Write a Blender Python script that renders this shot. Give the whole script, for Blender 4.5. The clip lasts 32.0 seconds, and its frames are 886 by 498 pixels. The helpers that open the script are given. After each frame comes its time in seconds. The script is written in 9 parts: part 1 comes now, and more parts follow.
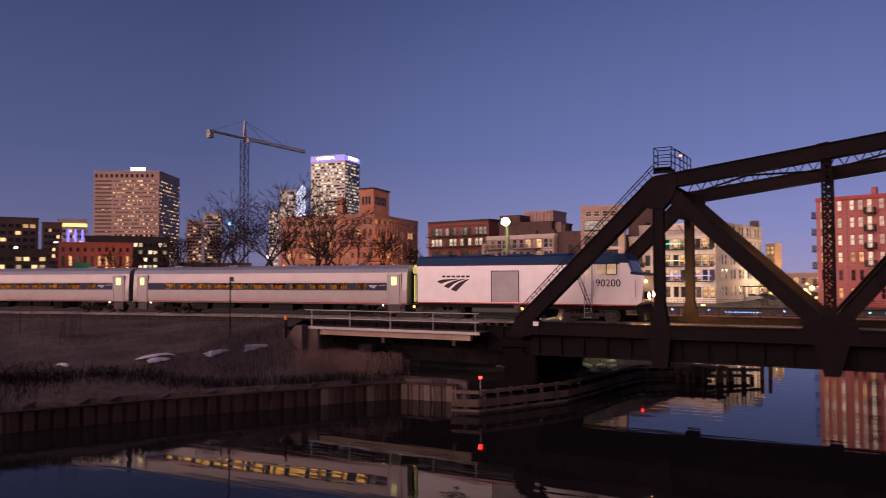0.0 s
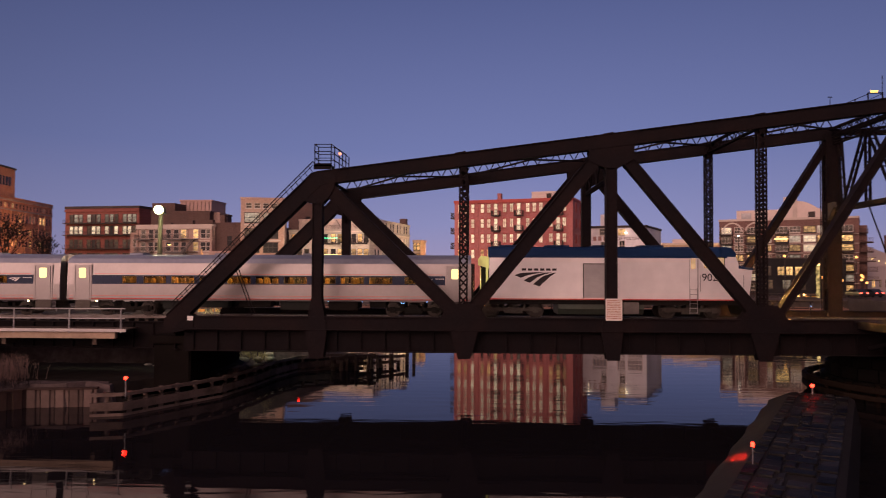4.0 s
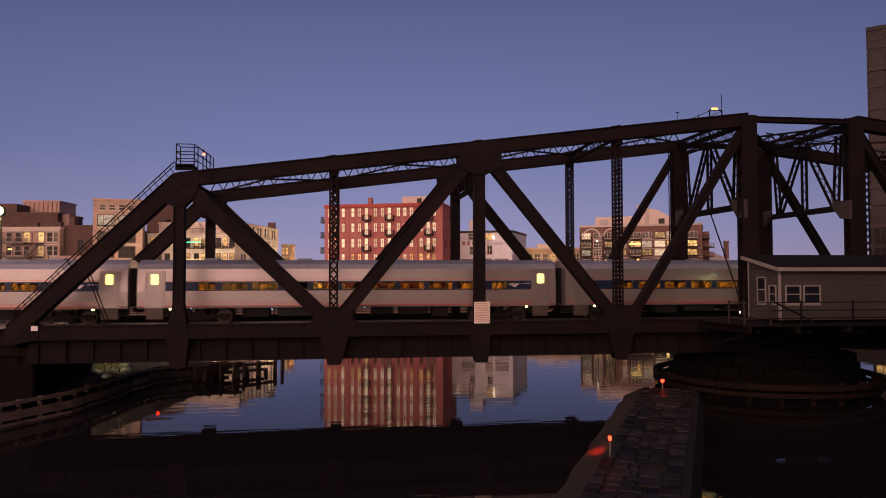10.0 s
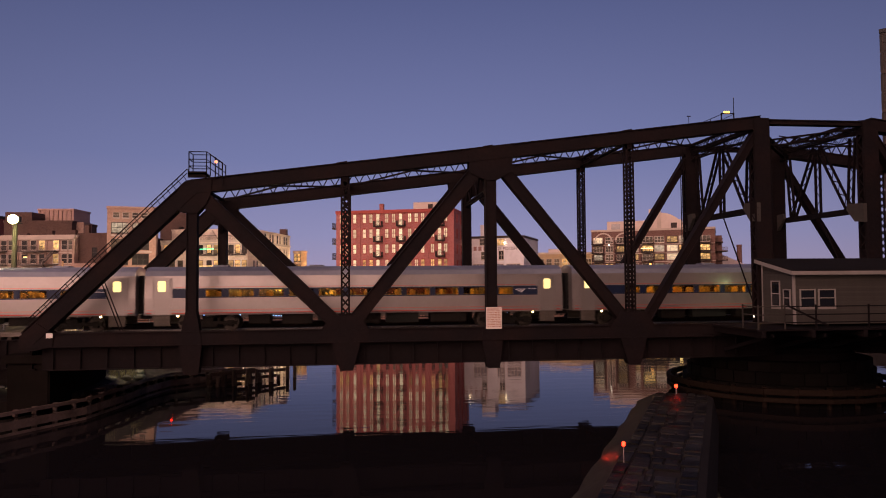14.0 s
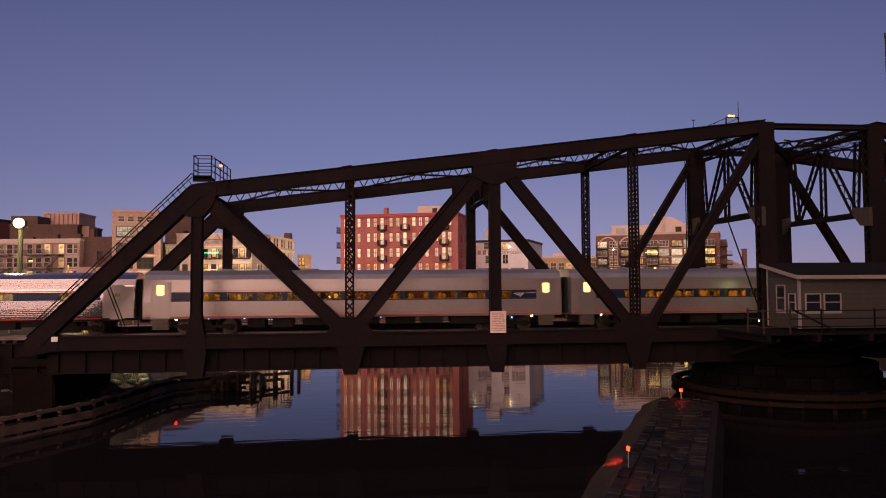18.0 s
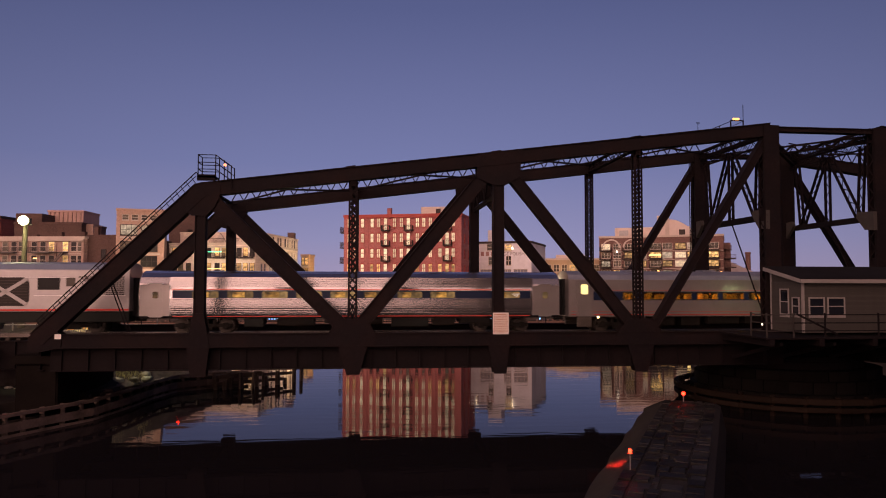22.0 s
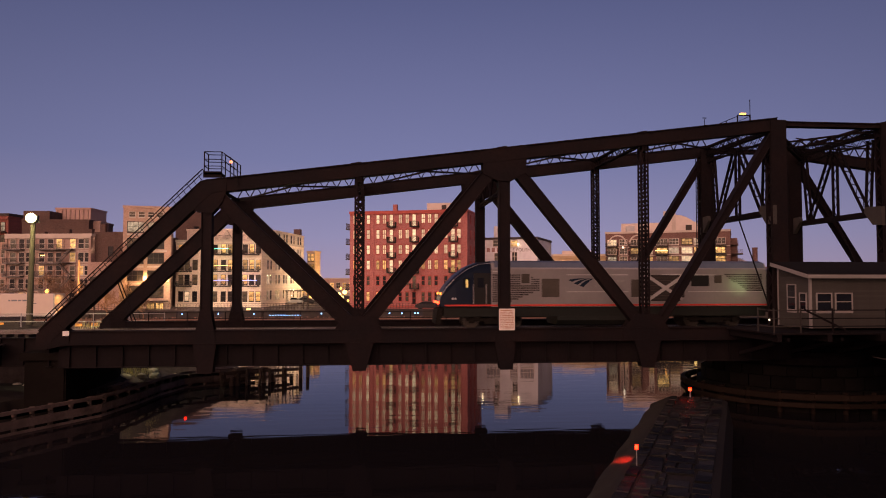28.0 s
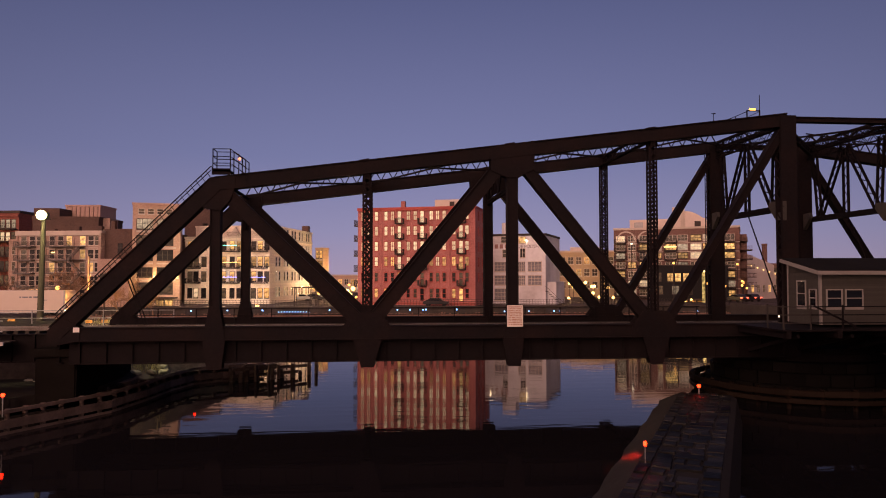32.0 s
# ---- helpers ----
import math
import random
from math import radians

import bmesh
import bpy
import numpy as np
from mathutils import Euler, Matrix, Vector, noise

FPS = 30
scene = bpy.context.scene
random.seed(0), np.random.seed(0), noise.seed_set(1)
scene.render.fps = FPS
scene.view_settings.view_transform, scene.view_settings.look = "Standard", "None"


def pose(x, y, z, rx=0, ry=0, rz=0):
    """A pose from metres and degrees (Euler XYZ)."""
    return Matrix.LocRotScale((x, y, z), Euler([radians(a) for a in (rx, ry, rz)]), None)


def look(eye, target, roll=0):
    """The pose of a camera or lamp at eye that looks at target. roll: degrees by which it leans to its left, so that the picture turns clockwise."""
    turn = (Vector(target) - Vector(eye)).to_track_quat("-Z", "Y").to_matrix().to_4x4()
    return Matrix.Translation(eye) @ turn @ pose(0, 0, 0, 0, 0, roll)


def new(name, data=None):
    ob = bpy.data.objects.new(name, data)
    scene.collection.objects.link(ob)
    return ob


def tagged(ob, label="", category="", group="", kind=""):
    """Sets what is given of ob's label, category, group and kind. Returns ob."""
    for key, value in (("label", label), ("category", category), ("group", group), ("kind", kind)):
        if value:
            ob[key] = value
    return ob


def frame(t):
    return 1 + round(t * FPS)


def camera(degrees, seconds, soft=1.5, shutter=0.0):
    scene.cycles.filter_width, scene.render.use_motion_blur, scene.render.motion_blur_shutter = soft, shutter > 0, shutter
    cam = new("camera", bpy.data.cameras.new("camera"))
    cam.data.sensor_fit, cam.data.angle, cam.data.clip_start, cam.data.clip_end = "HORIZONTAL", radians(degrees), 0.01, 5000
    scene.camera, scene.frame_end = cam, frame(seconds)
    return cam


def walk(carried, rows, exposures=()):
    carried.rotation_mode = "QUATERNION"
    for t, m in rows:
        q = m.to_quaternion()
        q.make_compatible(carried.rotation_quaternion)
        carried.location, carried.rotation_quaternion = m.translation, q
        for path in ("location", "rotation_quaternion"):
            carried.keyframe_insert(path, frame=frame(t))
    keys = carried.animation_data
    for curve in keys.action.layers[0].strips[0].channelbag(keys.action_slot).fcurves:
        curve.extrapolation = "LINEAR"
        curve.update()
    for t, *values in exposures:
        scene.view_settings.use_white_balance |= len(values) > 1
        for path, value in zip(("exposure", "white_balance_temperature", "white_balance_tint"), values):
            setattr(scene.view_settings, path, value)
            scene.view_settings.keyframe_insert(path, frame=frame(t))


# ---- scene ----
# x runs along the railway bridge, y across the river away from the viewer, z up from the water
EYE = (0.0, 0.0, 7.73)
cam = camera(62.58, 32.0, soft=1.0, shutter=0.45)

# seconds, tilt, roll, heading
PATH = [
    (0, 92.16, 0.23, 28.75), (0.5, 92.16, 0.20, 24.95), (1, 92.21, 0.23, 21.27),
    (1.5, 92.22, 0.25, 17.70), (2, 92.10, 0.21, 14.43), (2.5, 91.88, 0.15, 11.43),
    (3, 91.61, -0.01, 8.39), (3.5, 91.51, -0.12, 5.28), (4, 91.58, -0.20, 2.46),
    (4.5, 91.64, -0.32, -0.19), (6.5, 91.57, -0.34, -7.14), (7, 91.55, -0.33, -7.61),
    (7.5, 91.53, -0.24, -7.87), (8, 91.58, -0.23, -7.99), (8.5, 91.71, -0.10, -7.95),
    (9, 91.90, 0.03, -7.80), (9.5, 91.93, 0.04, -7.68), (10, 91.94, 0.10, -7.67),
    (10.5, 92.02, 0.06, -7.61), (11, 92.19, 0.13, -7.40), (11.5, 92.32, 0.24, -7.15),
    (12, 92.40, 0.36, -6.89), (12.5, 92.33, 0.49, -6.77), (13, 92.24, 0.41, -6.83),
    (13.5, 92.31, 0.38, -6.84), (14, 92.38, 0.40, -6.76), (14.5, 92.51, 0.44, -6.62),
    (16.5, 92.64, 0.38, -6.57), (17, 92.67, 0.34, -6.52), (17.5, 92.70, 0.38, -6.47),
    (18, 92.69, 0.36, -6.43), (18.5, 92.63, 0.29, -6.44), (19, 92.59, 0.18, -6.54),
    (19.5, 92.65, 0.05, -6.58), (20, 92.77, -0.04, -6.49), (20.5, 92.87, -0.08, -6.38),
    (21, 92.92, -0.11, -6.25), (21.5, 92.86, -0.11, -6.18), (22, 92.76, -0.13, -6.20),
    (22.5, 92.73, -0.12, -6.13), (23, 92.74, -0.07, -6.05), (23.5, 92.76, -0.05, -5.92),
    (24, 92.74, -0.05, -5.85), (24.5, 92.70, 0.03, -5.86), (25, 92.70, 0.05, -5.86),
    (25.5, 92.70, -0.01, -5.86), (27.5, 92.46, 0.08, -5.74), (28, 92.46, -0.00, -5.73),
    (28.5, 92.44, 0.05, -5.66), (29, 92.45, 0.12, -5.51), (29.5, 92.38, 0.12, -5.38),
    (30, 92.29, 0.17, -5.28), (30.5, 92.18, 0.11, -5.25), (31, 92.17, 0.07, -5.17),
    (31.5, 92.20, 0.04, -5.14), (32, 92.19, 0.04, -5.10),
]
walk(cam, [(t, pose(*EYE, rx, ry, rz)) for t, rx, ry, rz in PATH],
     [(0, -0.07, 6000, 15), (2, -0.22, 6350, 15), (3, -0.02, 6450, 14), (4, -0.03, 6450, 12), (9, 0, 6900, 12), (24, 0, 7000, 14), (28, 0, 7450, 15), (32, 0, 7450, 14)])

# ---- sky at dusk: blue-violet ahead, afterglow of the set sun behind the viewer ----
EXPOSURE = 0.0
scene.view_settings.exposure = EXPOSURE
world = bpy.data.worlds.new("dusk_sky")
scene.world = world
world.use_nodes = True
_n, _l = world.node_tree.nodes, world.node_tree.links
_n.clear()
_out, _bg = _n.new("ShaderNodeOutputWorld"), _n.new("ShaderNodeBackground")
_tc, _sep = _n.new("ShaderNodeTexCoord"), _n.new("ShaderNodeSeparateXYZ")
_l.new(_tc.outputs["Generated"], _sep.inputs[0])
_ramp = _n.new("ShaderNodeValToRGB")
_l.new(_sep.outputs["Z"], _ramp.inputs[0])
SKY_STEPS = ((0.0, (0.275, 0.236, 0.372)), (0.06, (0.208, 0.213, 0.386)), (0.16, (0.134, 0.159, 0.332)),
             (0.36, (0.076, 0.096, 0.228)), (1.0, (0.042, 0.055, 0.155)))
while len(_ramp.color_ramp.elements) < len(SKY_STEPS):
    _ramp.color_ramp.elements.new(0.5)
for _e, (_p, _c) in zip(_ramp.color_ramp.elements, SKY_STEPS):
    _e.position, _e.color = _p, (*_c, 1)
_dot = _n.new("ShaderNodeVectorMath")
_dot.operation = "DOT_PRODUCT"
_dot.inputs[1].default_value = Vector((-0.42, -0.90, 0.10)).normalized()
_l.new(_tc.outputs["Generated"], _dot.inputs[0])
_max = _n.new("ShaderNodeMath")
_max.operation = "MAXIMUM"
_max.inputs[1].default_value = 0.0
_l.new(_dot.outputs["Value"], _max.inputs[0])
_pow = _n.new("ShaderNodeMath")
_pow.operation = "POWER"
_pow.inputs[1].default_value = 3.0
_l.new(_max.outputs[0], _pow.inputs[0])
_glow = _n.new("ShaderNodeMix")
_glow.data_type = "RGBA"
_glow.inputs[6].default_value = (0, 0, 0, 1)
_glow.inputs[7].default_value = (4.5, 2.65, 2.10, 1)
_l.new(_pow.outputs[0], _glow.inputs[0])
_add = _n.new("ShaderNodeMix")
_add.data_type, _add.blend_type = "RGBA", "ADD"
_add.inputs[0].default_value = 1.0
_side = _n.new("ShaderNodeVectorMath")
_side.operation = "DOT_PRODUCT"
_side.inputs[1].default_value = Vector((0.10, 0.99, 0.0)).normalized()
_l.new(_tc.outputs["Generated"], _side.inputs[0])
_fade = _n.new("ShaderNodeMapRange")
_fade.inputs["From Min"].default_value, _fade.inputs["From Max"].default_value = 0.60, 1.0
_fade.inputs["To Min"].default_value, _fade.inputs["To Max"].default_value = 0.70, 1.28
_l.new(_side.outputs["Value"], _fade.inputs["Value"])
_dim = _n.new("ShaderNodeVectorMath")
_dim.operation = "SCALE"
_l.new(_ramp.outputs[0], _dim.inputs[0])
_l.new(_fade.outputs[0], _dim.inputs["Scale"])
_l.new(_dim.outputs[0], _add.inputs[6])
_l.new(_glow.outputs[2], _add.inputs[7])
_l.new(_add.outputs[2], _bg.inputs["Color"])
_bg.inputs["Strength"].default_value = 1.0
_l.new(_bg.outputs[0], _out.inputs[0])


# ---- materials ----
def surface(name, base, rough=0.7, metal=0.0, vary=0.25, grain=6.0, stain=0.6, tint=None, bump=0.15, piece=0.0, spec=0.2):
    """A painted, stone, metal or wood surface: fine grain, larger stains towards tint, fine relief."""
    m = bpy.data.materials.new(name)
    m.use_nodes = True
    n, l = m.node_tree.nodes, m.node_tree.links
    b = n["Principled BSDF"]
    b.inputs["Roughness"].default_value, b.inputs["Metallic"].default_value = rough, metal
    b.inputs["Specular IOR Level"].default_value = spec
    tc = n.new("ShaderNodeTexCoord")
    fine, big = n.new("ShaderNodeTexNoise"), n.new("ShaderNodeTexNoise")
    fine.inputs["Scale"].default_value, fine.inputs["Detail"].default_value = grain, 5
    big.inputs["Scale"].default_value, big.inputs["Detail"].default_value = grain * 0.11, 4
    for t in (fine, big):
        l.new(tc.outputs["Object"], t.inputs["Vector"])
    tint = tint or tuple(c * 0.55 for c in base)
    mix = n.new("ShaderNodeMix")
    mix.data_type = "RGBA"
    mix.inputs[6].default_value, mix.inputs[7].default_value = (*base, 1), (*tint, 1)
    r = n.new("ShaderNodeMapRange")
    r.inputs["From Min"].default_value, r.inputs["From Max"].default_value = 0.42, 0.72
    r.inputs["To Max"].default_value = stain
    l.new(big.outputs["Fac"], r.inputs["Value"])
    l.new(r.outputs[0], mix.inputs[0])
    hsv = n.new("ShaderNodeHueSaturation")
    v = n.new("ShaderNodeMapRange")
    v.inputs["To Min"].default_value, v.inputs["To Max"].default_value = 1 - vary, 1 + vary
    l.new(fine.outputs["Fac"], v.inputs["Value"])
    last = v.outputs[0]
    if piece:
        info, pr, mul = n.new("ShaderNodeObjectInfo"), n.new("ShaderNodeMapRange"), n.new("ShaderNodeMath")
        pr.inputs["To Min"].default_value, pr.inputs["To Max"].default_value = 1 - piece, 1 + piece
        mul.operation = "MULTIPLY"
        l.new(info.outputs["Random"], pr.inputs["Value"])
        l.new(pr.outputs[0], mul.inputs[0])
        l.new(last, mul.inputs[1])
        last = mul.outputs[0]
    l.new(last, hsv.inputs["Value"])
    l.new(mix.outputs[2], hsv.inputs["Color"])
    l.new(hsv.outputs[0], b.inputs["Base Color"])
    if bump:
        bp = n.new("ShaderNodeBump")
        bp.inputs["Strength"].default_value, bp.inputs["Distance"].default_value = bump, 0.02
        l.new(fine.outputs["Fac"], bp.inputs["Height"])
        l.new(bp.outputs[0], b.inputs["Normal"])
    return m


def masonry(name, brick, mortar, size=0.22, course=0.075, rough=0.85, vary=0.3, stain=None):
    """Brick courses in the wall's own plane, with mortar lines and weather stains."""
    m = surface(name, brick, rough, vary=vary, grain=3.0, tint=stain, bump=0.0)
    n, l = m.node_tree.nodes, m.node_tree.links
    tc, mp, t = n.new("ShaderNodeTexCoord"), n.new("ShaderNodeMapping"), n.new("ShaderNodeTexBrick")
    mp.inputs["Rotation"].default_value = (radians(90), 0, 0)
    l.new(tc.outputs["Object"], mp.inputs["Vector"])
    l.new(mp.outputs[0], t.inputs["Vector"])
    t.inputs["Scale"].default_value = 1.0
    t.inputs["Brick Width"].default_value, t.inputs["Row Height"].default_value = size, course
    t.inputs["Mortar Size"].default_value = course * 0.14
    t.inputs["Color1"].default_value, t.inputs["Color2"].default_value = (1, 1, 1, 1), (0.72, 0.72, 0.72, 1)
    t.inputs["Mortar"].default_value = (*(min(1.6, a / max(b, 0.01)) for a, b in zip(mortar, brick)), 1)
    mix = n.new("ShaderNodeMix")
    mix.data_type, mix.blend_type = "RGBA", "MULTIPLY"
    mix.inputs[0].default_value = 1.0
    b = n["Principled BSDF"]
    src = b.inputs["Base Color"].links[0].from_socket
    l.new(src, mix.inputs[6])
    l.new(t.outputs["Color"], mix.inputs[7])
    l.new(mix.outputs[2], b.inputs["Base Color"])
    return m


def glowing(name, color, strength, vary=0.0, patches=0.0, scale=1.2, island=False, dark=0.0, base=(0.02, 0.02, 0.022)):
    """A lit pane or lamp glass. patches: the room behind shows as lighter and darker shapes; dark: share of pieces unlit."""
    m = bpy.data.materials.new(name)
    m.use_nodes = True
    n, l = m.node_tree.nodes, m.node_tree.links
    b = n["Principled BSDF"]
    b.inputs["Base Color"].default_value = (*base, 1)
    b.inputs["Roughness"].default_value = 0.12
    b.inputs["Specular IOR Level"].default_value = 0.2
    b.inputs["Emission Color"].default_value = (*color, 1)
    b.inputs["Emission Strength"].default_value = strength
    last = None
    if vary or dark:
        if island:
            o = n.new("ShaderNodeNewGeometry").outputs["Random Per Island"]
        else:
            o = n.new("ShaderNodeObjectInfo").outputs["Random"]
        r = n.new("ShaderNodeMapRange")
        r.inputs["From Min"].default_value, r.inputs["From Max"].default_value = dark, 1.0
        r.inputs["To Min"].default_value, r.inputs["To Max"].default_value = strength * (1 - vary), strength * (1 + vary)
        l.new(o, r.inputs["Value"])
        last = r.outputs[0]
        if dark:
            g, k = n.new("ShaderNodeMath"), n.new("ShaderNodeMath")
            g.operation, k.operation = "GREATER_THAN", "MULTIPLY"
            g.inputs[1].default_value = dark
            l.new(o, g.inputs[0])
            l.new(g.outputs[0], k.inputs[0])
            l.new(last, k.inputs[1])
            last = k.outputs[0]
    if patches:
        tc, t, r2 = n.new("ShaderNodeTexCoord"), n.new("ShaderNodeTexNoise"), n.new("ShaderNodeMapRange")
        t.inputs["Scale"].default_value, t.inputs["Detail"].default_value = scale, 2
        l.new(tc.outputs["Object"], t.inputs["Vector"])
        l.new(t.outputs["Fac"], r2.inputs["Value"])
        r2.inputs["From Min"].default_value, r2.inputs["From Max"].default_value = 0.38, 0.62
        r2.inputs["To Min"].default_value, r2.inputs["To Max"].default_value = 1 - patches, 1.0
        k = n.new("ShaderNodeMath")
        k.operation = "MULTIPLY"
        l.new(r2.outputs[0], k.inputs[1])
        if last:
            l.new(last, k.inputs[0])
        else:
            k.inputs[0].default_value = strength
        last = k.outputs[0]
    if last:
        l.new(last, b.inputs["Emission Strength"])
    return m


def dark_glass(name, base=(0.012, 0.014, 0.02), rough=0.06, spec=0.4):
    m = surface(name, base, rough, vary=0.2, bump=0.0, spec=spec)
    return m


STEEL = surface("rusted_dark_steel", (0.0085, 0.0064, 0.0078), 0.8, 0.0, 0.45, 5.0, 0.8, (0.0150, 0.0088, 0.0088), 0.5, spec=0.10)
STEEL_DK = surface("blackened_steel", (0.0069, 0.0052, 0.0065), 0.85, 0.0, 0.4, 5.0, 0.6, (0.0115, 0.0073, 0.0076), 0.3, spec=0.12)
GUSSET = surface("weathered_grey_plate", (0.045, 0.042, 0.041), 0.7, 0.0, 0.25, 4.0, 0.7, (0.055, 0.043, 0.038), 0.2)
GALV = surface("galvanised_pipe", (0.33, 0.33, 0.34), 0.5, 0.6, 0.15, 8.0, 0.4, (0.2, 0.19, 0.18), 0.1)
TIMBER = surface("weathered_timber", (0.085, 0.062, 0.050), 0.85, 0.0, 0.35, 7.0, 0.8, (0.030, 0.023, 0.020), 0.4, piece=0.2, spec=0.12)
FENDERWOOD = surface("silvery_weathered_planks", (0.135, 0.100, 0.088), 0.85, 0.0, 0.35, 7.0, 0.8, (0.050, 0.037, 0.032), 0.4, piece=0.25, spec=0.12)
TIMBER_LT = surface("pale_new_timber", (0.36, 0.27, 0.20), 0.8, 0.0, 0.25, 5.0, 0.5, (0.22, 0.16, 0.12), 0.3)
TIE = surface("creosoted_tie", (0.05, 0.042, 0.036), 0.9, 0.0, 0.3, 6.0, 0.5, None, 0.3, piece=0.25, spec=0.12)
RAIL = surface("polished_rail_steel", (0.17, 0.155, 0.15), 0.36, 0.6, 0.35, 9.0, 0.6, (0.07, 0.05, 0.042), 0.05)
CONCRETE = surface("stained_concrete", (0.070, 0.060, 0.054), 0.9, 0.0, 0.22, 3.0, 0.8, (0.045, 0.038, 0.034), 0.3, spec=0.12)
SHEET = surface("rusty_sheet_pile", (0.056, 0.036, 0.031), 0.8, 0.0, 0.3, 4.0, 0.9, (0.021, 0.0145, 0.013), 0.3, piece=0.25, spec=0.12)
SHEET_PALE = surface("salt_stained_sheet_pile", (0.150, 0.112, 0.100), 0.85, 0.0, 0.35, 3.0, 0.9, (0.060, 0.042, 0.037), 0.3, piece=0.3, spec=0.1)
SNOW = surface("old_snow", (0.50, 0.50, 0.58), 0.9, 0.0, 0.08, 3.0, 0.5, (0.30, 0.30, 0.34), 0.3)
BRUSH = surface("dry_brush_stems", (0.085, 0.058, 0.050), 0.95, 0.0, 0.35, 2.0, 0.6, (0.045, 0.032, 0.028), 0.0, spec=0.12)
BARK = surface("bare_tree_bark", (0.045, 0.032, 0.029), 0.95, 0.0, 0.3, 3.0, 0.5, None, 0.2, spec=0.12)
WHITE = surface("white_paint", (0.72, 0.70, 0.68), 0.6, 0.0, 0.06, 4.0, 0.4, (0.5, 0.47, 0.44), 0.05)
BLACK = surface("black_paint", (0.012, 0.012, 0.013), 0.55, 0.0, 0.2, 6.0, 0.3)
RUBBER = surface("black_rubber", (0.02, 0.02, 0.021), 0.85, 0.0, 0.2, 5.0, 0.4)
RED_GLASS = glowing("red_lamp_glass", (1.0, 0.014, 0.006), 20)
AMBER_GLASS = glowing("amber_lamp_glass", (1.0, 0.46, 0.12), 2.8)
WARM_GLASS = glowing("warm_lamp_glass", (1.0, 0.66, 0.24), 3.0)
FLOOD_GLASS = glowing("flood_lamp_glass", (1.0, 0.92, 0.50), 5)
BLUE_GLASS = glowing("blue_lamp_glass", (0.16, 0.42, 1.0), 5)
GREEN_GLASS = glowing("green_tube", (0.05, 1.0, 0.45), 4)
BLUE_TUBE = glowing("blue_tube", (0.10, 0.16, 1.0), 5)
WATERM = None


def water_material():
    m = bpy.data.materials.new("still_river_water")
    m.use_nodes = True
    n, l = m.node_tree.nodes, m.node_tree.links
    b = n["Principled BSDF"]
    b.inputs["Base Color"].default_value = (0.0095, 0.0083, 0.0100, 1)
    b.inputs["Roughness"].default_value, b.inputs["IOR"].default_value = 0.035, 1.19
    tc, mp = n.new("ShaderNodeTexCoord"), n.new("ShaderNodeMapping")
    mp.inputs["Scale"].default_value = (0.30, 1.25, 1.0)
    l.new(tc.outputs["Object"], mp.inputs["Vector"])
    t1, t2, s, bp = n.new("ShaderNodeTexNoise"), n.new("ShaderNodeTexNoise"), n.new("ShaderNodeMath"), n.new("ShaderNodeBump")
    t1.inputs["Scale"].default_value, t1.inputs["Detail"].default_value = 0.9, 2
    t2.inputs["Scale"].default_value, t2.inputs["Detail"].default_value = 0.16, 2
    for t in (t1, t2):
        l.new(mp.outputs[0], t.inputs["Vector"])
    s.operation = "MULTIPLY_ADD"
    s.inputs[1].default_value = 1.5
    l.new(t2.outputs["Fac"], s.inputs[0])
    l.new(t1.outputs["Fac"], s.inputs[2])
    bp.inputs["Strength"].default_value, bp.inputs["Distance"].default_value = 0.32, 0.022
    l.new(s.outputs[0], bp.inputs["Height"])
    l.new(bp.outputs[0], b.inputs["Normal"])
    return m


WATERM = water_material()


# ---- mesh helpers ----
def bx(bm, a, b, bevel=0.0):
    """A box between two corners, into bm."""
    (x0, y0, z0), (x1, y1, z1) = a, b
    v = [bm.verts.new(p) for p in ((x0, y0, z0), (x1, y0, z0), (x1, y1, z0), (x0, y1, z0), (x0, y0, z1), (x1, y0, z1), (x1, y1, z1), (x0, y1, z1))]
    f = [bm.faces.new([v[i] for i in q]) for q in ((0, 3, 2, 1), (4, 5, 6, 7), (0, 1, 5, 4), (1, 2, 6, 5), (2, 3, 7, 6), (3, 0, 4, 7))]
    if bevel:
        bmesh.ops.bevel(bm, geom=list({e for q in f for e in q.edges}), offset=bevel, segments=2, affect="EDGES")
    return bm


def beam(bm, p, q, w, h, up=(0, 1, 0)):
    """A straight bar from p to q, w wide along up, h deep across it."""
    p, q = Vector(p), Vector(q)
    d = (q - p).normalized()
    u = Vector(up)
    u = (u - d * u.dot(d)).normalized()
    s = d.cross(u)
    v = [bm.verts.new(c + u * (w / 2 * i) + s * (h / 2 * j)) for c in (p, q) for i, j in ((-1, -1), (1, -1), (1, 1), (-1, 1))]
    for q4 in ((0, 1, 2, 3), (7, 6, 5, 4), (0, 4, 5, 1), (1, 5, 6, 2), (2, 6, 7, 3), (3, 7, 4, 0)):
        bm.faces.new([v[i] for i in q4])
    return bm


def tube(bm, p, q, r0, r1=None, n=8, caps=True):
    """A round, tapering bar from p to q."""
    p, q = Vector(p), Vector(q)
    r1 = r0 if r1 is None else r1
    d = (q - p).normalized()
    u = d.orthogonal().normalized()
    s = d.cross(u)
    rings = [[bm.verts.new(c + (u * math.cos(6.28318 * i / n) + s * math.sin(6.28318 * i / n)) * r) for i in range(n)] for c, r in ((p, r0), (q, r1))]
    for i in range(n):
        bm.faces.new((rings[0][i], rings[0][(i + 1) % n], rings[1][(i + 1) % n], rings[1][i]))
    if caps:
        bm.faces.new(rings[0][::-1])
        bm.faces.new(rings[1])
    return bm


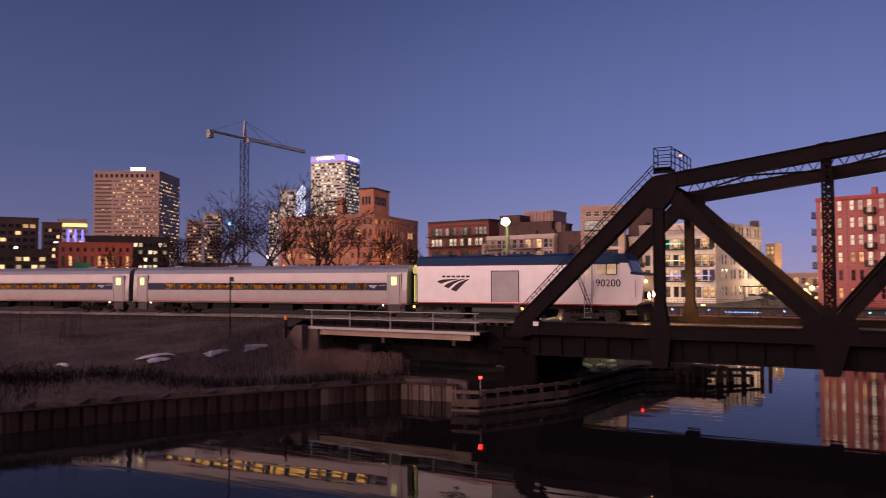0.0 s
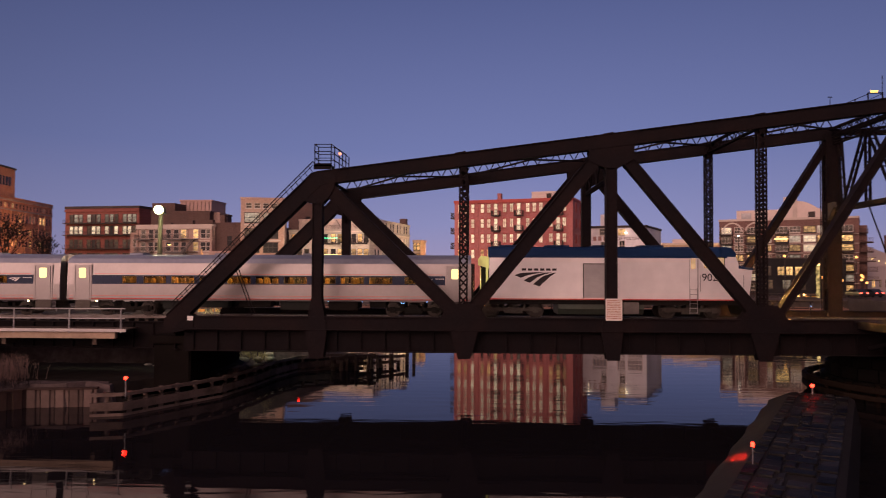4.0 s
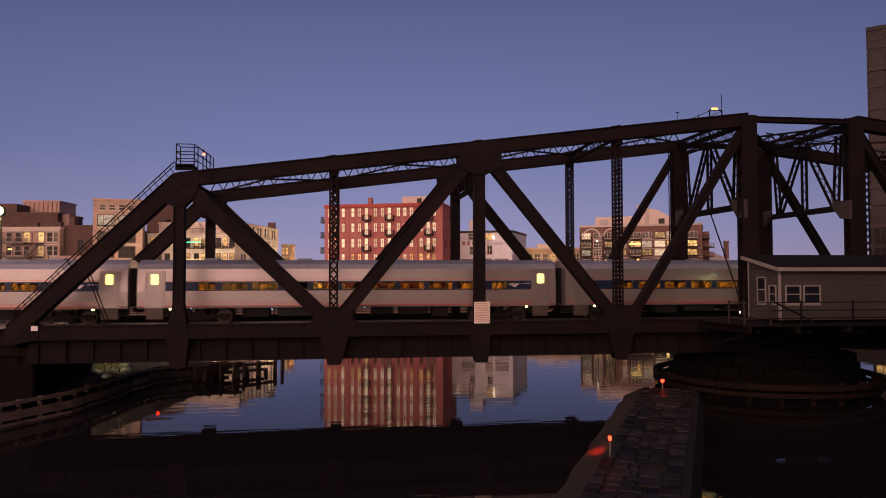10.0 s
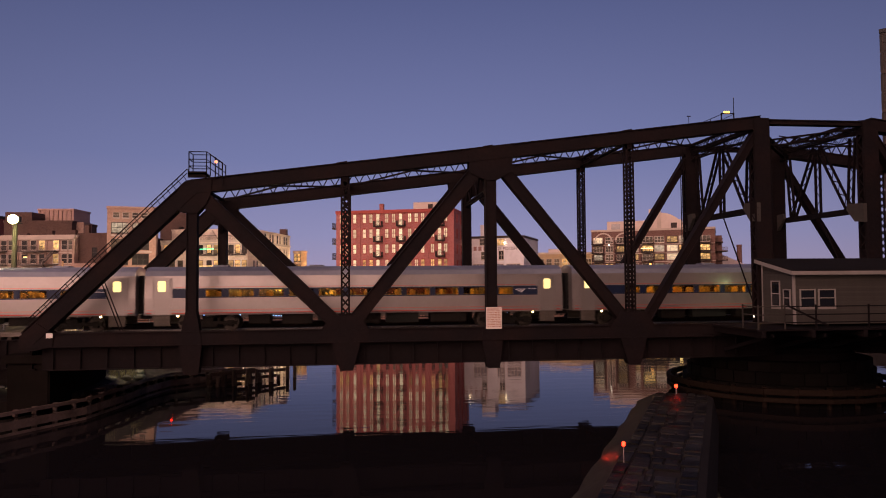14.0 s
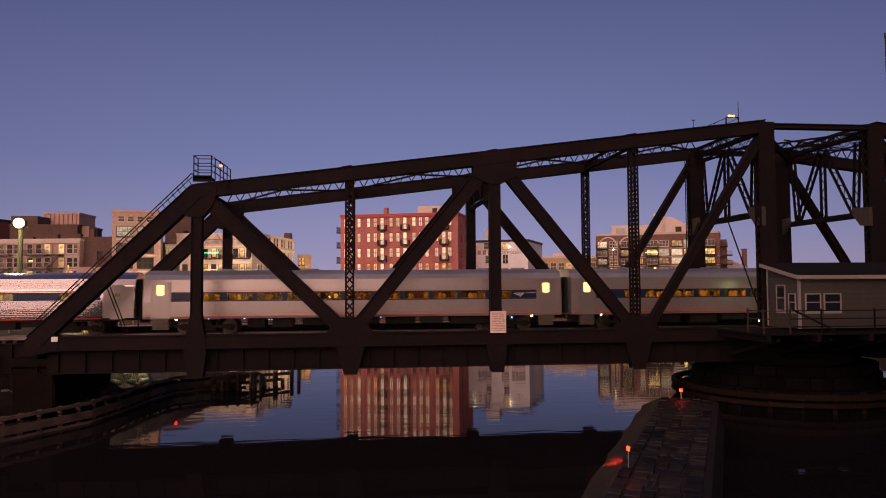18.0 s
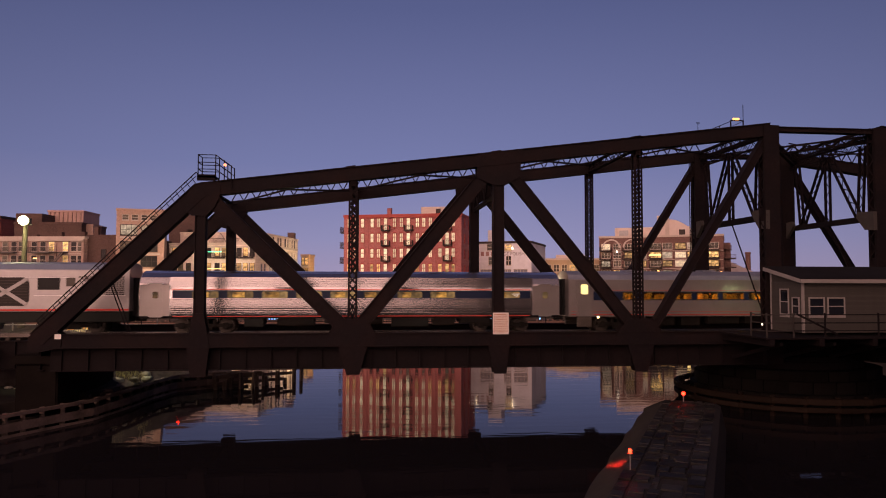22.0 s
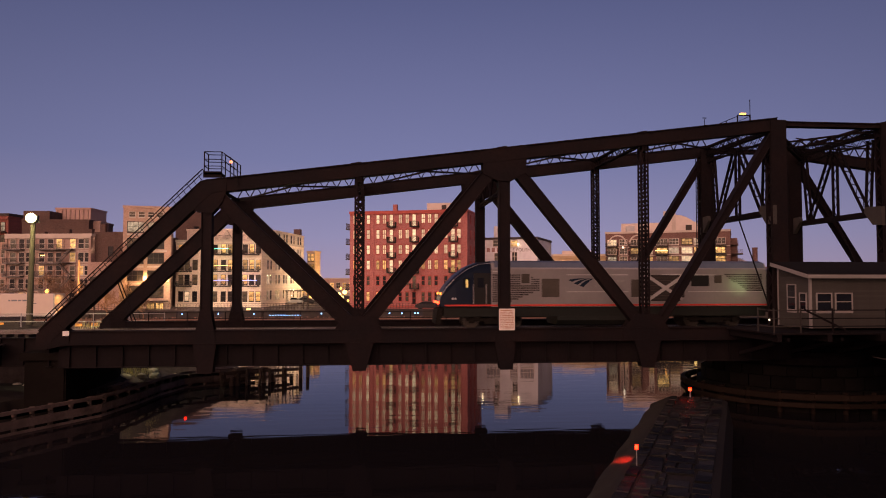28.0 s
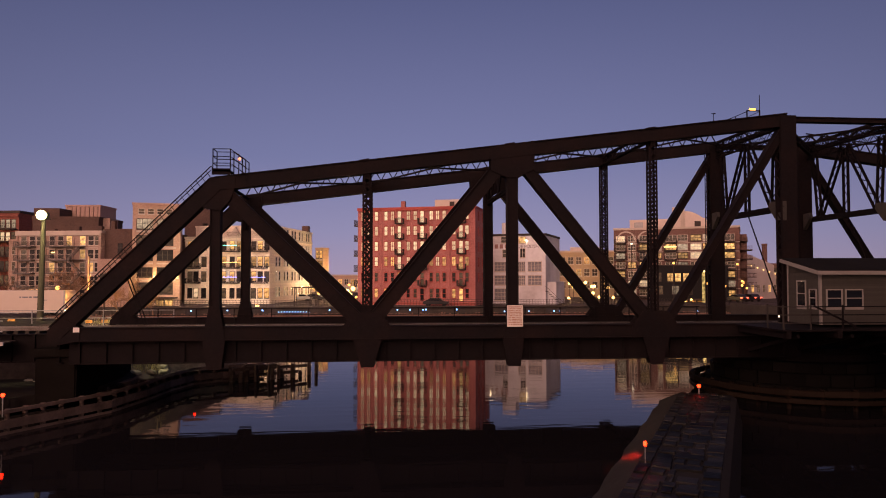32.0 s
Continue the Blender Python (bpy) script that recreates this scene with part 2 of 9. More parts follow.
def ball(bm, c, r, seg=10):
    bmesh.ops.create_uvsphere(bm, u_segments=seg, v_segments=max(4, seg // 2), radius=r, matrix=Matrix.Translation(c))
    return bm


def prism(bm, outline, y0, y1):
    """A plate with an outline in x and z, from y0 to y1."""
    a = [bm.verts.new((x, y0, z)) for x, z in outline]
    b = [bm.verts.new((x, y1, z)) for x, z in outline]
    bm.faces.new(a)
    bm.faces.new(b[::-1])
    for i in range(len(a)):
        j = (i + 1) % len(a)
        bm.faces.new((a[j], a[i], b[i], b[j]))
    bmesh.ops.recalc_face_normals(bm, faces=bm.faces)
    return bm


def extrude_x(bm, outline, x0, x1):
    """A body with an outline in y and z, from x0 to x1."""
    a = [bm.verts.new((x0, y, z)) for y, z in outline]
    b = [bm.verts.new((x1, y, z)) for y, z in outline]
    bm.faces.new(a)
    bm.faces.new(b[::-1])
    for i in range(len(a)):
        j = (i + 1) % len(a)
        bm.faces.new((a[j], a[i], b[i], b[j]))
    bmesh.ops.recalc_face_normals(bm, faces=bm.faces)
    return bm


def lattice(bm, p, q, w, gap, bar=0.06, up=(0, 1, 0), thick=0.02, flange=0.09, faces=(-1, 1)):
    """A laced strut: two flanges gap apart, zigzag lacing between; up is the direction between the flanges."""
    p, q = Vector(p), Vector(q)
    d = (q - p).normalized()
    u = Vector(up)
    u = (u - d * u.dot(d)).normalized()
    side = d.cross(u)
    for k in (-1, 1):
        beam(bm, p + u * gap / 2 * k, q + u * gap / 2 * k, flange, w, u)
    n = max(2, round((q - p).length / (gap * 1.15)))
    for k in range(n):
        a, b = p.lerp(q, k / n), p.lerp(q, (k + 1) / n)
        s = 1 if k % 2 else -1
        for o in faces:
            beam(bm, a + u * gap / 2 * s + side * w / 2 * o, b - u * gap / 2 * s + side * w / 2 * o, bar, thick, u)
    return bm


def mesh_of(name, bm, material, smooth=False):
    me = bpy.data.meshes.new(name)
    bm.to_mesh(me)
    bm.free()
    me.materials.append(material)
    if smooth:
        for p in me.polygons:
            p.use_smooth = True
    return me


def part(name, bm, material, parent, label="", smooth=False):
    """One mesh object under a thing or a part. bm may be a mesh that several parts share."""
    me = bm if isinstance(bm, bpy.types.Mesh) else mesh_of(name, bm, material, smooth)
    ob = new(name, me)
    ob.parent = parent
    if label:
        tagged(ob, label)
    return ob


def thing(name, label, category, at=(0, 0, 0), turn=0.0, group="", kind=""):
    """An empty at the thing's base, to which its parts belong."""
    ob = new(name)
    ob.empty_display_size = 0.3
    ob.matrix_basis = pose(*at, 0, 0, turn)
    return tagged(ob, label, category, group, kind)


def solid(name, bm, material, label, category, group="", kind="", at=(0, 0, 0), turn=0.0, smooth=False):
    ob = new(name, mesh_of(name, bm, material, smooth))
    ob.matrix_basis = pose(*at, 0, 0, turn)
    return tagged(ob, label, category, group, kind)


def B():
    return bmesh.new()


def lettering(text, size, material, parent, m, name="lettering", label="", align="LEFT"):
    cu = bpy.data.curves.new(name, "FONT")
    cu.body, cu.size, cu.extrude, cu.align_x = text, size, 0.004, align
    tmp = bpy.data.objects.new("tmp", cu)
    scene.collection.objects.link(tmp)
    me = bpy.data.meshes.new_from_object(tmp.evaluated_get(bpy.context.evaluated_depsgraph_get()))
    bpy.data.objects.remove(tmp)
    me.materials.clear()
    me.materials.append(material)
    ob = new(name, me)
    ob.parent = parent
    ob.matrix_basis = m
    return tagged(ob, label) if label else ob


def wpart(name, bm, material, parent, label="", smooth=False):
    """A part whose mesh is given in the world's own coordinates."""
    ob = part(name, bm, material, parent, label, smooth)
    top = parent.matrix_basis if parent.parent is None else parent.parent.matrix_basis @ parent.matrix_basis
    ob.matrix_basis = top.inverted()
    return ob


# ---- the railway line: straight over the bridge, a curve towards the viewer before it ----
TRACK_Y, CURVE_X, CURVE_R, RAIL_Z = 46.3, -15.0, 200.0, 4.73


def line_at(s):
    """Place and heading (radians) on the track's centre line, s metres along it."""
    if s >= CURVE_X:
        return s, TRACK_Y, 0.0
    a = (CURVE_X - s) / CURVE_R
    return CURVE_X - CURVE_R * math.sin(a), TRACK_Y - CURVE_R * (1 - math.cos(a)), a


def track_y(x):
    d = np.maximum(CURVE_X - x, 0)
    return TRACK_Y - (CURVE_R - np.sqrt(np.maximum(CURVE_R ** 2 - np.minimum(d, 180) ** 2, 1)))


# ---- ground: one sheet, with the river cut into it ----
SHORE_Y = (-60, 6, 21.2, 28.3, 33, 37.8, 39.5, 40.1, 46, 51, 54.2, 55.6, 56.7, 60, 64, 75, 118, 126)
SHORE_X = (-70, -50, -37.2, -33.0, -29.6, -26.2, -24.7, -21.0, -16.2, -14.7, -13.5, -11.7, -8.9, -9.6, -18.5, -30, -50, -52)
FAR_WALL_Y, NEAR_WALL_Y, EAST_X = 124.0, 1.0, 62.0


def ground_z(x, y):
    shore = np.interp(y, SHORE_Y, SHORE_X)
    ds = np.maximum(shore - x, 0.0)
    dt = np.maximum(track_y(x) - 3.6 - y, 0.0)
    bumps = 0.10 * np.sin(0.9 * x + 0.7 * y) * np.sin(0.5 * y - 0.31 * x) + 0.06 * np.sin(2.1 * x - 1.3 * y)
    k = np.clip(ds / (ds + dt + 0.01), 0, 1)
    bank = 1.0 + 3.3 * k ** 0.62 + bumps * np.clip(ds / 3, 0, 1) * np.clip(dt / 2, 0, 1)
    under = (x > -35.2) & (np.abs(y - 46) < 4.2)
    low = np.clip((x + 36.6) / 3.6, 0, 1)
    bank = bank * (1 - low) + np.minimum(bank, 1.25 + 0.3 * bumps) * low
    bank = np.where(under, 1.1 + 0.05 * bumps, bank)
    behind = np.where(y > track_y(x), 4.3 - 1.7 * np.clip((y - 70) / 40, 0, 1), bank)
    behind = np.minimum(behind, 0.45 + 0.42 * ds + 0.5 * bumps)
    left = np.where(y > track_y(x), np.where(under, bank, behind), bank)
    z = np.where(x < shore, left, -2.5)
    z = np.where(x > EAST_X, 3.0, z)
    z = np.where(y > FAR_WALL_Y, 2.6 + np.clip((y - 300) / 200, 0, 1) * 2, z)
    z = np.where(y < NEAR_WALL_Y, 5.9, z)
    return z


def axis(fine, coarse):
    v = set()
    for a, b, s in fine:
        v |= {round(a + s * i, 3) for i in range(int((b - a) / s) + 1)}
    return np.array(sorted(v | set(coarse)))


GX = axis(((-78, -7.5, 0.7), (-7, 70, 4)), (-4500, -3000, -2000, -1200, -700, -450, -300, -200, -150, -120, -100, -90, -84, 61.9, 62.0, 80, 100, 140, 200, 300, 500, 900, 1500, 2500, 4500))
GY = axis(((4.2, 66, 0.7), (67, 124, 3)), (-4500, -2000, -800, -300, -100, -50, -20, -5, 0.9, 1.0, 1.1, 2.5, 123.9, 124.1, 130, 140, 150, 170, 200, 300, 400, 500, 700, 1000, 1600, 2600, 4500))
_xx, _yy = np.meshgrid(GX, GY)
_zz = ground_z(_xx, _yy)
_me = bpy.data.meshes.new("ground")
_w = len(GX)
_me.from_pydata(list(zip(_xx.ravel().tolist(), _yy.ravel().tolist(), _zz.ravel().tolist())), [],
                [(j * _w + i, j * _w + i + 1, (j + 1) * _w + i + 1, (j + 1) * _w + i) for j in range(len(GY) - 1) for i in range(_w - 1)])
GROUND = surface("frosted_dead_grass", (0.084, 0.067, 0.067), 0.95, 0.0, 0.75, 2.6, 0.9, (0.034, 0.028, 0.025), 0.9, spec=0.06)
_me.materials.append(GROUND)
tagged(new("ground", _me), "dead brown grass and dirt banks along the river", "ground", kind="structure")

_b = B()
bx(_b, (-400, 0.5, -0.3), (64, 126, 0.0))
solid("water", _b, WATERM, "still dark river water mirroring the dusk sky", "water", kind="structure")
_b = B()
bx(_b, (-70, FAR_WALL_Y - 0.5, -2.4), (64, FAR_WALL_Y + 0.3, 2.75))
for i in range(68):
    x = -69 + i * 1.95
    bx(_b, (x, FAR_WALL_Y - 0.75, -2.4), (x + 0.5, FAR_WALL_Y - 0.5, 2.3))
bx(_b, (-70, FAR_WALL_Y - 0.8, 2.45), (64, FAR_WALL_Y + 0.2, 2.78))
solid("quay_wall", _b, CONCRETE, "stained concrete quay wall with pilasters along the far bank", "wall", kind="structure")
_b = B()
_r = random.Random(12)
for i in range(290):
    x = -69 + i * 0.45 + _r.uniform(-0.03, 0.03)
    bx(_b, (x, FAR_WALL_Y - 0.95, -1.2), (x + _r.uniform(0.24, 0.36), FAR_WALL_Y - 0.82, 1.55 + _r.uniform(-0.15, 0.2)))
bx(_b, (-69, FAR_WALL_Y - 1.02, 1.2), (62, FAR_WALL_Y - 0.95, 1.42))
solid("quay_fender", _b, surface("red_brown_fender_timber", (0.21, 0.125, 0.10), 0.85, 0.0, 0.35, 3.0, 0.6, (0.12, 0.075, 0.06), 0.3), "red-brown timber fendering along the far quay", "fender", kind="stuff")
_b = B()
bx(_b, (-60, 0.75, -2.4), (64, 1.25, 6.0))
solid("near_wall", _b, CONCRETE, "plain concrete river wall", "wall", kind="structure")
_b = B()
bx(_b, (61.6, 1.25, -2.4), (62.1, 123.4, 3.1))
solid("east_wall", _b, CONCRETE, "plain concrete river wall", "wall", kind="structure")

# ---- steel sheet piling along the left bank, corrugation by corrugation ----
PILE_LINE = ((-50.0, 6.0), (-37.2, 21.2), (-33.0, 28.3), (-29.6, 33.0), (-26.2, 37.8), (-24.7, 39.5), (-21.0, 40.1))
piling = thing("sheet_piling", "rusty corrugated steel sheet piling holding the bank", "retaining wall", (-24.3, 38.8, 0), kind="structure")


def sheet_pair(material):
    b = B()
    pts = ((0, 0.10), (0.05, 0), (0.47, 0), (0.52, 0.10), (0.70, 0.10), (0.70, 0.14), (0.50, 0.14), (0.45, 0.04), (0.07, 0.04), (0.02, 0.14), (0.0, 0.14))
    lo = [b.verts.new((x, y - 0.16, -2.0)) for x, y in pts]
    hi = [b.verts.new((x, y - 0.16, 1.0)) for x, y in pts]
    b.faces.new(lo[::-1])
    b.faces.new(hi)
    for i in range(len(pts)):
        j = (i + 1) % len(pts)
        b.faces.new((lo[i], lo[j], hi[j], hi[i]))
    bmesh.ops.recalc_face_normals(b, faces=b.faces)
    return mesh_of("sheet_pile", b, material)


_pair, _pale = sheet_pair(SHEET), sheet_pair(SHEET_PALE)
for (xa, ya), (xb, yb) in zip(PILE_LINE, PILE_LINE[1:]):
    length = math.hypot(xb - xa, yb - ya)
    a = math.atan2(yb - ya, xb - xa)
    n = round(length / 0.70)
    for i in range(n):
        f = i / n
        o = part("sheet_pile", _pale if ya > 39 or random.random() < 0.12 else _pair, SHEET, piling)
        o.matrix_basis = piling.matrix_basis.inverted() @ pose(xa + (xb - xa) * f, ya + (yb - ya) * f, random.uniform(-0.02, 0.03), 0, 0, math.degrees(a))
    b = B()
    beam(b, (xa, ya, 1.02), (xb, yb, 1.02), 0.42, 0.09, (-(yb - ya), xb - xa, 0))
    wpart("capping_beam", b, SHEET, piling)

# snow patches on the bank
for cx, cy, rx, ry, turn in ((-37.1, 30.7, 1.25, 0.16, 55), (-36.5, 30.5, 0.80, 0.20, 67), (-35.85, 34.5, 1.15, 0.26, 88), (-35.45, 37.7, 1.35, 0.24, 86), (-39.68, 26.63, 0.50, 0.16, 18)):
    b = B()
    ring = []
    for i in range(22):
        a = 6.28318 * i / 22
        k = 0.75 + 0.25 * math.sin(3 * a + cx) + 0.18 * math.sin(7 * a + cy)
        u, v = rx * k * math.cos(a), ry * k * math.sin(a)
        x, y = cx + u * math.cos(radians(turn)) - v * math.sin(radians(turn)), cy + u * math.sin(radians(turn)) + v * math.cos(radians(turn))
        ring.append((x, y))
    mid = b.verts.new((cx, cy, float(ground_z(np.array(cx), np.array(cy))) + 0.22))
    vs = [b.verts.new((x, y, float(ground_z(np.array(x), np.array(y))) + 0.08)) for x, y in ring]
    inner = [b.verts.new((cx + (x - cx) * 0.6, cy + (y - cy) * 0.6, float(ground_z(np.array(cx + (x - cx) * 0.6), np.array(cy + (y - cy) * 0.6))) + 0.19)) for x, y in ring]
    for i in range(22):
        j = (i + 1) % 22
        b.faces.new((vs[i], vs[j], inner[j], inner[i]))
        b.faces.new((inner[i], inner[j], mid))
    solid("snow_patch", b, SNOW, "thin leftover patch of old snow on dead grass", "snow", "snow patches", smooth=True)

# ---- ballast and track ----
b = B()
prof = ((-3.4, 4.1), (-2.1, 4.5), (2.1, 4.5), (3.4, 4.1))
last = None
for i in range(40):
    s = -36.0 - i * 4
    x, y, a = line_at(s)
    row = [b.verts.new((x - off * math.sin(a), y + off * math.cos(a), z)) for off, z in prof]
    if last:
        for k in range(3):
            b.faces.new((last[k], last[k + 1], row[k + 1], row[k]))
    last = row
BALLAST = surface("crushed_stone_ballast", (0.045, 0.040, 0.038), 0.95, 0.0, 0.5, 14.0, 0.5, (0.024, 0.02, 0.019), 0.8, spec=0.05)
solid("ballast", b, BALLAST, "grey crushed stone ballast under the track", "ballast", kind="structure")
railway = thing("railway_track", "worn steel rails on dark timber ties", "railway track", (0, TRACK_Y, 4.5), kind="structure")
_b = B()
bx(_b, (-0.11, -1.3, -0.10), (0.11, 1.3, 0.06))
_tie = mesh_of("tie", _b, TIE)
for i in range(210):
    s = 34 - i * 0.62
    x, y, a = line_at(s)
    o = part("tie", _tie, TIE, railway)
    o.matrix_basis = pose(x, y - TRACK_Y, random.uniform(-0.01, 0.01), 0, 0, math.degrees(a) + random.uniform(-1, 1))
for side in (-0.76, 0.76):
    b = B()
    steps = [line_at(80 - i * 3) for i in range(90)]
    for (x0, y0, a0), (x1, y1, a1) in zip(steps, steps[1:]):
        p = (x0 - side * math.sin(a0), y0 + side * math.cos(a0), RAIL_Z - 0.085)
        q = (x1 - side * math.sin(a1), y1 + side * math.cos(a1), RAIL_Z - 0.085)
        beam(b, p, q, 0.07, 0.17, (0, 1, 0))
        beam(b, (p[0], p[1], RAIL_Z - 0.155), (q[0], q[1], RAIL_Z - 0.155), 0.15, 0.03, (0, 1, 0))
    wpart("rail", b, RAIL, railway)

# ---- the swing bridge ----
NEAR_Y, FAR_Y, MID_X = 41.92, 51.25, 28.2
NODES = (-17.55, -9.07, -0.63, 7.78, 16.22, 24.60)       # panel points of the left arm; the right arm mirrors them
BOT_Z = 4.58


def top_z(x):
    """Top of the upper chord."""
    return 13.42 + 0.1262 * (x + 8.6)


# pale colour that imitates light showing through gaps under the deck
GAP_GLINT = surface("painted_gap_glint", (0.46, 0.42, 0.40), 0.35, 0.1, 0.2, 9.0, 0.5, None, 0.0)
bridge = thing("swing_bridge", "dark rusted riveted steel railway truss swing bridge", "bridge", (MID_X, 46.5, 2.6))
HALF = 0.30


def plate_member(name, p, q, depth, y, label="", web=HALF):
    """A riveted box member in the plane of a truss, between two points (x, z)."""
    b = B()
    a, c = Vector((p[0], y, p[1])), Vector((q[0], y, q[1]))
    d = (c - a).normalized()
    s = Vector((-d.z, 0, d.x))
    beam(b, a, c, web * 2, depth)
    for k in (-1, 1):
        beam(b, a + s * depth / 2 * k, c + s * depth / 2 * k, web * 2 + 0.16, 0.05)
        n = int((c - a).length / 0.42)
        for o in (-1, 1):
            for i in range(n):
                m = a.lerp(c, (i + 0.5) / n) + s * (depth / 2 - 0.09) * k
                bx(b, (m.x - 0.025, m.y + o * web - 0.015, m.z - 0.025), (m.x + 0.025, m.y + o * web + 0.015, m.z + 0.025))
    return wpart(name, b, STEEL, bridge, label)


def laced_post(name, x, z0, z1, w, y):
    b = B()
    for o in (-1, 1):
        for k in (-1, 1):
            beam(b, (x + k * (w / 2 - 0.05), y + o * 0.24, z0), (x + k * (w / 2 - 0.05), y + o * 0.24, z1), 0.06, 0.10)
            beam(b, (x + k * (w / 2 - 0.02), y + o * 0.19, z0), (x + k * (w / 2 - 0.02), y + o * 0.19, z1), 0.12, 0.035)
        n = int((z1 - z0) / 0.5)
        for i in range(n):
            za, zb = z0 + (z1 - z0) * i / n, z0 + (z1 - z0) * (i + 1) / n
            for k in (-1, 1):
                beam(b, (x - k * (w / 2 - 0.04), y + o * 0.28, za), (x + k * (w / 2 - 0.04), y + o * 0.28, zb), 0.02, 0.085)
    for z in (z0 + 0.2, z1 - 0.2):
        bx(b, (x - w / 2, y - 0.27, z - 0.2), (x + w / 2, y + 0.27, z + 0.2))
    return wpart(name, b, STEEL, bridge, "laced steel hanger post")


def tower_post(x, y):
    """Two riveted plates side by side, tied by zigzag lacing on the open sides."""
    b = B()
    for o in (-1, 1):
        bx(b, (x - 0.49, y + o * 0.34 - 0.03, 3.0), (x + 0.49, y + o * 0.34 + 0.03, 17.45))
        for k in (-1, 1):
            bx(b, (x + k * 0.47 - 0.045, y + o * 0.27 - 0.06, 3.0), (x + k * 0.47 + 0.045, y + o * 0.27 + 0.06, 17.45))
    for k in (-1, 1):
        n = 22
        for i in range(n):
            za, zb = 5.0 + 12.2 * i / n, 5.0 + 12.2 * (i + 1) / n
            q = 1 if i % 2 else -1
            beam(b, (x + k * 0.49, y - q * 0.26, za), (x + k * 0.49, y + q * 0.26, zb), 0.02, 0.09, (1, 0, 0))
        for z in (3.0, 8.6, 11.6, 16.6):
            bx(b, (x + k * 0.48 - 0.02, y - 0.32, z), (x + k * 0.48 + 0.02, y + 0.32, z + 0.8))
    n = 34
    for i in range(n):
        for k in (-1, 1):
            z = 3.3 + 14.0 * i / n
            bx(b, (x + k * 0.40 - 0.025, y - 0.385, z - 0.025), (x + k * 0.40 + 0.025, y - 0.37, z + 0.025))
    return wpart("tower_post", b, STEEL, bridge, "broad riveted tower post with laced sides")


def gusset(x, z, outline, y, name="gusset_plate"):
    b = B()
    for o in (-1, 1):
        prism(b, [(x + u, z + v) for u, v in outline], y + o * (HALF + 0.03) - 0.02, y + o * (HALF + 0.03) + 0.02)
    return wpart(name, b, STEEL, bridge)


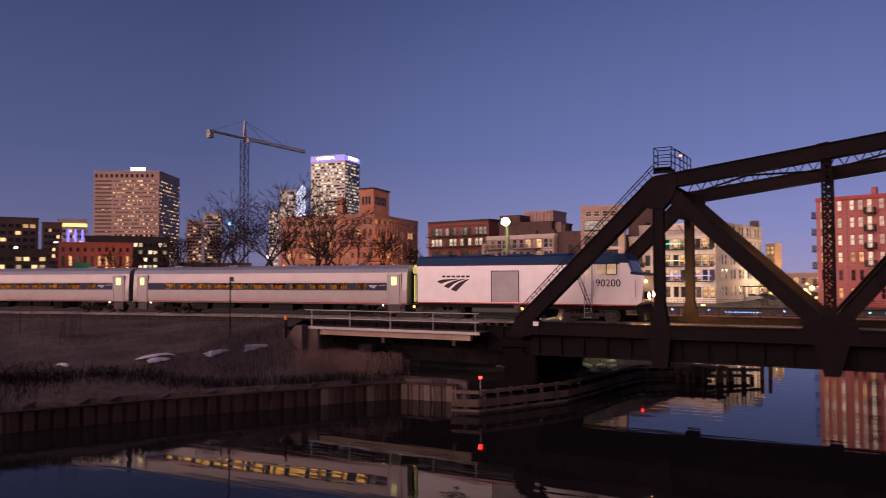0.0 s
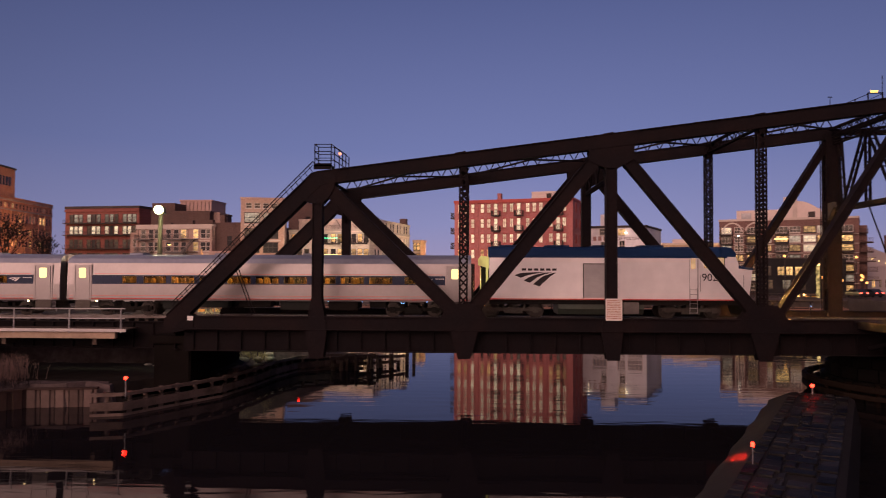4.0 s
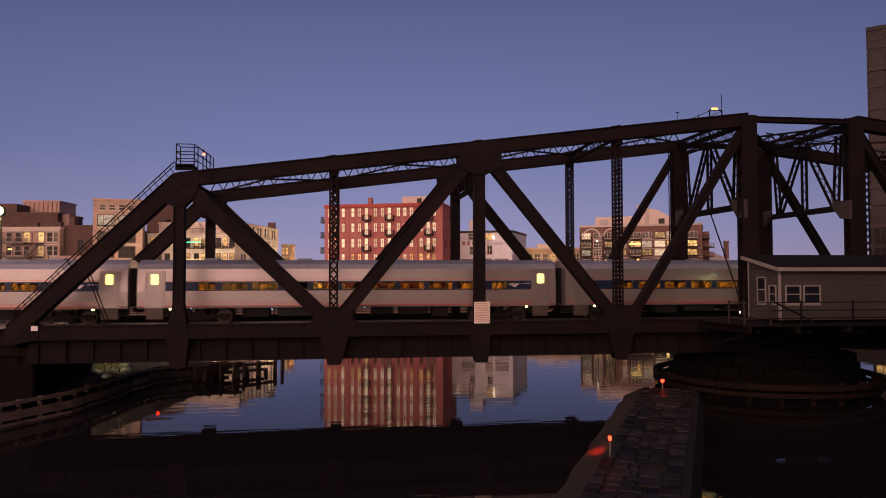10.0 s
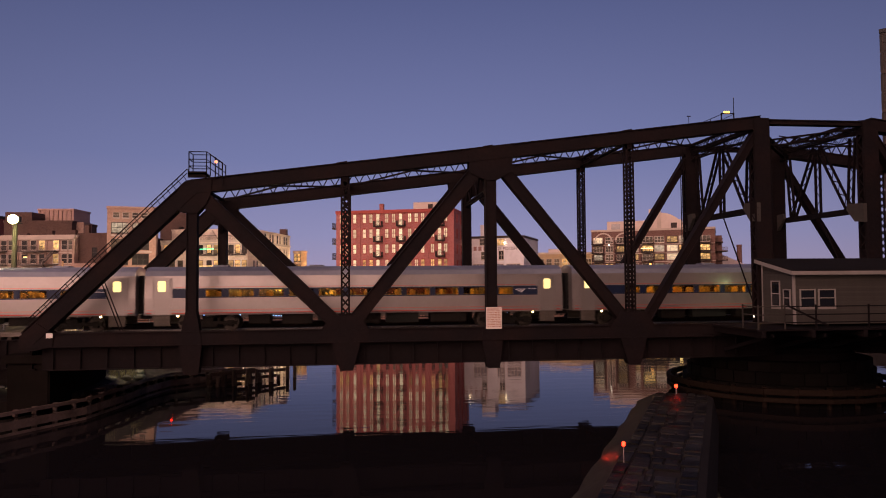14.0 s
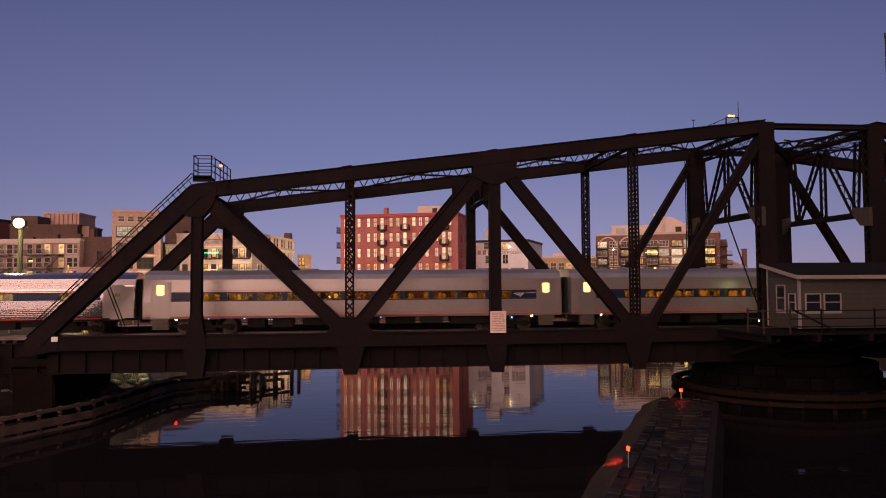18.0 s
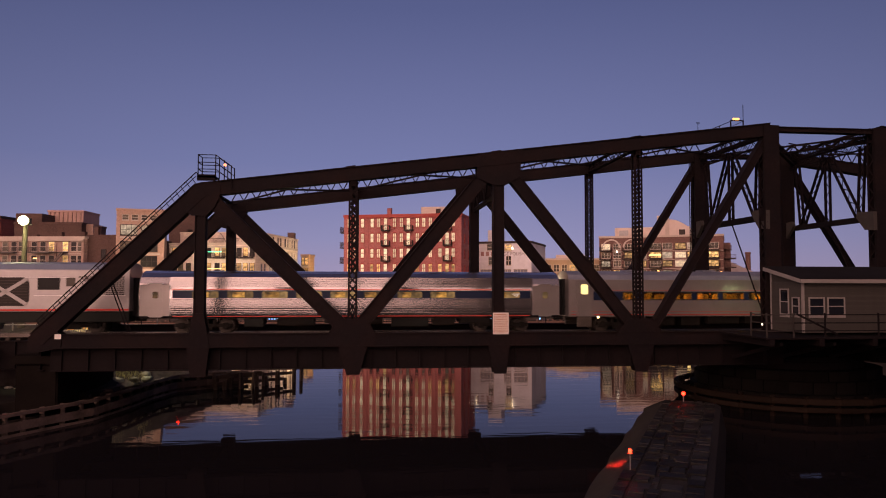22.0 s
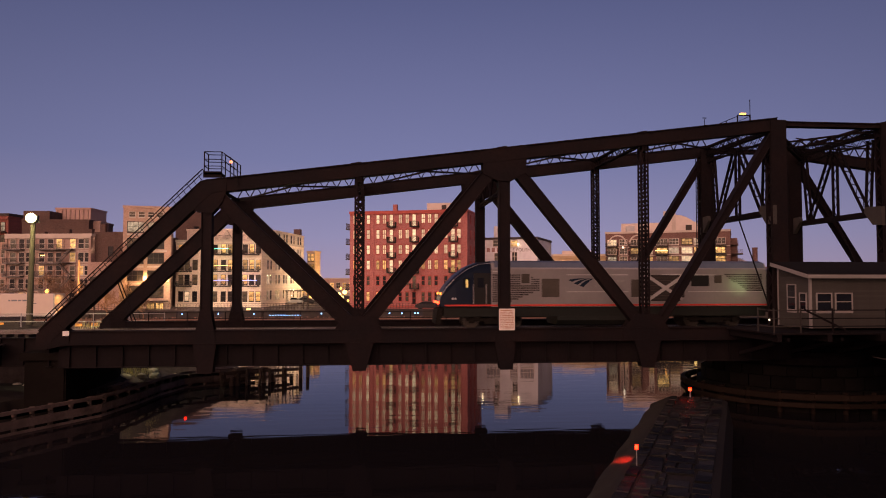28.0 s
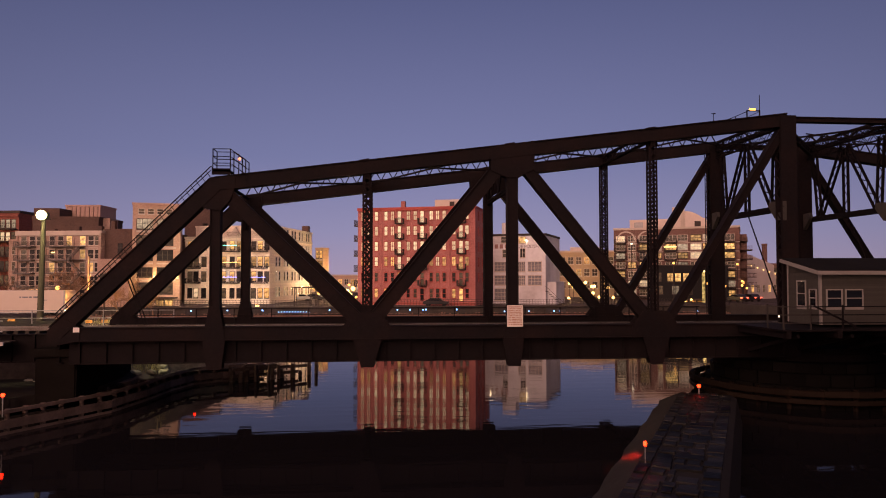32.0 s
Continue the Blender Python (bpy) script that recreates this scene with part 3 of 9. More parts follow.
def truss(y):
    """One truss: left arm, the two tower posts, right arm."""
    for arm in (1, -1):
        X = [x if arm == 1 else 2 * MID_X - x - (0.45 if y > 46 else 0) for x in NODES]
        T = [top_z(x) - 0.40 for x in NODES]
        x0, x1, x2, x3, x4, x5 = X
        plate_member("end_post", (x0, BOT_Z + 0.1), (x1, T[1]), 0.86, y)
        for (xa, xb), (za, zb) in zip(zip(X[1:], X[2:]), zip(T[1:], T[2:])):
            plate_member("upper_chord", (xa, za), (xb, zb), 0.74, y)
        for xa, xb in zip(X, X[1:]):
            plate_member("lower_chord", (xa, BOT_Z), (xb, BOT_Z), 0.72, y)
        plate_member("hip_post", (x1, 4.2), (x1, T[1]), 0.52, y, web=0.24)
        laced_post("hanger", x2, 5.2, T[2] - 0.3, 0.52, y)
        plate_member("post", (x3, 4.2), (x3, T[3]), 0.58, y, web=0.24)
        laced_post("hanger", x4, 5.2, T[4] - 0.3, 0.50, y)
        plate_member("diagonal", (x1, T[1]), (x2, BOT_Z + 0.2), 0.74, y, web=0.26)
        plate_member("diagonal", (x2, BOT_Z + 0.2), (x3, T[3]), 0.72, y, web=0.26)
        plate_member("diagonal", (x3, T[3]), (x4, BOT_Z + 0.2), 0.62, y, web=0.25)
        plate_member("diagonal", (x4 + 0.62 * arm, BOT_Z + 0.2), (x5 + 0.15 * arm, T[5]), 0.40, y, web=0.22)
        tower_post(x5, y)
        # gussets at the panel points
        for x, z in ((x2, BOT_Z), (x4, BOT_Z)):
            gusset(x, z, ((-1.5, -0.36), (-1.35, 0.36), (-0.75, 1.15), (0.75, 1.15), (1.35, 0.36), (1.5, -0.36), (0.85, -0.4), (0.42, -1.95), (-0.30, -1.95), (-0.75, -0.4)), y)
        gusset(x3, BOT_Z, ((-0.62, -0.36), (-0.55, 0.36), (0.55, 0.36), (0.62, -0.36), (0.42, -1.98), (-0.30, -1.98)), y)
        gusset(x1, BOT_Z, ((-0.62, -0.36), (-0.50, 0.36), (-0.28, 1.5), (0.28, 1.5), (0.50, 0.36), (0.62, -0.36), (0.42, -2.0), (-0.38, -2.0)), y)
        gusset(x1, T[1], ((-0.95, -1.05), (-0.62, 0.02), (-0.2, 0.36), (1.1, 0.46), (1.05, -0.3), (0.8, -0.95), (0.3, -1.5), (-0.62, -1.4)), y)
        gusset(x3, T[3], ((-1.35, 0.12), (0, 0.40), (1.35, 0.50), (1.25, -1.1), (0.33, -1.6), (-0.33, -1.6), (-1.25, -1.2)), y)
        gusset(x0, BOT_Z, ((-0.42, -0.4), (-0.38, 0.25), (0.45, 0.95), (1.35, 0.36), (1.3, -0.36), (0.3, -0.55)), y)
        # splice plates on the upper chord, a step in its outline
        for xk, zk in ((x2, T[2]), (x3, T[3]), (x4, T[4])):
            b = B()
            beam(b, (xk - 0.45, y, zk + 0.40 - 0.057 * arm), (xk + 0.12, y, zk + 0.43 + 0.012 * arm), 0.8, 0.05)
            wpart("splice_plate", b, STEEL, bridge)
        # floor girder under the lower chord
        b = B()
        xa, xb = min(x0, x5), max(x0, x5)
        yy = y + (0.15 if y < 46 else -0.15)
        bx(b, (xa + 0.6, yy - 0.02, 2.96), (xb, yy + 0.02, 4.20))
        bx(b, (xa + 0.6, yy - 0.18, 2.92), (xb, yy + 0.18, 2.97))
        bx(b, (xa + 0.6, yy - 0.18, 4.13), (xb, yy + 0.18, 4.18))
        k = xa + 1.2
        while k < xb:
            bx(b, (k - 0.03, yy - 0.16, 2.97), (k + 0.03, yy + 0.16, 4.13))
            k += 1.4
        wpart("floor_girder", b, STEEL_DK, bridge)
        if y < 46:
            # small bright blocks in place of the lit gaps above the girder
            b = B()
            rb = random.Random(31 + arm)
            k = xa + 1.0
            while k < xb:
                r = rb.uniform(0.014, 0.046)
                bx(b, (k - r, yy - 0.215, 4.215 - r * 0.7), (k + r, yy - 0.182, 4.215 + r * 0.7))
                k += rb.choice((0.28, 0.36, 0.36, 0.55, 0.9))
            tagged(wpart("gap_glints", b, GAP_GLINT, bridge, "row of bright specks standing in for light through deck gaps"), kind="stuff")
    plate_member("tower_strut", (24.58, 17.25), (31.82, 17.25), 0.26, y, web=0.2)
    plate_member("lower_chord", (24.58, BOT_Z), (31.82, BOT_Z), 0.72, y)


truss(NEAR_Y)
truss(FAR_Y)


def span_parts():
    yn, yf = NEAR_Y + 0.3, FAR_Y - 0.3
    for arm in (1, -1):
        X = [x if arm == 1 else 2 * MID_X - x - 0.22 for x in NODES]
        T = [top_z(x) - 0.42 for x in NODES]
        for k in range(1, 6):
            # transverse strut and crossed laterals, all laced
            b = B()
            lattice(b, (X[k], yn, T[k]), (X[k], yf, T[k]), 0.30, 0.55, up=(0, 0, 1))
            wpart("top_strut", b, STEEL_DK, bridge)
            if k < 5:
                for ya, yb in ((yn, yf), (yf, yn)):
                    b = B()
                    beam(b, (X[k], ya, T[k] + 0.2), (X[k + 1], yb, T[k + 1] + 0.2), 0.12, 0.10)
                    wpart("top_lateral", b, STEEL_DK, bridge, "diagonal bracing strut")
            if k < 5:
                # single zigzag lacing along the far chord
                b = B()
                p, q = Vector((X[k], FAR_Y - 0.2, T[k] + 0.36)), Vector((X[k + 1], FAR_Y - 0.2, T[k + 1] + 0.36))
                n = 20
                for i in range(n):
                    lo, hi = p.lerp(q, i / n), p.lerp(q, (i + 1) / n)
                    (lo if i % 2 else hi).z += 0.74
                    beam(b, lo, hi, 0.05, 0.065)
                beam(b, p + Vector((0, 0, 0.76)), q + Vector((0, 0, 0.76)), 0.09, 0.08)
                wpart("chord_lacing", b, STEEL_DK, bridge, "zigzag steel lacing bars")
        for k in (1, 3):
            # knee braces of the sway frames
            zb = T[k] - 1.9
            for ya, ym in ((yn, yn + 1.5), (yf, yf - 1.5)):
                b = B()
                lattice(b, (X[k], ya, zb), (X[k], ym, T[k] - 0.3), 0.18, 0.28, up=(0, 0, 1), bar=0.05)
                wpart("knee_brace", b, STEEL_DK, bridge)
            if k == 3:
                b = B()
                lattice(b, (X[k], yn, zb - 0.2), (X[k], yf, zb - 0.2 + 0.02), 0.18, 0.2, up=(0, 0, 1), bar=0.05)
                for i in range(6):
                    ya = yn + (yf - yn) * i / 6
                    beam(b, (X[k], ya, zb - 0.1 if i % 2 else T[k] - 0.3), (X[k], ya + (yf - yn) / 6, T[k] - 0.3 if i % 2 else zb - 0.1), 0.08, 0.08, (1, 0, 0))
                wpart("sway_brace", b, STEEL_DK, bridge)
        # floor beams
        for k in range(0, 6):
            b = B()
            bx(b, (X[k] - 0.02, yn, 3.0), (X[k] + 0.02, yf, 4.35))
            bx(b, (X[k] - 0.18, yn, 2.95), (X[k] + 0.18, yf, 3.0))
            bx(b, (X[k] - 0.18, yn, 4.33), (X[k] + 0.18, yf, 4.38))
            wpart("floor_beam", b, STEEL_DK, bridge)
        # portal frame at the tower
        xt = X[5]
        zb, zt = 11.9, 16.6
        b = B()
        beam(b, (xt, yn, zb), (xt, yf, zb), 0.5, 0.34, (1, 0, 0))
        wpart("portal_strut", b, STEEL_DK, bridge)
        ym = (yn + yf) / 2
        q1, q3 = yn + (yf - yn) * 0.13, yn + (yf - yn) * 0.84
        for pa, pb in (((yn + 0.75, zt), (q1, zb)), ((q1, zb), (ym - 0.2, zt)), ((ym + 0.2, zt), (q3, zb)), ((q3, zb), (yf - 0.9, zt)), ((ym, zb), (ym, zt))):
            b = B()
            lattice(b, (xt, pa[0], pa[1]), (xt, pb[0], pb[1]), 0.16, 0.50, up=(0, 1, 0.001), bar=0.06, flange=0.09, faces=(0,))
            wpart("portal_brace", b, STEEL_DK, bridge, "laced portal brace")
        b = B()
        beam(b, (xt, ym, zb), (xt, yn + 0.2, 5.2), 0.06, 0.07, (1, 0, 0))
        wpart("tie_rod", b, STEEL_DK, bridge)
        for zc in (zt, zt + 0.7):
            b = B()
            lattice(b, (xt, yn, zc), (xt, yf, zc), 0.16, 0.46, up=(0, 0, 1), bar=0.05, flange=0.08)
            wpart("portal_header", b, STEEL_DK, bridge)
        for ya, s in ((yn, 1), (yf, -1)):
            b = B()
            e = -0.68 * s
            v = [(e, 0.36), (0.8 * s, 0.46), (0.92 * s, 0.1), (0.15 * s, -0.72), (e, -0.80)]
            lo = [b.verts.new((xt - 0.46, ya + p, zb + q)) for p, q in v]
            hi = [b.verts.new((xt - 0.22, ya + p, zb + q)) for p, q in v]
            b.faces.new(lo)
            b.faces.new(hi[::-1])
            for i in range(5):
                j = (i + 1) % 5
                b.faces.new((lo[j], lo[i], hi[i], hi[j]))
            bmesh.ops.recalc_face_normals(b, faces=b.faces)
            wpart("knee_plate", b, GUSSET, bridge, "pale weathered grey knee plate")
    # lattice between the two portals, high up
    for ya, yb in ((yn, yf), (yf, yn)):
        b = B()
        lattice(b, (24.58, ya, 16.9), (31.82, yb, 16.9), 0.24, 0.42, up=(0, 0, 1), bar=0.07)
        wpart("top_lateral", b, STEEL_DK, bridge, "laced diagonal bracing strut")
    # stringers and deck
    for y in (45.1, 47.5):
        b = B()
        bx(b, (-17.4, y - 0.16, 3.3), (2 * MID_X + 17.4, y + 0.16, 4.36))
        wpart("stringer", b, STEEL_DK, bridge)
    for y0, y1 in ((42.45, 44.4), (48.3, 50.7)):
        b = B()
        x = -17.4
        while x < 74:
            bx(b, (x, y0, 4.50), (x + 0.235, y1, 4.56))
            x += 0.25
        tagged(wpart("deck_planks", b, TIE, bridge, "dark timber walkway planks"), kind="stuff")
    # far walkway rail
    b = B()
    for z in (5.15, 5.6):
        beam(b, (-17.4, 50.6, z), (23.0, 50.6, z), 0.05, 0.05)
    for i in range(17):
        beam(b, (-17.2 + i * 2.5, 50.6, 4.5), (-17.2 + i * 2.5, 50.6, 5.62), 0.06, 0.06, (1, 0, 0))
    wpart("walkway_rail", b, STEEL_DK, bridge)


span_parts()


def hip_platform():
    """Railed service platform on the hip with a ladder rail up the end post."""
    x0, x1 = -9.2, -7.35
    y0, y1 = NEAR_Y - 0.45, NEAR_Y + 0.65
    b = B()
    bx(b, (x0 - 0.05, y0, 13.62), (x0 + 0.95, y1, 13.72))
    bx(b, (x0 - 0.05, y0, 13.45), (x0 + 0.95, y0 + 0.06, 13.80))
    wpart("platform", b, STEEL_DK, bridge, "small railed service platform")
    for x, zt in ((x0, 14.92), (x0 + 0.95, 14.92), (x1 - 0.05, 14.32), (x0 + 1.42, 14.62)):
        for y in (y0 + 0.03, y1 - 0.03):
            b = B()
            beam(b, (x, y, zt - 1.25), (x, y, zt), 0.05, 0.05)
            wpart("platform_post", b, STEEL_DK, bridge)
    for dz in (0.0, -0.42, -0.8):
        b = B()
        for y in (y0 + 0.03, y1 - 0.03):
            beam(b, (x0, y, 14.90 + dz), (x0 + 0.95, y, 14.90 + dz), 0.04, 0.04)
            beam(b, (x0 + 0.95, y, 14.90 + dz), (x1 - 0.05, y, 14.30 + dz), 0.04, 0.04)
        beam(b, (x0, y0, 14.90 + dz), (x0, y1, 14.90 + dz), 0.04, 0.04, (1, 0, 0))
        wpart("platform_rail", b, STEEL_DK, bridge)
    # stair rail along the end post
    a, c = Vector((-17.6, NEAR_Y - 0.2, 5.7)), Vector((-9.35, NEAR_Y - 0.2, 13.95))
    b = B()
    beam(b, a, c, 0.05, 0.05)
    beam(b, a + Vector((0, 0, -0.22)), c + Vector((0, 0, -0.22)), 0.04, 0.04)
    for i in range(31):
        p = a.lerp(c, i / 30)
        beam(b, p, p + Vector((0.3, 0, -0.42)), 0.035, 0.035)
    wpart("stair_rail", b, STEEL_DK, bridge)
    # small red lamp on the platform rail
    b = B()
    ball(b, (-7.75, NEAR_Y - 0.4, 14.35), 0.09)
    wpart("lamp", b, glowing("dim_red_lamp", (1.0, 0.25, 0.12), 3), bridge, "small dim red signal lamp")
    # the rods that hang inside the end panel
    b = B()
    for dx in (0, 0.18):
        beam(b, (-14.45 + dx, NEAR_Y + 1.0, 8.3), (-13.2 + dx, NEAR_Y + 1.0, 5.0), 0.05, 0.05)
    wpart("brace_rod", b, STEEL_DK, bridge)


hip_platform()
# mast with aircraft lamp and small wind gauge on the chord before the tower
b = B()
for x in (22.2, 23.0):
    beam(b, (x, NEAR_Y, 17.0), (x, NEAR_Y, 17.78), 0.06, 0.06)
beam(b, (20.9, NEAR_Y, 17.15), (22.2, NEAR_Y, 17.70), 0.04, 0.04)
beam(b, (21.48, NEAR_Y, 17.05), (21.48, NEAR_Y, 17.42), 0.04, 0.04)
beam(b, (22.2, NEAR_Y, 17.76), (23.0, NEAR_Y, 17.76), 0.06, 0.06)
beam(b, (22.3, NEAR_Y, 17.4), (22.95, NEAR_Y, 17.70), 0.03, 0.03)
beam(b, (23.0, NEAR_Y, 17.3), (23.0, NEAR_Y, 18.75), 0.03, 0.03)
wpart("lamp_mast", b, STEEL_DK, bridge)
b = B()
tube(b, (22.36, NEAR_Y, 17.84), (22.72, NEAR_Y, 17.84), 0.075, 0.075, 10)
wpart("lamp", b, AMBER_GLASS, bridge, "small amber lamp on the truss top")
b = B()
beam(b, (20.1, NEAR_Y, 16.9), (20.1, NEAR_Y, 17.50), 0.025, 0.025)
beam(b, (19.98, NEAR_Y, 17.54), (20.22, NEAR_Y, 17.54), 0.03, 0.05)
wpart("wind_gauge", b, STEEL_DK, bridge)
# ladder up the far tower post
b = B()
for y in (FAR_Y - 0.62, FAR_Y - 0.22):
    beam(b, (23.75, y, 5.0), (23.75, y, 17.0), 0.05, 0.05, (1, 0, 0))
for i in range(38):
    beam(b, (23.75, FAR_Y - 0.62, 5.2 + i * 0.31), (23.75, FAR_Y - 0.22, 5.2 + i * 0.31), 0.03, 0.03, (1, 0, 0))
wpart("ladder", b, STEEL_DK, bridge)

# notice board on the main post, its lines too small to read
board = thing("notice_board", "white notice board with rows of small illegible print", "sign", (7.86, 41.50, 4.86))
b = B()
bx(b, (-0.46, -0.03, 0), (0.46, 0.03, 1.24), 0.01)
part("panel", b, surface("weathered_white_board", (0.68, 0.62, 0.585), 0.6, 0.0, 0.12, 6.0, 0.6, (0.52, 0.45, 0.41), 0.05), board)
b = B()
for r in range(11):
    x = -0.38
    while x < 0.36:
        w = random.uniform(0.025, 0.06)
        bx(b, (x, -0.036, 1.11 - r * 0.10), (min(x + w, 0.39), -0.031, 1.165 - r * 0.10))
        x += w + random.choice((0.018, 0.018, 0.018, 0.06))
tagged(part("print", b, surface("faded_red_print", (0.38, 0.16, 0.09), 0.7, 0.0, 0.1, 6.0, 0.3, None, 0.0), board), kind="stuff")
b = B()
bx(b, (-16.55, NEAR_Y - 0.42, 4.72), (-16.22, NEAR_Y - 0.39, 4.98))
solid("reflector_plate", b, WHITE, "small white reflector plate on the bridge end", "sign")

# ---- the train: every vehicle faces +x, its rail level at z = 0 ----
STAINLESS = surface("mirror_stainless_side", (0.43, 0.41, 0.43), 0.22, 0.92, 0.08, 1.2, 0.35, (0.31, 0.29, 0.297), 0.04)
SILVER = surface("brushed_stainless_side", (0.290, 0.270, 0.270), 0.30, 0.50, 0.08, 5.0, 0.4, (0.195, 0.180, 0.182), 0.03)
LOCOSILVER = surface("pale_silver_paint", (0.34, 0.33, 0.338), 0.30, 0.45, 0.08, 5.0, 0.4, (0.22, 0.21, 0.213), 0.03)
ROOFGREY = surface("sooty_grey_roof", (0.20, 0.22, 0.28), 0.55, 0.2, 0.15, 3.0, 0.6, (0.13, 0.14, 0.18), 0.05)
NAVY = surface("navy_window_band", (0.013, 0.022, 0.055), 0.35, 0.0, 0.12, 4.0, 0.3)
BLUE = surface("deep_blue_paint", (0.003, 0.024, 0.086), 0.5, 0.0, 0.12, 4.0, 0.4, (0.002, 0.017, 0.056), 0.02, spec=0.25)
CABWHITE = surface("pale_grey_side_paint", (0.82, 0.79, 0.80), 0.34, 0.0, 0.10, 1.6, 0.5, (0.62, 0.585, 0.59), 0.03, spec=0.5)
for _n in CABWHITE.node_tree.nodes:
    if _n.type == "BSDF_PRINCIPLED":
        _n.inputs["Coat Weight"].default_value, _n.inputs["Coat Roughness"].default_value = 0.7, 0.09
DOORGREY = surface("grey_roller_door", (0.40, 0.39, 0.395), 0.5, 0.1, 0.10, 6.0, 0.4, None, 0.05)
REDSTRIPE = surface("red_stripe_paint", (0.55, 0.055, 0.045), 0.45, 0.0, 0.08, 4.0, 0.3)
PALESTRIPE = surface("pale_red_pinstripe", (0.45, 0.16, 0.15), 0.45, 0.0, 0.08, 4.0, 0.3)
UNDER = surface("grimy_underframe", (0.010, 0.0095, 0.009), 0.85, 0.0, 0.35, 5.0, 0.6, (0.018, 0.014, 0.012), 0.3, spec=0.1)
SKIRT = surface("charcoal_skirt_paint", (0.011, 0.014, 0.013), 0.7, 0.0, 0.2, 4.0, 0.5, (0.020, 0.019, 0.017), 0.1, spec=0.15)
STEP = surface("worn_step_plate", (0.085, 0.075, 0.066), 0.6, 0.3, 0.2, 8.0, 0.5, None, 0.1)
WHEEL = surface("wheel_steel", (0.055, 0.048, 0.043), 0.5, 0.4, 0.3, 8.0, 0.6, (0.015, 0.012, 0.010), 0.1)
CARLIGHT = glowing("lit_carriage_window", (1.0, 0.50, 0.11), 0.55, 0.45, 0.90, 3.1)
DIMPANE = glowing("dim_carriage_window", (1.0, 0.62, 0.26), 0.22, 0.6, 0.8, 2.0)
DOORLIGHT = glowing("lit_door_window", (1.0, 0.78, 0.30), 1.7, 0.1)
MARKER = glowing("marker_lamp", (1.0, 0.70, 0.32), 9)
GLASS = dark_glass("dark_cab_glass", spec=0.2)
CABLIT = glowing("warm_cab_window", (1.0, 0.58, 0.30), 0.62, 0.1, 0.35, 1.5)
TRUCKGREY = surface("dusty_grey_green_truck", (0.075, 0.072, 0.064), 0.75, 0.1, 0.35, 6.0, 0.7, (0.030, 0.019, 0.016), 0.2, spec=0.12)
SEAM = surface("dark_door_seam", (0.09, 0.085, 0.085), 0.6)
MARK = surface("dark_emblem_paint", (0.006, 0.018, 0.038), 0.55, 0.0, 0.06, 4.0, 0.2)
FOIL = surface("worn_reflective_emblem", (0.030, 0.026, 0.030), 0.3, 0.3, 0.2, 4.0, 0.3)
MARKW = surface("pale_emblem_paint", (0.62, 0.62, 0.64), 0.45, 0.0, 0.06, 4.0, 0.2)


LINING = surface("cream_saloon_lining", (0.50, 0.42, 0.30), 0.7, 0.0, 0.06, 3.0, 0.3, None, 0.02)
SEATCLOTH = surface("tan_seat_cloth", (0.52, 0.37, 0.18), 0.85, 0.0, 0.2, 5.0, 0.5, None, 0.1, piece=0.35)
SALOON = glowing("amber_saloon_light", (1.0, 0.52, 0.12), 11)


def saloon_glass():
    """Tinted window pane: mostly clear, a faint mirror."""
    m = bpy.data.materials.new("tinted_saloon_glass")
    m.use_nodes = True
    n, l = m.node_tree.nodes, m.node_tree.links
    n.clear()
    out, mix, clear, gloss = n.new("ShaderNodeOutputMaterial"), n.new("ShaderNodeMixShader"), n.new("ShaderNodeBsdfTransparent"), n.new("ShaderNodeBsdfGlossy")
    clear.inputs["Color"].default_value = (0.66, 0.62, 0.48, 1)
    gloss.inputs["Roughness"].default_value = 0.06
    mix.inputs[0].default_value = 0.04
    l.new(clear.outputs[0], mix.inputs[1])
    l.new(gloss.outputs[0], mix.inputs[2])
    l.new(mix.outputs[0], out.inputs[0])
    return m


SALOON_GLASS = saloon_glass()


def seat_mesh():
    """A double seat with a rounded high back."""
    b = B()
    bx(b, (-0.42, -0.50, 0.36), (0.06, 0.50, 0.50), 0.04)
    for y in (-0.26, 0.26):
        bx(b, (0.02, y - 0.235, 0.42), (0.17, y + 0.235, 1.13), 0.06)
    bx(b, (-0.3, -0.2, 0.0), (0.05, 0.2, 0.36))
    return mesh_of("seat", b, SEATCLOTH)


SEAT_ME = seat_mesh()


def wheel_mesh(r):
    b = B()
    tube(b, (0, -0.07, 0), (0, 0.07, 0), r, r * 0.985, 24)
    tube(b, (0, -0.10, 0), (0, -0.06, 0), r * 0.80, r * 0.86, 20)
    tube(b, (0, -0.16, 0), (0, -0.09, 0), r * 0.26, r * 0.32, 14)
    tube(b, (0, 0.06, 0), (0, 0.10, 0), r * 1.06, r * 1.05, 24)
    return mesh_of("wheel", b, WHEEL)


WHEEL_BIG, WHEEL_CAR = wheel_mesh(0.51), wheel_mesh(0.455)
ROLLING = []


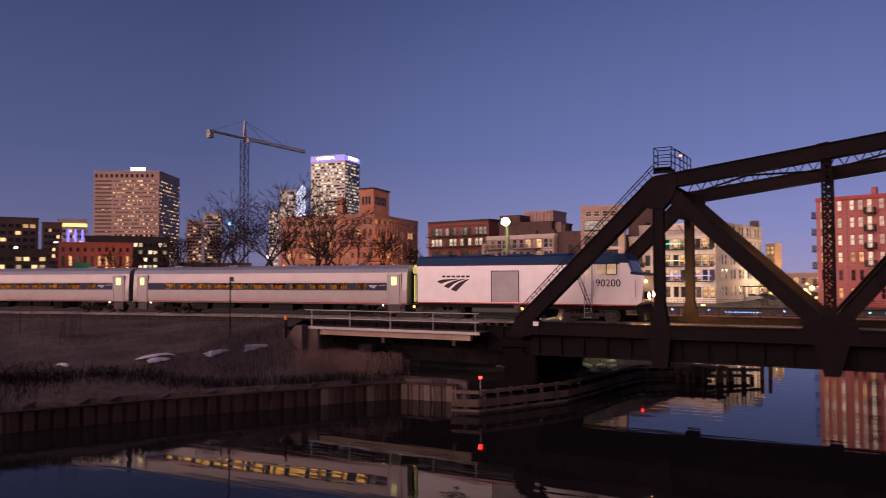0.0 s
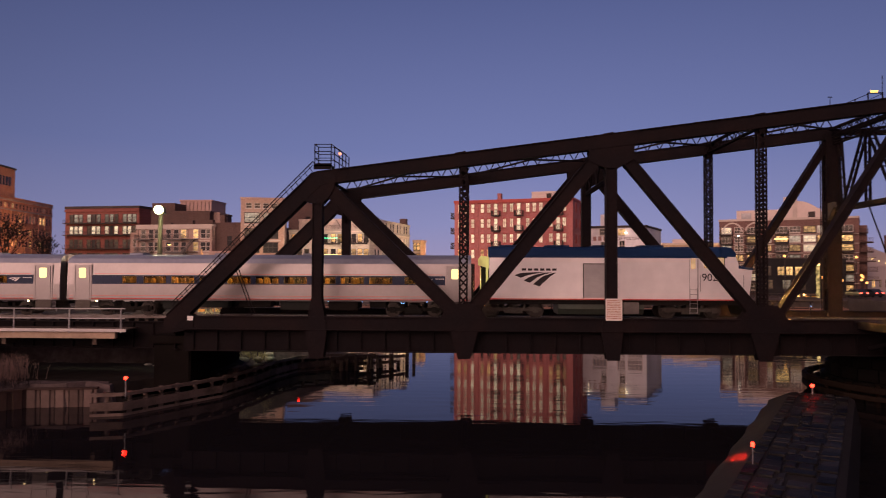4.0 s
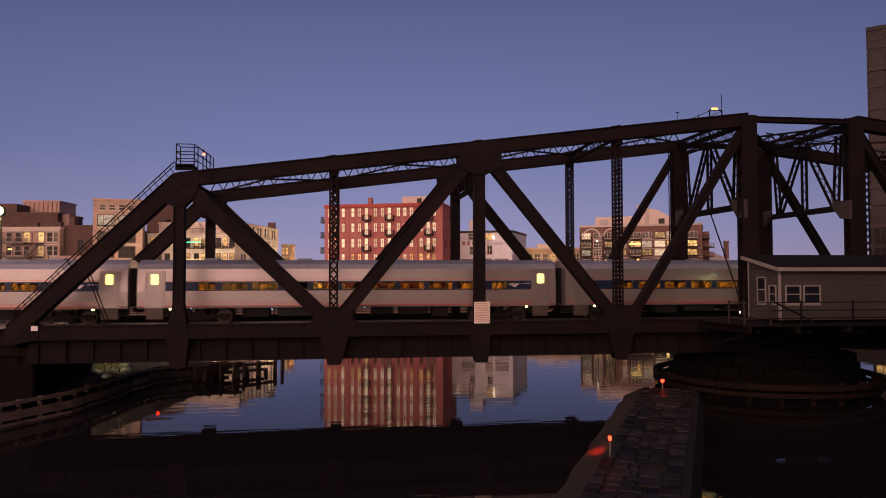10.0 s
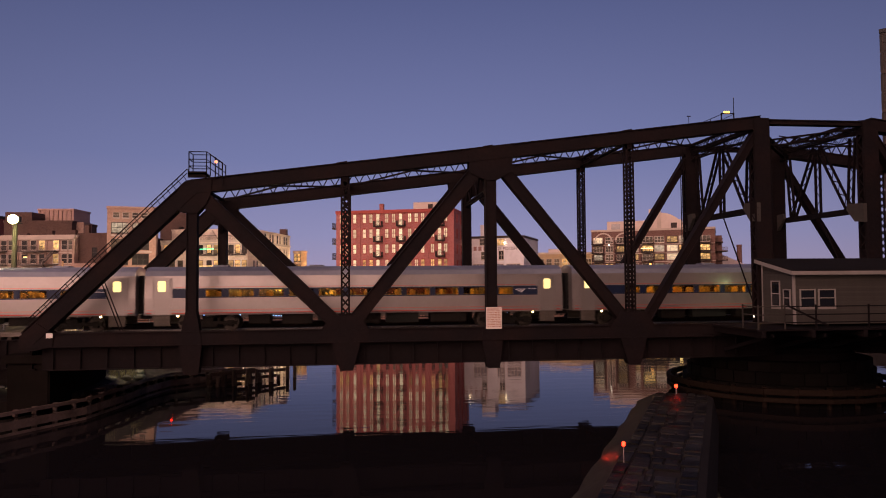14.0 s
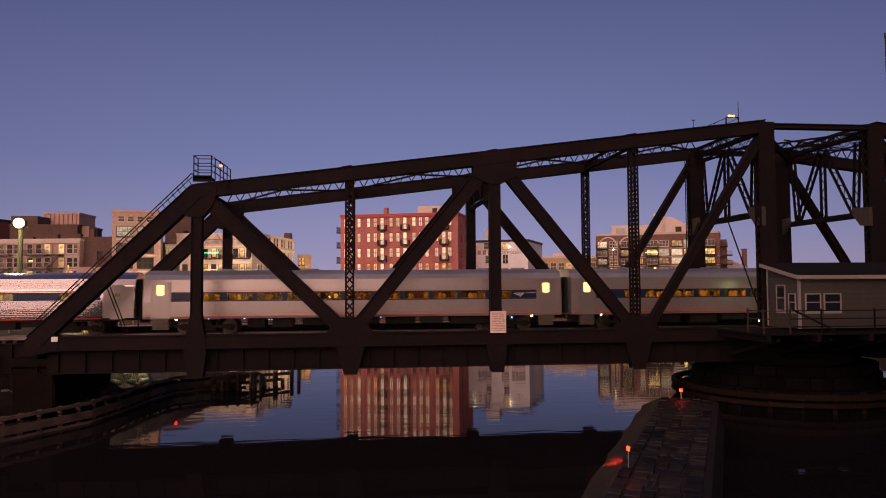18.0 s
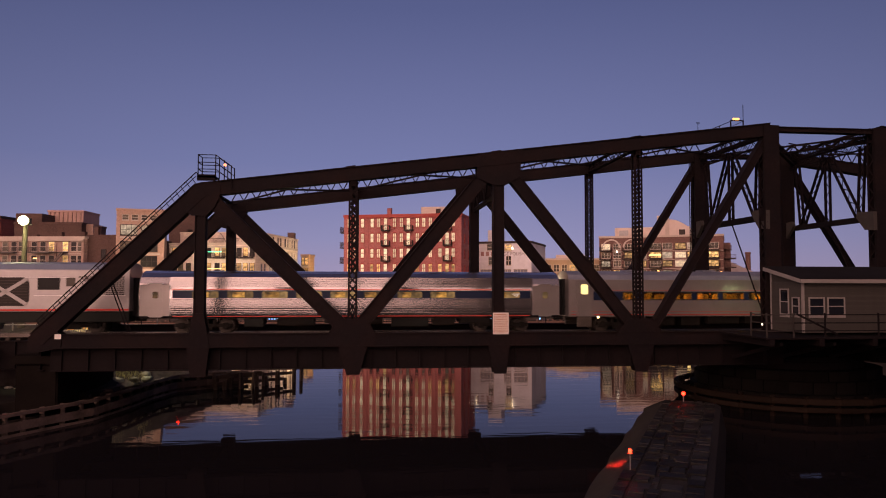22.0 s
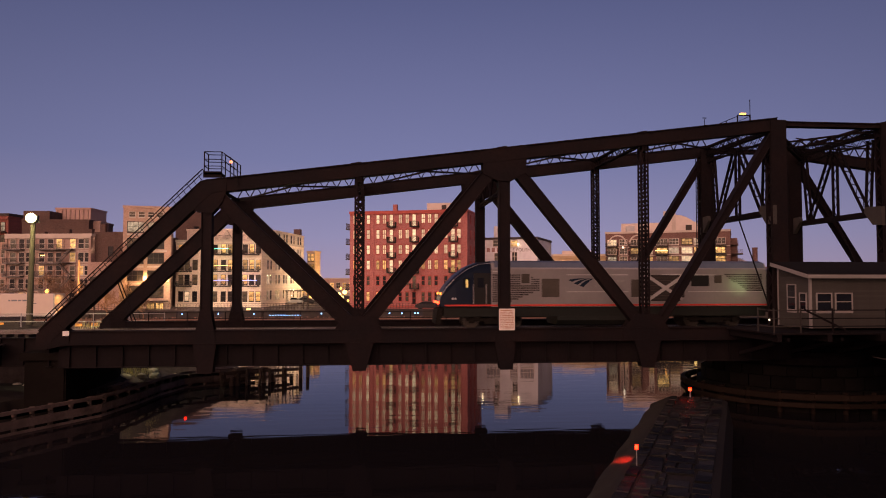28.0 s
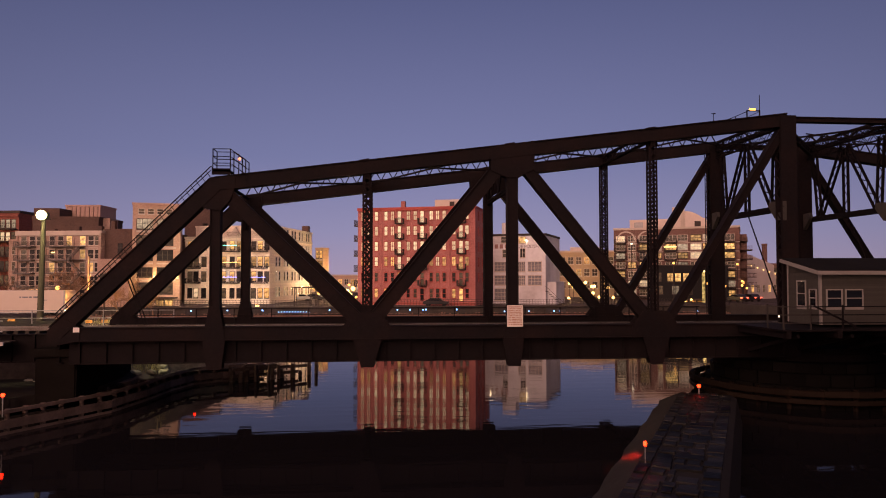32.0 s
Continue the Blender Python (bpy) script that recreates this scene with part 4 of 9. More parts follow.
def truck(car, x, base, r, side=None):
    """A two-axle truck with its wheels."""
    me = WHEEL_BIG if r > 0.5 else WHEEL_CAR
    b = B()
    for s in (-1, 1):
        y = 1.02 * s
        bx(b, (x - base / 2 - 0.35, y - 0.09, r - 0.06), (x + base / 2 + 0.35, y + 0.09, r + 0.14))
        bx(b, (x - 0.55, y - 0.11, r - 0.22), (x + 0.55, y + 0.11, r + 0.02))
        for k in (-1, 1):
            bx(b, (x + k * base / 2 - 0.17, y - 0.13, r - 0.17), (x + k * base / 2 + 0.17, y + 0.13, r + 0.20), 0.03)
            tube(b, (x + k * base / 4, y, r + 0.10), (x + k * base / 4, y, r + 0.38), 0.12, 0.12, 10)
    bx(b, (x - 0.30, -1.1, r + 0.1), (x + 0.30, 1.1, r + 0.36))
    t = part("truck", b, side or UNDER, car)
    for k in (-1, 1):
        for s in (-1, 1):
            w = part("wheel", me, WHEEL, t)
            w.matrix_basis = pose(x + k * base / 2, 0.80 * s, r, 0, 0, 180 if s > 0 else 0)
            ROLLING.append((w, w.matrix_basis.copy(), r, 1 if s < 0 else -1))
    return t


def emblem(car, x, y, z, size, material, name="emblem"):
    """Three swept bands that narrow towards one point below."""
    s = 1 if y < 0 else -1
    bands = (((-0.50, 0.11), (-0.40, 0.155), (-0.28, 0.18), (0.0, 0.195), (0.22, 0.19), (0.0, 0.155), (-0.15, 0.12), (-0.25, 0.085), (-0.35, 0.04)),
             ((0.26, 0.188), (0.40, 0.187), (0.20, 0.13), (0.06, 0.06), (-0.04, -0.02), (-0.13, -0.10), (-0.28, -0.035), (-0.16, 0.05), (0.0, 0.125)),
             ((0.44, 0.186), (0.5, 0.185), (0.36, 0.08), (0.24, -0.05), (0.16, -0.13), (0.11, -0.20), (-0.055, -0.14), (0.05, -0.03), (0.18, 0.08)))
    for band in bands:
        b = B()
        prism(b, [(x + s * u * size * 1.15, z + v * size) for u, v in band], y - 0.004, y + 0.004)
        part(name, b, material, car)


def coach_outline(w, roof, sill, shoulder, lean=0.05):
    """Half-round roof over slightly leaning sides."""
    pts = [(-w / 2 + 0.03, sill), (-w / 2, sill + 0.15), (-w / 2, 2.0), (-w / 2 + lean, shoulder)]
    for i in range(1, 8):
        a = math.pi * i / 8
        pts.append((-(w / 2 - lean) * math.cos(a), shoulder + (roof - shoulder) * math.sin(a) ** 0.75))
    return pts + [(-y, z) for y, z in pts[3::-1]]


def side_y(z, w, shoulder, lean):
    return w / 2 if z <= 2.0 else w / 2 - lean * (z - 2.0) / (shoulder - 2.0)


_pane_cache = {}


def strip(key, x0, x1, z0, z1, depth, material, r=0.0):
    """A small plate for a coach side, centred on x = 0 and z = 0, shared by size."""
    k = (key, round(x1 - x0, 2), round(z1 - z0, 2), depth, material.name, r)
    if k not in _pane_cache:
        b = B()
        w, h = (x1 - x0) / 2, (z1 - z0) / 2
        if r:
            o = []
            for cx, cz, a0 in ((w - r, h - r, 0), (-w + r, h - r, 90), (-w + r, -h + r, 180), (w - r, -h + r, 270)):
                o += [(cx + r * math.cos(radians(a0 + 22.5 * i)), cz + r * math.sin(radians(a0 + 22.5 * i))) for i in range(5)]
            prism(b, o, -depth / 2, depth / 2)
        else:
            bx(b, (-w, -depth / 2, -h), (w, depth / 2, h))
        _pane_cache[k] = mesh_of(key, b, material)
    return _pane_cache[k]


def plate(name, parent, x0, x1, z0, z1, y, material, depth=0.03, r=0.0, label=""):
    o = part(name, strip(name, x0, x1, z0, z1, depth, material, r), material, parent, label)
    o.matrix_basis = pose((x0 + x1) / 2, y, (z0 + z1) / 2)
    return o


def underfloor(car, half, seed, truck_x, z0=0.32):
    rnd = random.Random(seed)
    x = -truck_x + 2.4
    while x < truck_x - 2.6:
        w = rnd.uniform(0.9, 2.3)
        h = rnd.uniform(0.35, 0.62)
        b = B()
        bx(b, (x, -1.25, 0.95 - h), (x + w, -0.35 - rnd.uniform(0, 0.3), 0.97), 0.02)
        b2 = B()
        bx(b2, (x + 0.1, 0.35, 0.95 - h * 0.9), (x + w - 0.1, 1.25, 0.97), 0.02)
        part("equipment_box", b2, UNDER, car)
        part("equipment_box", b, rnd.choice((UNDER, UNDER, UNDER, SKIRT)), car)
        x += w + rnd.uniform(0.25, 0.9)


def end_connection(car, x, s):
    """Folded rubber diaphragm and coupler at one end."""
    b = B()
    for i in range(3):
        bx(b, (x + s * 0.075 * i, -0.62 - 0.03 * (i % 2), 1.05), (x + s * (0.075 * i + 0.06), 0.62 + 0.03 * (i % 2), 3.35))
    part("diaphragm", b, RUBBER, car)
    b = B()
    bx(b, (x, -0.14, 0.72), (x + s * 0.36, 0.14, 0.98), 0.02)
    part("coupler", b, UNDER, car)


def single_level_coach(seed):
    """Smooth-sided single-level coach: navy window band, end doors with lit windows."""
    car = thing("passenger_coach", "silver single-level passenger coach with navy window band and lit windows", "train car", group="passenger coaches")
    half, w, roof, sh, lean = 12.65, 3.02, 3.86, 3.30, 0.10
    prof = coach_outline(w, roof, 0.98, sh, lean)
    openings = []
    for i in range(11):
        x = -8.85 + i * 1.77
        openings.append((x - 0.30, x + 0.62) if i in (0, 10) else (x - 0.72, x + 0.72))
    b = B()
    extrude_x(b, [(-w / 2 + 0.03, 0.98), (-w / 2, 1.13), (-w / 2, 1.25), (w / 2, 1.25), (w / 2, 1.13), (w / 2 - 0.03, 0.98)], -half, half)
    yc = side_y(2.95, w, sh, lean)
    extrude_x(b, [(-yc, 2.95)] + [p for p in prof if p[1] >= sh - 0.001] + [(yc, 2.95)], -half, half)
    for e in (-1, 1):
        bx(b, (e * half - (0.05 if e > 0 else 0), -w / 2 + 0.12, 1.25), (e * half + (0.05 if e < 0 else 0), w / 2 - 0.12, 2.95))
    for k in (-1, 1):
        def slab(x0, x1, z0, z1):
            y0, y1 = side_y(z0, w, sh, lean), side_y(z1, w, sh, lean)
            extrude_x(b, [(k * y0, z0), (k * y1, z1), (k * (y1 - 0.07), z1), (k * (y0 - 0.07), z0)], x0, x1)
        slab(-half, half, 1.25, 2.0)
        slab(-half, half, 2.0, 2.06)
        slab(-half, half, 2.50, 2.95)
        edge = [-half] + [v for o in openings for v in o] + [half]
        for x0, x1 in zip(edge[::2], edge[1::2]):
            slab(x0, x1, 2.06, 2.50)
    part("body", b, SILVER, car)
    # saloon: bulkheads, ceiling with two light strips, luggage racks, pairs of seats
    for e in (-1, 1):
        b = B()
        bx(b, (e * 10.7 - 0.03, -w / 2 + 0.1, 1.25), (e * 10.7 + 0.03, w / 2 - 0.1, 2.95))
        part("bulkhead", b, LINING, car)
    b = B()
    bx(b, (-10.65, -1.36, 2.90), (10.65, 1.36, 2.945))
    part("ceiling_panel", b, LINING, car)
    for k in (-1, 1):
        b = B()
        bx(b, (-10.6, k * 1.33 - 0.05, 2.62), (10.6, k * 1.33 + 0.05, 2.66))
        bx(b, (-10.6, k * 0.92 - 0.02, 2.58), (10.6, k * 0.92 + 0.02, 2.66))
        for i in range(22):
            bx(b, (-10.5 + i, k * 1.12 - 0.21, 2.60), (-10.46 + i, k * 1.12 + 0.21, 2.63))
        part("luggage_rack", b, STEP, car)
        b = B()
        bx(b, (-10.6, k * 0.62 - 0.16, 2.86), (10.6, k * 0.62 + 0.16, 2.895))
        part("light_strip", b, SALOON, car, "amber saloon light strip")
    rnd = random.Random(seed)
    for i in range(20):
        for k in (-1, 1):
            if rnd.random() < 0.06:
                continue
            o = part("seat", SEAT_ME, SEATCLOTH, car)
            o.matrix_basis = pose(-9.6 + i * 0.985, k * 0.88, 1.25)
    b = B()
    rp = [p for p in prof if p[1] >= sh - 0.001]
    rp = [(y * 1.004, z + 0.012) for y, z in rp]
    a = [b.verts.new((-half + 0.02, y, z)) for y, z in rp] + []
    c = [b.verts.new((half - 0.02, y, z)) for y, z in rp]
    for i in range(len(a) - 1):
        b.faces.new((a[i], a[i + 1], c[i + 1], c[i]))
    b.faces.new(a)
    b.faces.new(c[::-1])
    bmesh.ops.recalc_face_normals(b, faces=b.faces)
    part("roof", b, ROOFGREY, car, "sooty grey roof")
    for k in range(4):
        x = -9 + k * 5.6 + rnd.uniform(-0.5, 0.5)
        b = B()
        bx(b, (x, -0.5, roof - 0.06), (x + 0.9, 0.5, roof + 0.10), 0.03)
        part("roof_vent", b, ROOFGREY, car)
    for s in (-1, 1):
        yb = s * (side_y(2.28, w, sh, lean) + 0.008)
        edge = [-11.05] + [v for o in openings for v in o] + [11.05]
        for x0, x1 in zip(edge[::2], edge[1::2]):
            plate("window_band", car, x0, x1, 2.062, 2.498, yb, NAVY, 0.03)
        plate("window_band", car, -11.05, 11.05, 2.00, 2.06, yb, NAVY, 0.03)
        plate("window_band", car, -11.05, 11.05, 2.50, 2.56, yb, NAVY, 0.03)
        plate("pinstripe", car, -10.9, 10.9, 2.62, 2.655, s * (side_y(2.62, w, sh, lean) + 0.006), PALESTRIPE, 0.02)
        plate("pinstripe", car, -12.5, 12.5, 1.27, 1.305, s * (w / 2 + 0.006), PALESTRIPE, 0.02)
        plate("sill_stripe", car, -12.5, 12.5, 1.08, 1.12, s * (w / 2 - 0.0), REDSTRIPE, 0.03)
        for x0, x1 in openings:
            plate("window", car, x0 - 0.02, x1 + 0.02, 2.05, 2.51, s * (side_y(2.28, w, sh, lean) - 0.03), SALOON_GLASS, 0.012)
        for e in (-1, 1):
            x = e * 11.65
            plate("side_door", car, x - 0.44, x + 0.44, 1.02, 3.12, s * (w / 2 - 0.01), SILVER, 0.08, 0.05, "recessed vestibule door")
            plate("door_window", car, x - 0.22, x + 0.22, 2.38, 3.00, s * (w / 2 + 0.035), DOORLIGHT, 0.03, 0.09, "brightly lit door window")
            b = B()
            for dx in (-0.52, 0.52):
                bx(b, (x + dx - 0.05, s * (w / 2 + 0.01) - 0.02, 1.0), (x + dx + 0.05, s * (w / 2 + 0.01) + 0.02, 3.16))
            bx(b, (x - 0.57, s * (w / 2 + 0.01) - 0.02, 3.12), (x + 0.57, s * (w / 2 + 0.01) + 0.02, 3.20))
            part("door_frame", b, SILVER, car)
            b = B()
            bx(b, (x - 0.46, s * 1.42 - 0.06, 0.34), (x + 0.46, s * 1.42 + 0.06, 1.00))
            for q in range(3):
                bx(b, (x - 0.44, s * 1.30 - 0.2, 0.36 + q * 0.22), (x + 0.44, s * 1.30 + 0.2, 0.40 + q * 0.22))
            part("step_box", b, STEP, car)
            b = B()
            ball(b, (e * 10.75, s * 1.47, 0.93), 0.065, 8)
            part("marker_lamp", b, MARKER, car)
        # small pale emblem and lettering bars on the band
        emblem(car, 9.95, s * (w / 2 + 0.03), 2.27, 0.62, MARKW)
        for i in range(5):
            plate("name_bar", car, 10.45 + i * 0.11, 10.45 + i * 0.11 + 0.07, 2.36, 2.41, s * (w / 2 + 0.03), MARKW, 0.012)
    for e in (-1, 1):
        end_connection(car, e * half, e)
        truck(car, e * 9.07, 2.6, 0.455)
    underfloor(car, half, seed, 9.07)
    return car


def fluted_coach(seed):
    """Rounded stainless coach with fluted sides, a blue band and small lit windows."""
    car = thing("passenger_coach", "rounded fluted stainless steel coach with blue band and small windows", "train car", group="passenger coaches")
    half, w = 12.7, 3.15
    prof = [(-1.30, 0.92), (-1.47, 1.15), (-1.56, 1.6), (-1.575, 2.1), (-1.54, 2.6), (-1.44, 3.0), (-1.22, 3.36), (-0.86, 3.62), (-0.45, 3.74), (0, 3.78)]
    prof = prof + [(-y, z) for y, z in prof[-2::-1]]
    b = B()
    extrude_x(b, prof, -half, half)
    part("body", b, STAINLESS, car, "stainless tube body")

    def yat(z):
        zs, ys = [p[1] for p in prof[:10]], [-p[0] for p in prof[:10]]
        return float(np.interp(z, zs, ys))
    for s in (-1, 1):
        for i in range(9):
            z = 1.12 + i * 0.105
            plate("flute", car, -half + 1.7, half - 1.7, z, z + 0.093, s * (yat(z) - 0.006), STAINLESS, 0.03)
        for i in range(5):
            z = 2.80 + i * 0.12
            plate("flute", car, -half + 1.7, half - 1.7, z, z + 0.107, s * (yat(z) - 0.008), STAINLESS, 0.03)
        plate("blue_band", car, -10.8, 10.8, 2.12, 2.60, s * (yat(2.4) - 0.0), NAVY, 0.06)
        plate("pinstripe", car, -10.8, 10.8, 2.63, 2.68, s * (yat(2.65) + 0.0), REDSTRIPE, 0.04)
        plate("sill_stripe", car, -10.8, 10.8, 1.02, 1.06, s * yat(1.05), REDSTRIPE, 0.05)
        rnd = random.Random(seed)
        for i in range(10):
            x = -8.9 + i * 2.03
            if i == 8:
                continue
            plate("window", car, x - 0.76, x + 0.76, 2.15, 2.54, s * (yat(2.35) + 0.02), DIMPANE, 0.05, 0.08)
            f = rnd.uniform(-0.68, -0.30)
            plate("lit_blind", car, x + f, x + f + rnd.uniform(0.5, 0.95), 2.19, 2.50, s * (yat(2.35) + 0.03), CARLIGHT, 0.05, 0.05)
        for e in (-1, 1):
            x = e * 11.75
            plate("end_panel", car, min(e * 10.95, e * 12.66), max(e * 10.95, e * 12.66), 1.08, 2.92, s * yat(2.0), SILVER, 0.03, 0.03, "plain brushed end panel")
            plate("side_door", car, x - 0.40, x + 0.40, 1.0, 3.02, s * (yat(2.0) - 0.015), SILVER, 0.1, 0.08, "stainless vestibule door")
            plate("door_window", car, x - 0.16, x + 0.16, 2.12, 2.52, s * (yat(2.0) + 0.035), DIMPANE, 0.05, 0.08)
        emblem(car, 9.9, s * (yat(2.3) + 0.04), 2.33, 0.5, MARKW)
        b = B()
        for x in (-9.4, -3.0, 3.2, 9.6):
            bx(b, (x, s * yat(3.35) - 0.02, 3.30), (x + 0.45, s * yat(3.35) + 0.02, 3.44))
        part("roof_grille", b, BLACK, car)
    for e in (-1, 1):
        end_connection(car, e * half, e)
        truck(car, e * 9.07, 2.6, 0.455)
    underfloor(car, half, seed, 9.07)
    return car


PALEBOX = surface("pale_equipment_box", (0.17, 0.155, 0.145), 0.7, 0.0, 0.25, 5.0, 0.6, (0.09, 0.08, 0.07), 0.2)


def cab_baggage_unit():
    """Former locomotive turned into a cab and baggage car: white sides, blue roof, roller door, slanted cab front."""
    car = thing("cab_baggage_car", "white cab baggage car with blue roof and grey roller door", "train car")
    L = 8.45
    w = 3.1
    b = B()
    pro = ((-1.53, 1.15), (-1.55, 1.3), (-1.55, 3.72), (1.55, 3.72), (1.55, 1.3), (1.53, 1.15))
    extrude_x(b, pro, -7.1, 5.5)
    part("body", b, CABWHITE, car)
    # roof: sloped shoulders
    b = B()
    extrude_x(b, ((-1.56, 3.72), (-1.56, 3.86), (-1.30, 4.28), (-0.95, 4.40), (0.95, 4.40), (1.30, 4.28), (1.56, 3.86), (1.56, 3.72)), -7.14, 7.25)
    part("roof", b, BLUE, car, "deep blue roof")
    b = B()
    for x in (-6.5, -3.6, -0.7, 2.2):
        bx(b, (x, -0.7, 4.40), (x + 1.5, 0.7, 4.52), 0.04)
    part("roof_hatch", b, BLUE, car)
    # cab and slanted nose
    b = B()
    side = ((5.5, 1.15), (8.2, 1.15), (8.55, 1.40), (8.76, 3.10), (7.98, 3.20), (7.76, 3.80), (5.5, 3.80))
    prism(b, side, -1.54, 1.54)
    part("cab", b, CABWHITE, car)
    b = B()
    prism(b, ((6.9, 3.86), (7.78, 3.80), (7.74, 4.05), (7.45, 4.36), (6.9, 4.40)), -1.57, 1.57)
    prism(b, ((7.92, 3.10), (8.78, 3.00), (8.80, 3.14), (7.92, 3.26)), -1.56, 1.56)
    part("cab_brow", b, BLUE, car)
    b = B()
    prism(b, ((7.73, 3.92), (7.97, 3.28), (8.00, 3.30), (7.77, 3.94)), -1.2, 1.2)
    part("windscreen", b, GLASS, car)
    for s in (-1, 1):
        plate("window_frame", car, 6.40, 7.10, 3.05, 3.79, s * 1.55, BLACK, 0.05, 0.10)
        plate("cab_window", car, 6.45, 7.05, 3.10, 3.74, s * 1.56, CABLIT, 0.06, 0.08)
        plate("cab_window", car, 5.85, 6.34, 3.12, 3.72, s * 1.56, CABLIT, 0.05, 0.04)
        plate("roller_door", car, -1.35, 0.55, 1.30, 3.32, s * 1.555, DOORGREY, 0.05, 0.0, "pale grey roller door")
        b = B()
        for i in range(15):
            bx(b, (-1.32, s * 1.578 - 0.01, 1.35 + i * 0.131), (0.52, s * 1.578 + 0.01, 1.472 + i * 0.131))
        part("door_rib", b, DOORGREY, car)
        b = B()
        for a, c in (((-1.41, 1.26), (-1.35, 3.38)), ((0.55, 1.26), (0.59, 3.38)), ((-1.41, 3.32), (0.59, 3.38))):
            bx(b, (a[0], s * 1.57 - 0.02, a[1]), (c[0], s * 1.57 + 0.02, c[1]))
        part("door_frame", b, SEAM, car, "dark door surround")
        plate("sill_stripe", car, -7.1, 8.3, 1.16, 1.22, s * 1.56, REDSTRIPE, 0.03)
        plate("side_seam", car, 5.48, 5.53, 1.2, 3.7, s * 1.553, DOORGREY, 0.02)
        plate("equipment_box", car, 1.05, 1.95, 0.32, 1.02, s * 1.50, PALEBOX, 0.18, 0.03, "pale grey underfloor box")
        plate("bracket_lamp", car, 0.20, 0.60, 0.78, 1.10, s * 1.46, STEP, 0.1, 0.02)
        lettering("90200", 0.64, BLACK, car, pose(5.72 if s < 0 else 7.4, s * 1.56, 2.34, 90, 0, 0 if s < 0 else 180), "road_number", "dark road number on the cab side")
        emblem(car, -4.3, s * 1.56, 2.40, 2.2, FOIL)
        x = -5.12
        for i in range(6):
            plate("name_bar", car, x + i * 0.37, x + i * 0.37 + 0.26, 2.93, 3.06, s * 1.56, FOIL, 0.012)
        for x in (4.98, 5.46):
            plate("door_seam", car, x, x + 0.03, 1.3, 3.62, s * 1.553, DOORGREY, 0.02)
        plate("cab_door_window", car, 5.08, 5.36, 3.05, 3.70, s * 1.555, CABLIT, 0.04, 0.08)
        b = B()
        for x in (5.0, 5.44):
            beam(b, (x, s * 1.60, 0.35), (x, s * 1.60, 1.9), 0.035, 0.035)
        for i in range(6):
            beam(b, (5.0, s * 1.60, 0.4 + i * 0.28), (5.44, s * 1.60, 0.4 + i * 0.28), 0.035, 0.035)
        part("cab_ladder", b, GALV, car)
        b = B()
        for x in (5.62, 8.2):
            tube(b, (x, s * 1.60, 1.7), (x, s * 1.60, 2.7), 0.02, 0.02, 6)
        part("grab_rail", b, GALV, car)
        for x in (-7.45, 0.75):
            b = B()
            ball(b, (x, s * 1.42, 0.86), 0.11, 8)
            part("step_lamp", b, AMBER_GLASS, car, "amber step lamp")
    b = B()
    for s in (-0.75, 0.75):
        tube(b, (8.84, s, 1.78), (8.88, s, 1.78), 0.11, 0.11, 14)
    part("headlight", b, glowing("ditch_lamp", (1.0, 0.44, 0.12), 13000), car, "bright warm ditch lights")
    b = B()
    for s in (-0.75, 0.75):
        bx(b, (8.50, s - 0.24, 1.56), (8.84, s + 0.24, 2.02), 0.03)
        bx(b, (8.70, s - 0.22, 1.93), (9.06, s + 0.22, 1.96))
        bx(b, (8.70, s - 0.22, 1.60), (9.20, s + 0.22, 1.63))
    part("lamp_housing", b, BLACK, car, "black housing of the ditch lights")
    b = B()
    ball(b, (8.78, -1.15, 2.66), 0.08, 8)
    part("marker_lamp", b, MARKER, car)
    # fuel tank, pilot, trucks
    b = B()
    extrude_x(b, ((-1.40, 0.95), (-1.46, 0.6), (-1.15, 0.25), (1.15, 0.25), (1.46, 0.6), (1.40, 0.95)), -2.9, 2.3)
    part("fuel_tank", b, surface("dark_green_grime_tank", (0.052, 0.066, 0.054), 0.6, 0.0, 0.25, 5.0, 0.6, (0.05, 0.045, 0.035), 0.15), car)
    b = B()
    bx(b, (-7.1, -1.45, 0.88), (8.3, 1.45, 1.14))
    part("underframe", b, UNDER, car)
    b = B()
    prism(b, ((8.1, 1.15), (8.6, 1.2), (8.7, 0.25), (8.4, 0.22)), -1.4, 1.4)
    part("pilot", b, UNDER, car, "dark snowplough pilot")
    # back end: lit vestibule
    b = B()
    bx(b, (-7.62, -0.75, 1.05), (-7.4, 0.75, 3.5))
    bx(b, (-7.4, -0.55, 1.05), (-7.1, 0.55, 3.3))
    part("rear_vestibule", b, RUBBER, car)
    # emission makes the canopy and end posts look lit; they hold no lamp
    LIT_END = glowing("yellow_green_lit_sheet", (0.85, 0.92, 0.28), 0.30, 0.0, 0.7, 2.0, base=(0.55, 0.56, 0.20))
    b = B()
    prism(b, ((-7.78, 3.25), (-7.12, 3.05), (-7.12, 3.78), (-7.62, 3.84), (-7.80, 3.60)), -1.0, 1.0)
    part("end_canopy", b, LIT_END, car, "brightly lit yellow-green end canopy")
    for x0, x1 in ((-7.66, -7.60), (-7.30, -7.16)):
        b = B()
        bx(b, (x0, -1.05, 1.2), (x1, 1.05, 3.1))
        part("end_post", b, LIT_END, car, "lit yellow end post")
    for x in (-5.6, 5.2):
        truck(car, x, 2.74, 0.51, TRUCKGREY)
    return car


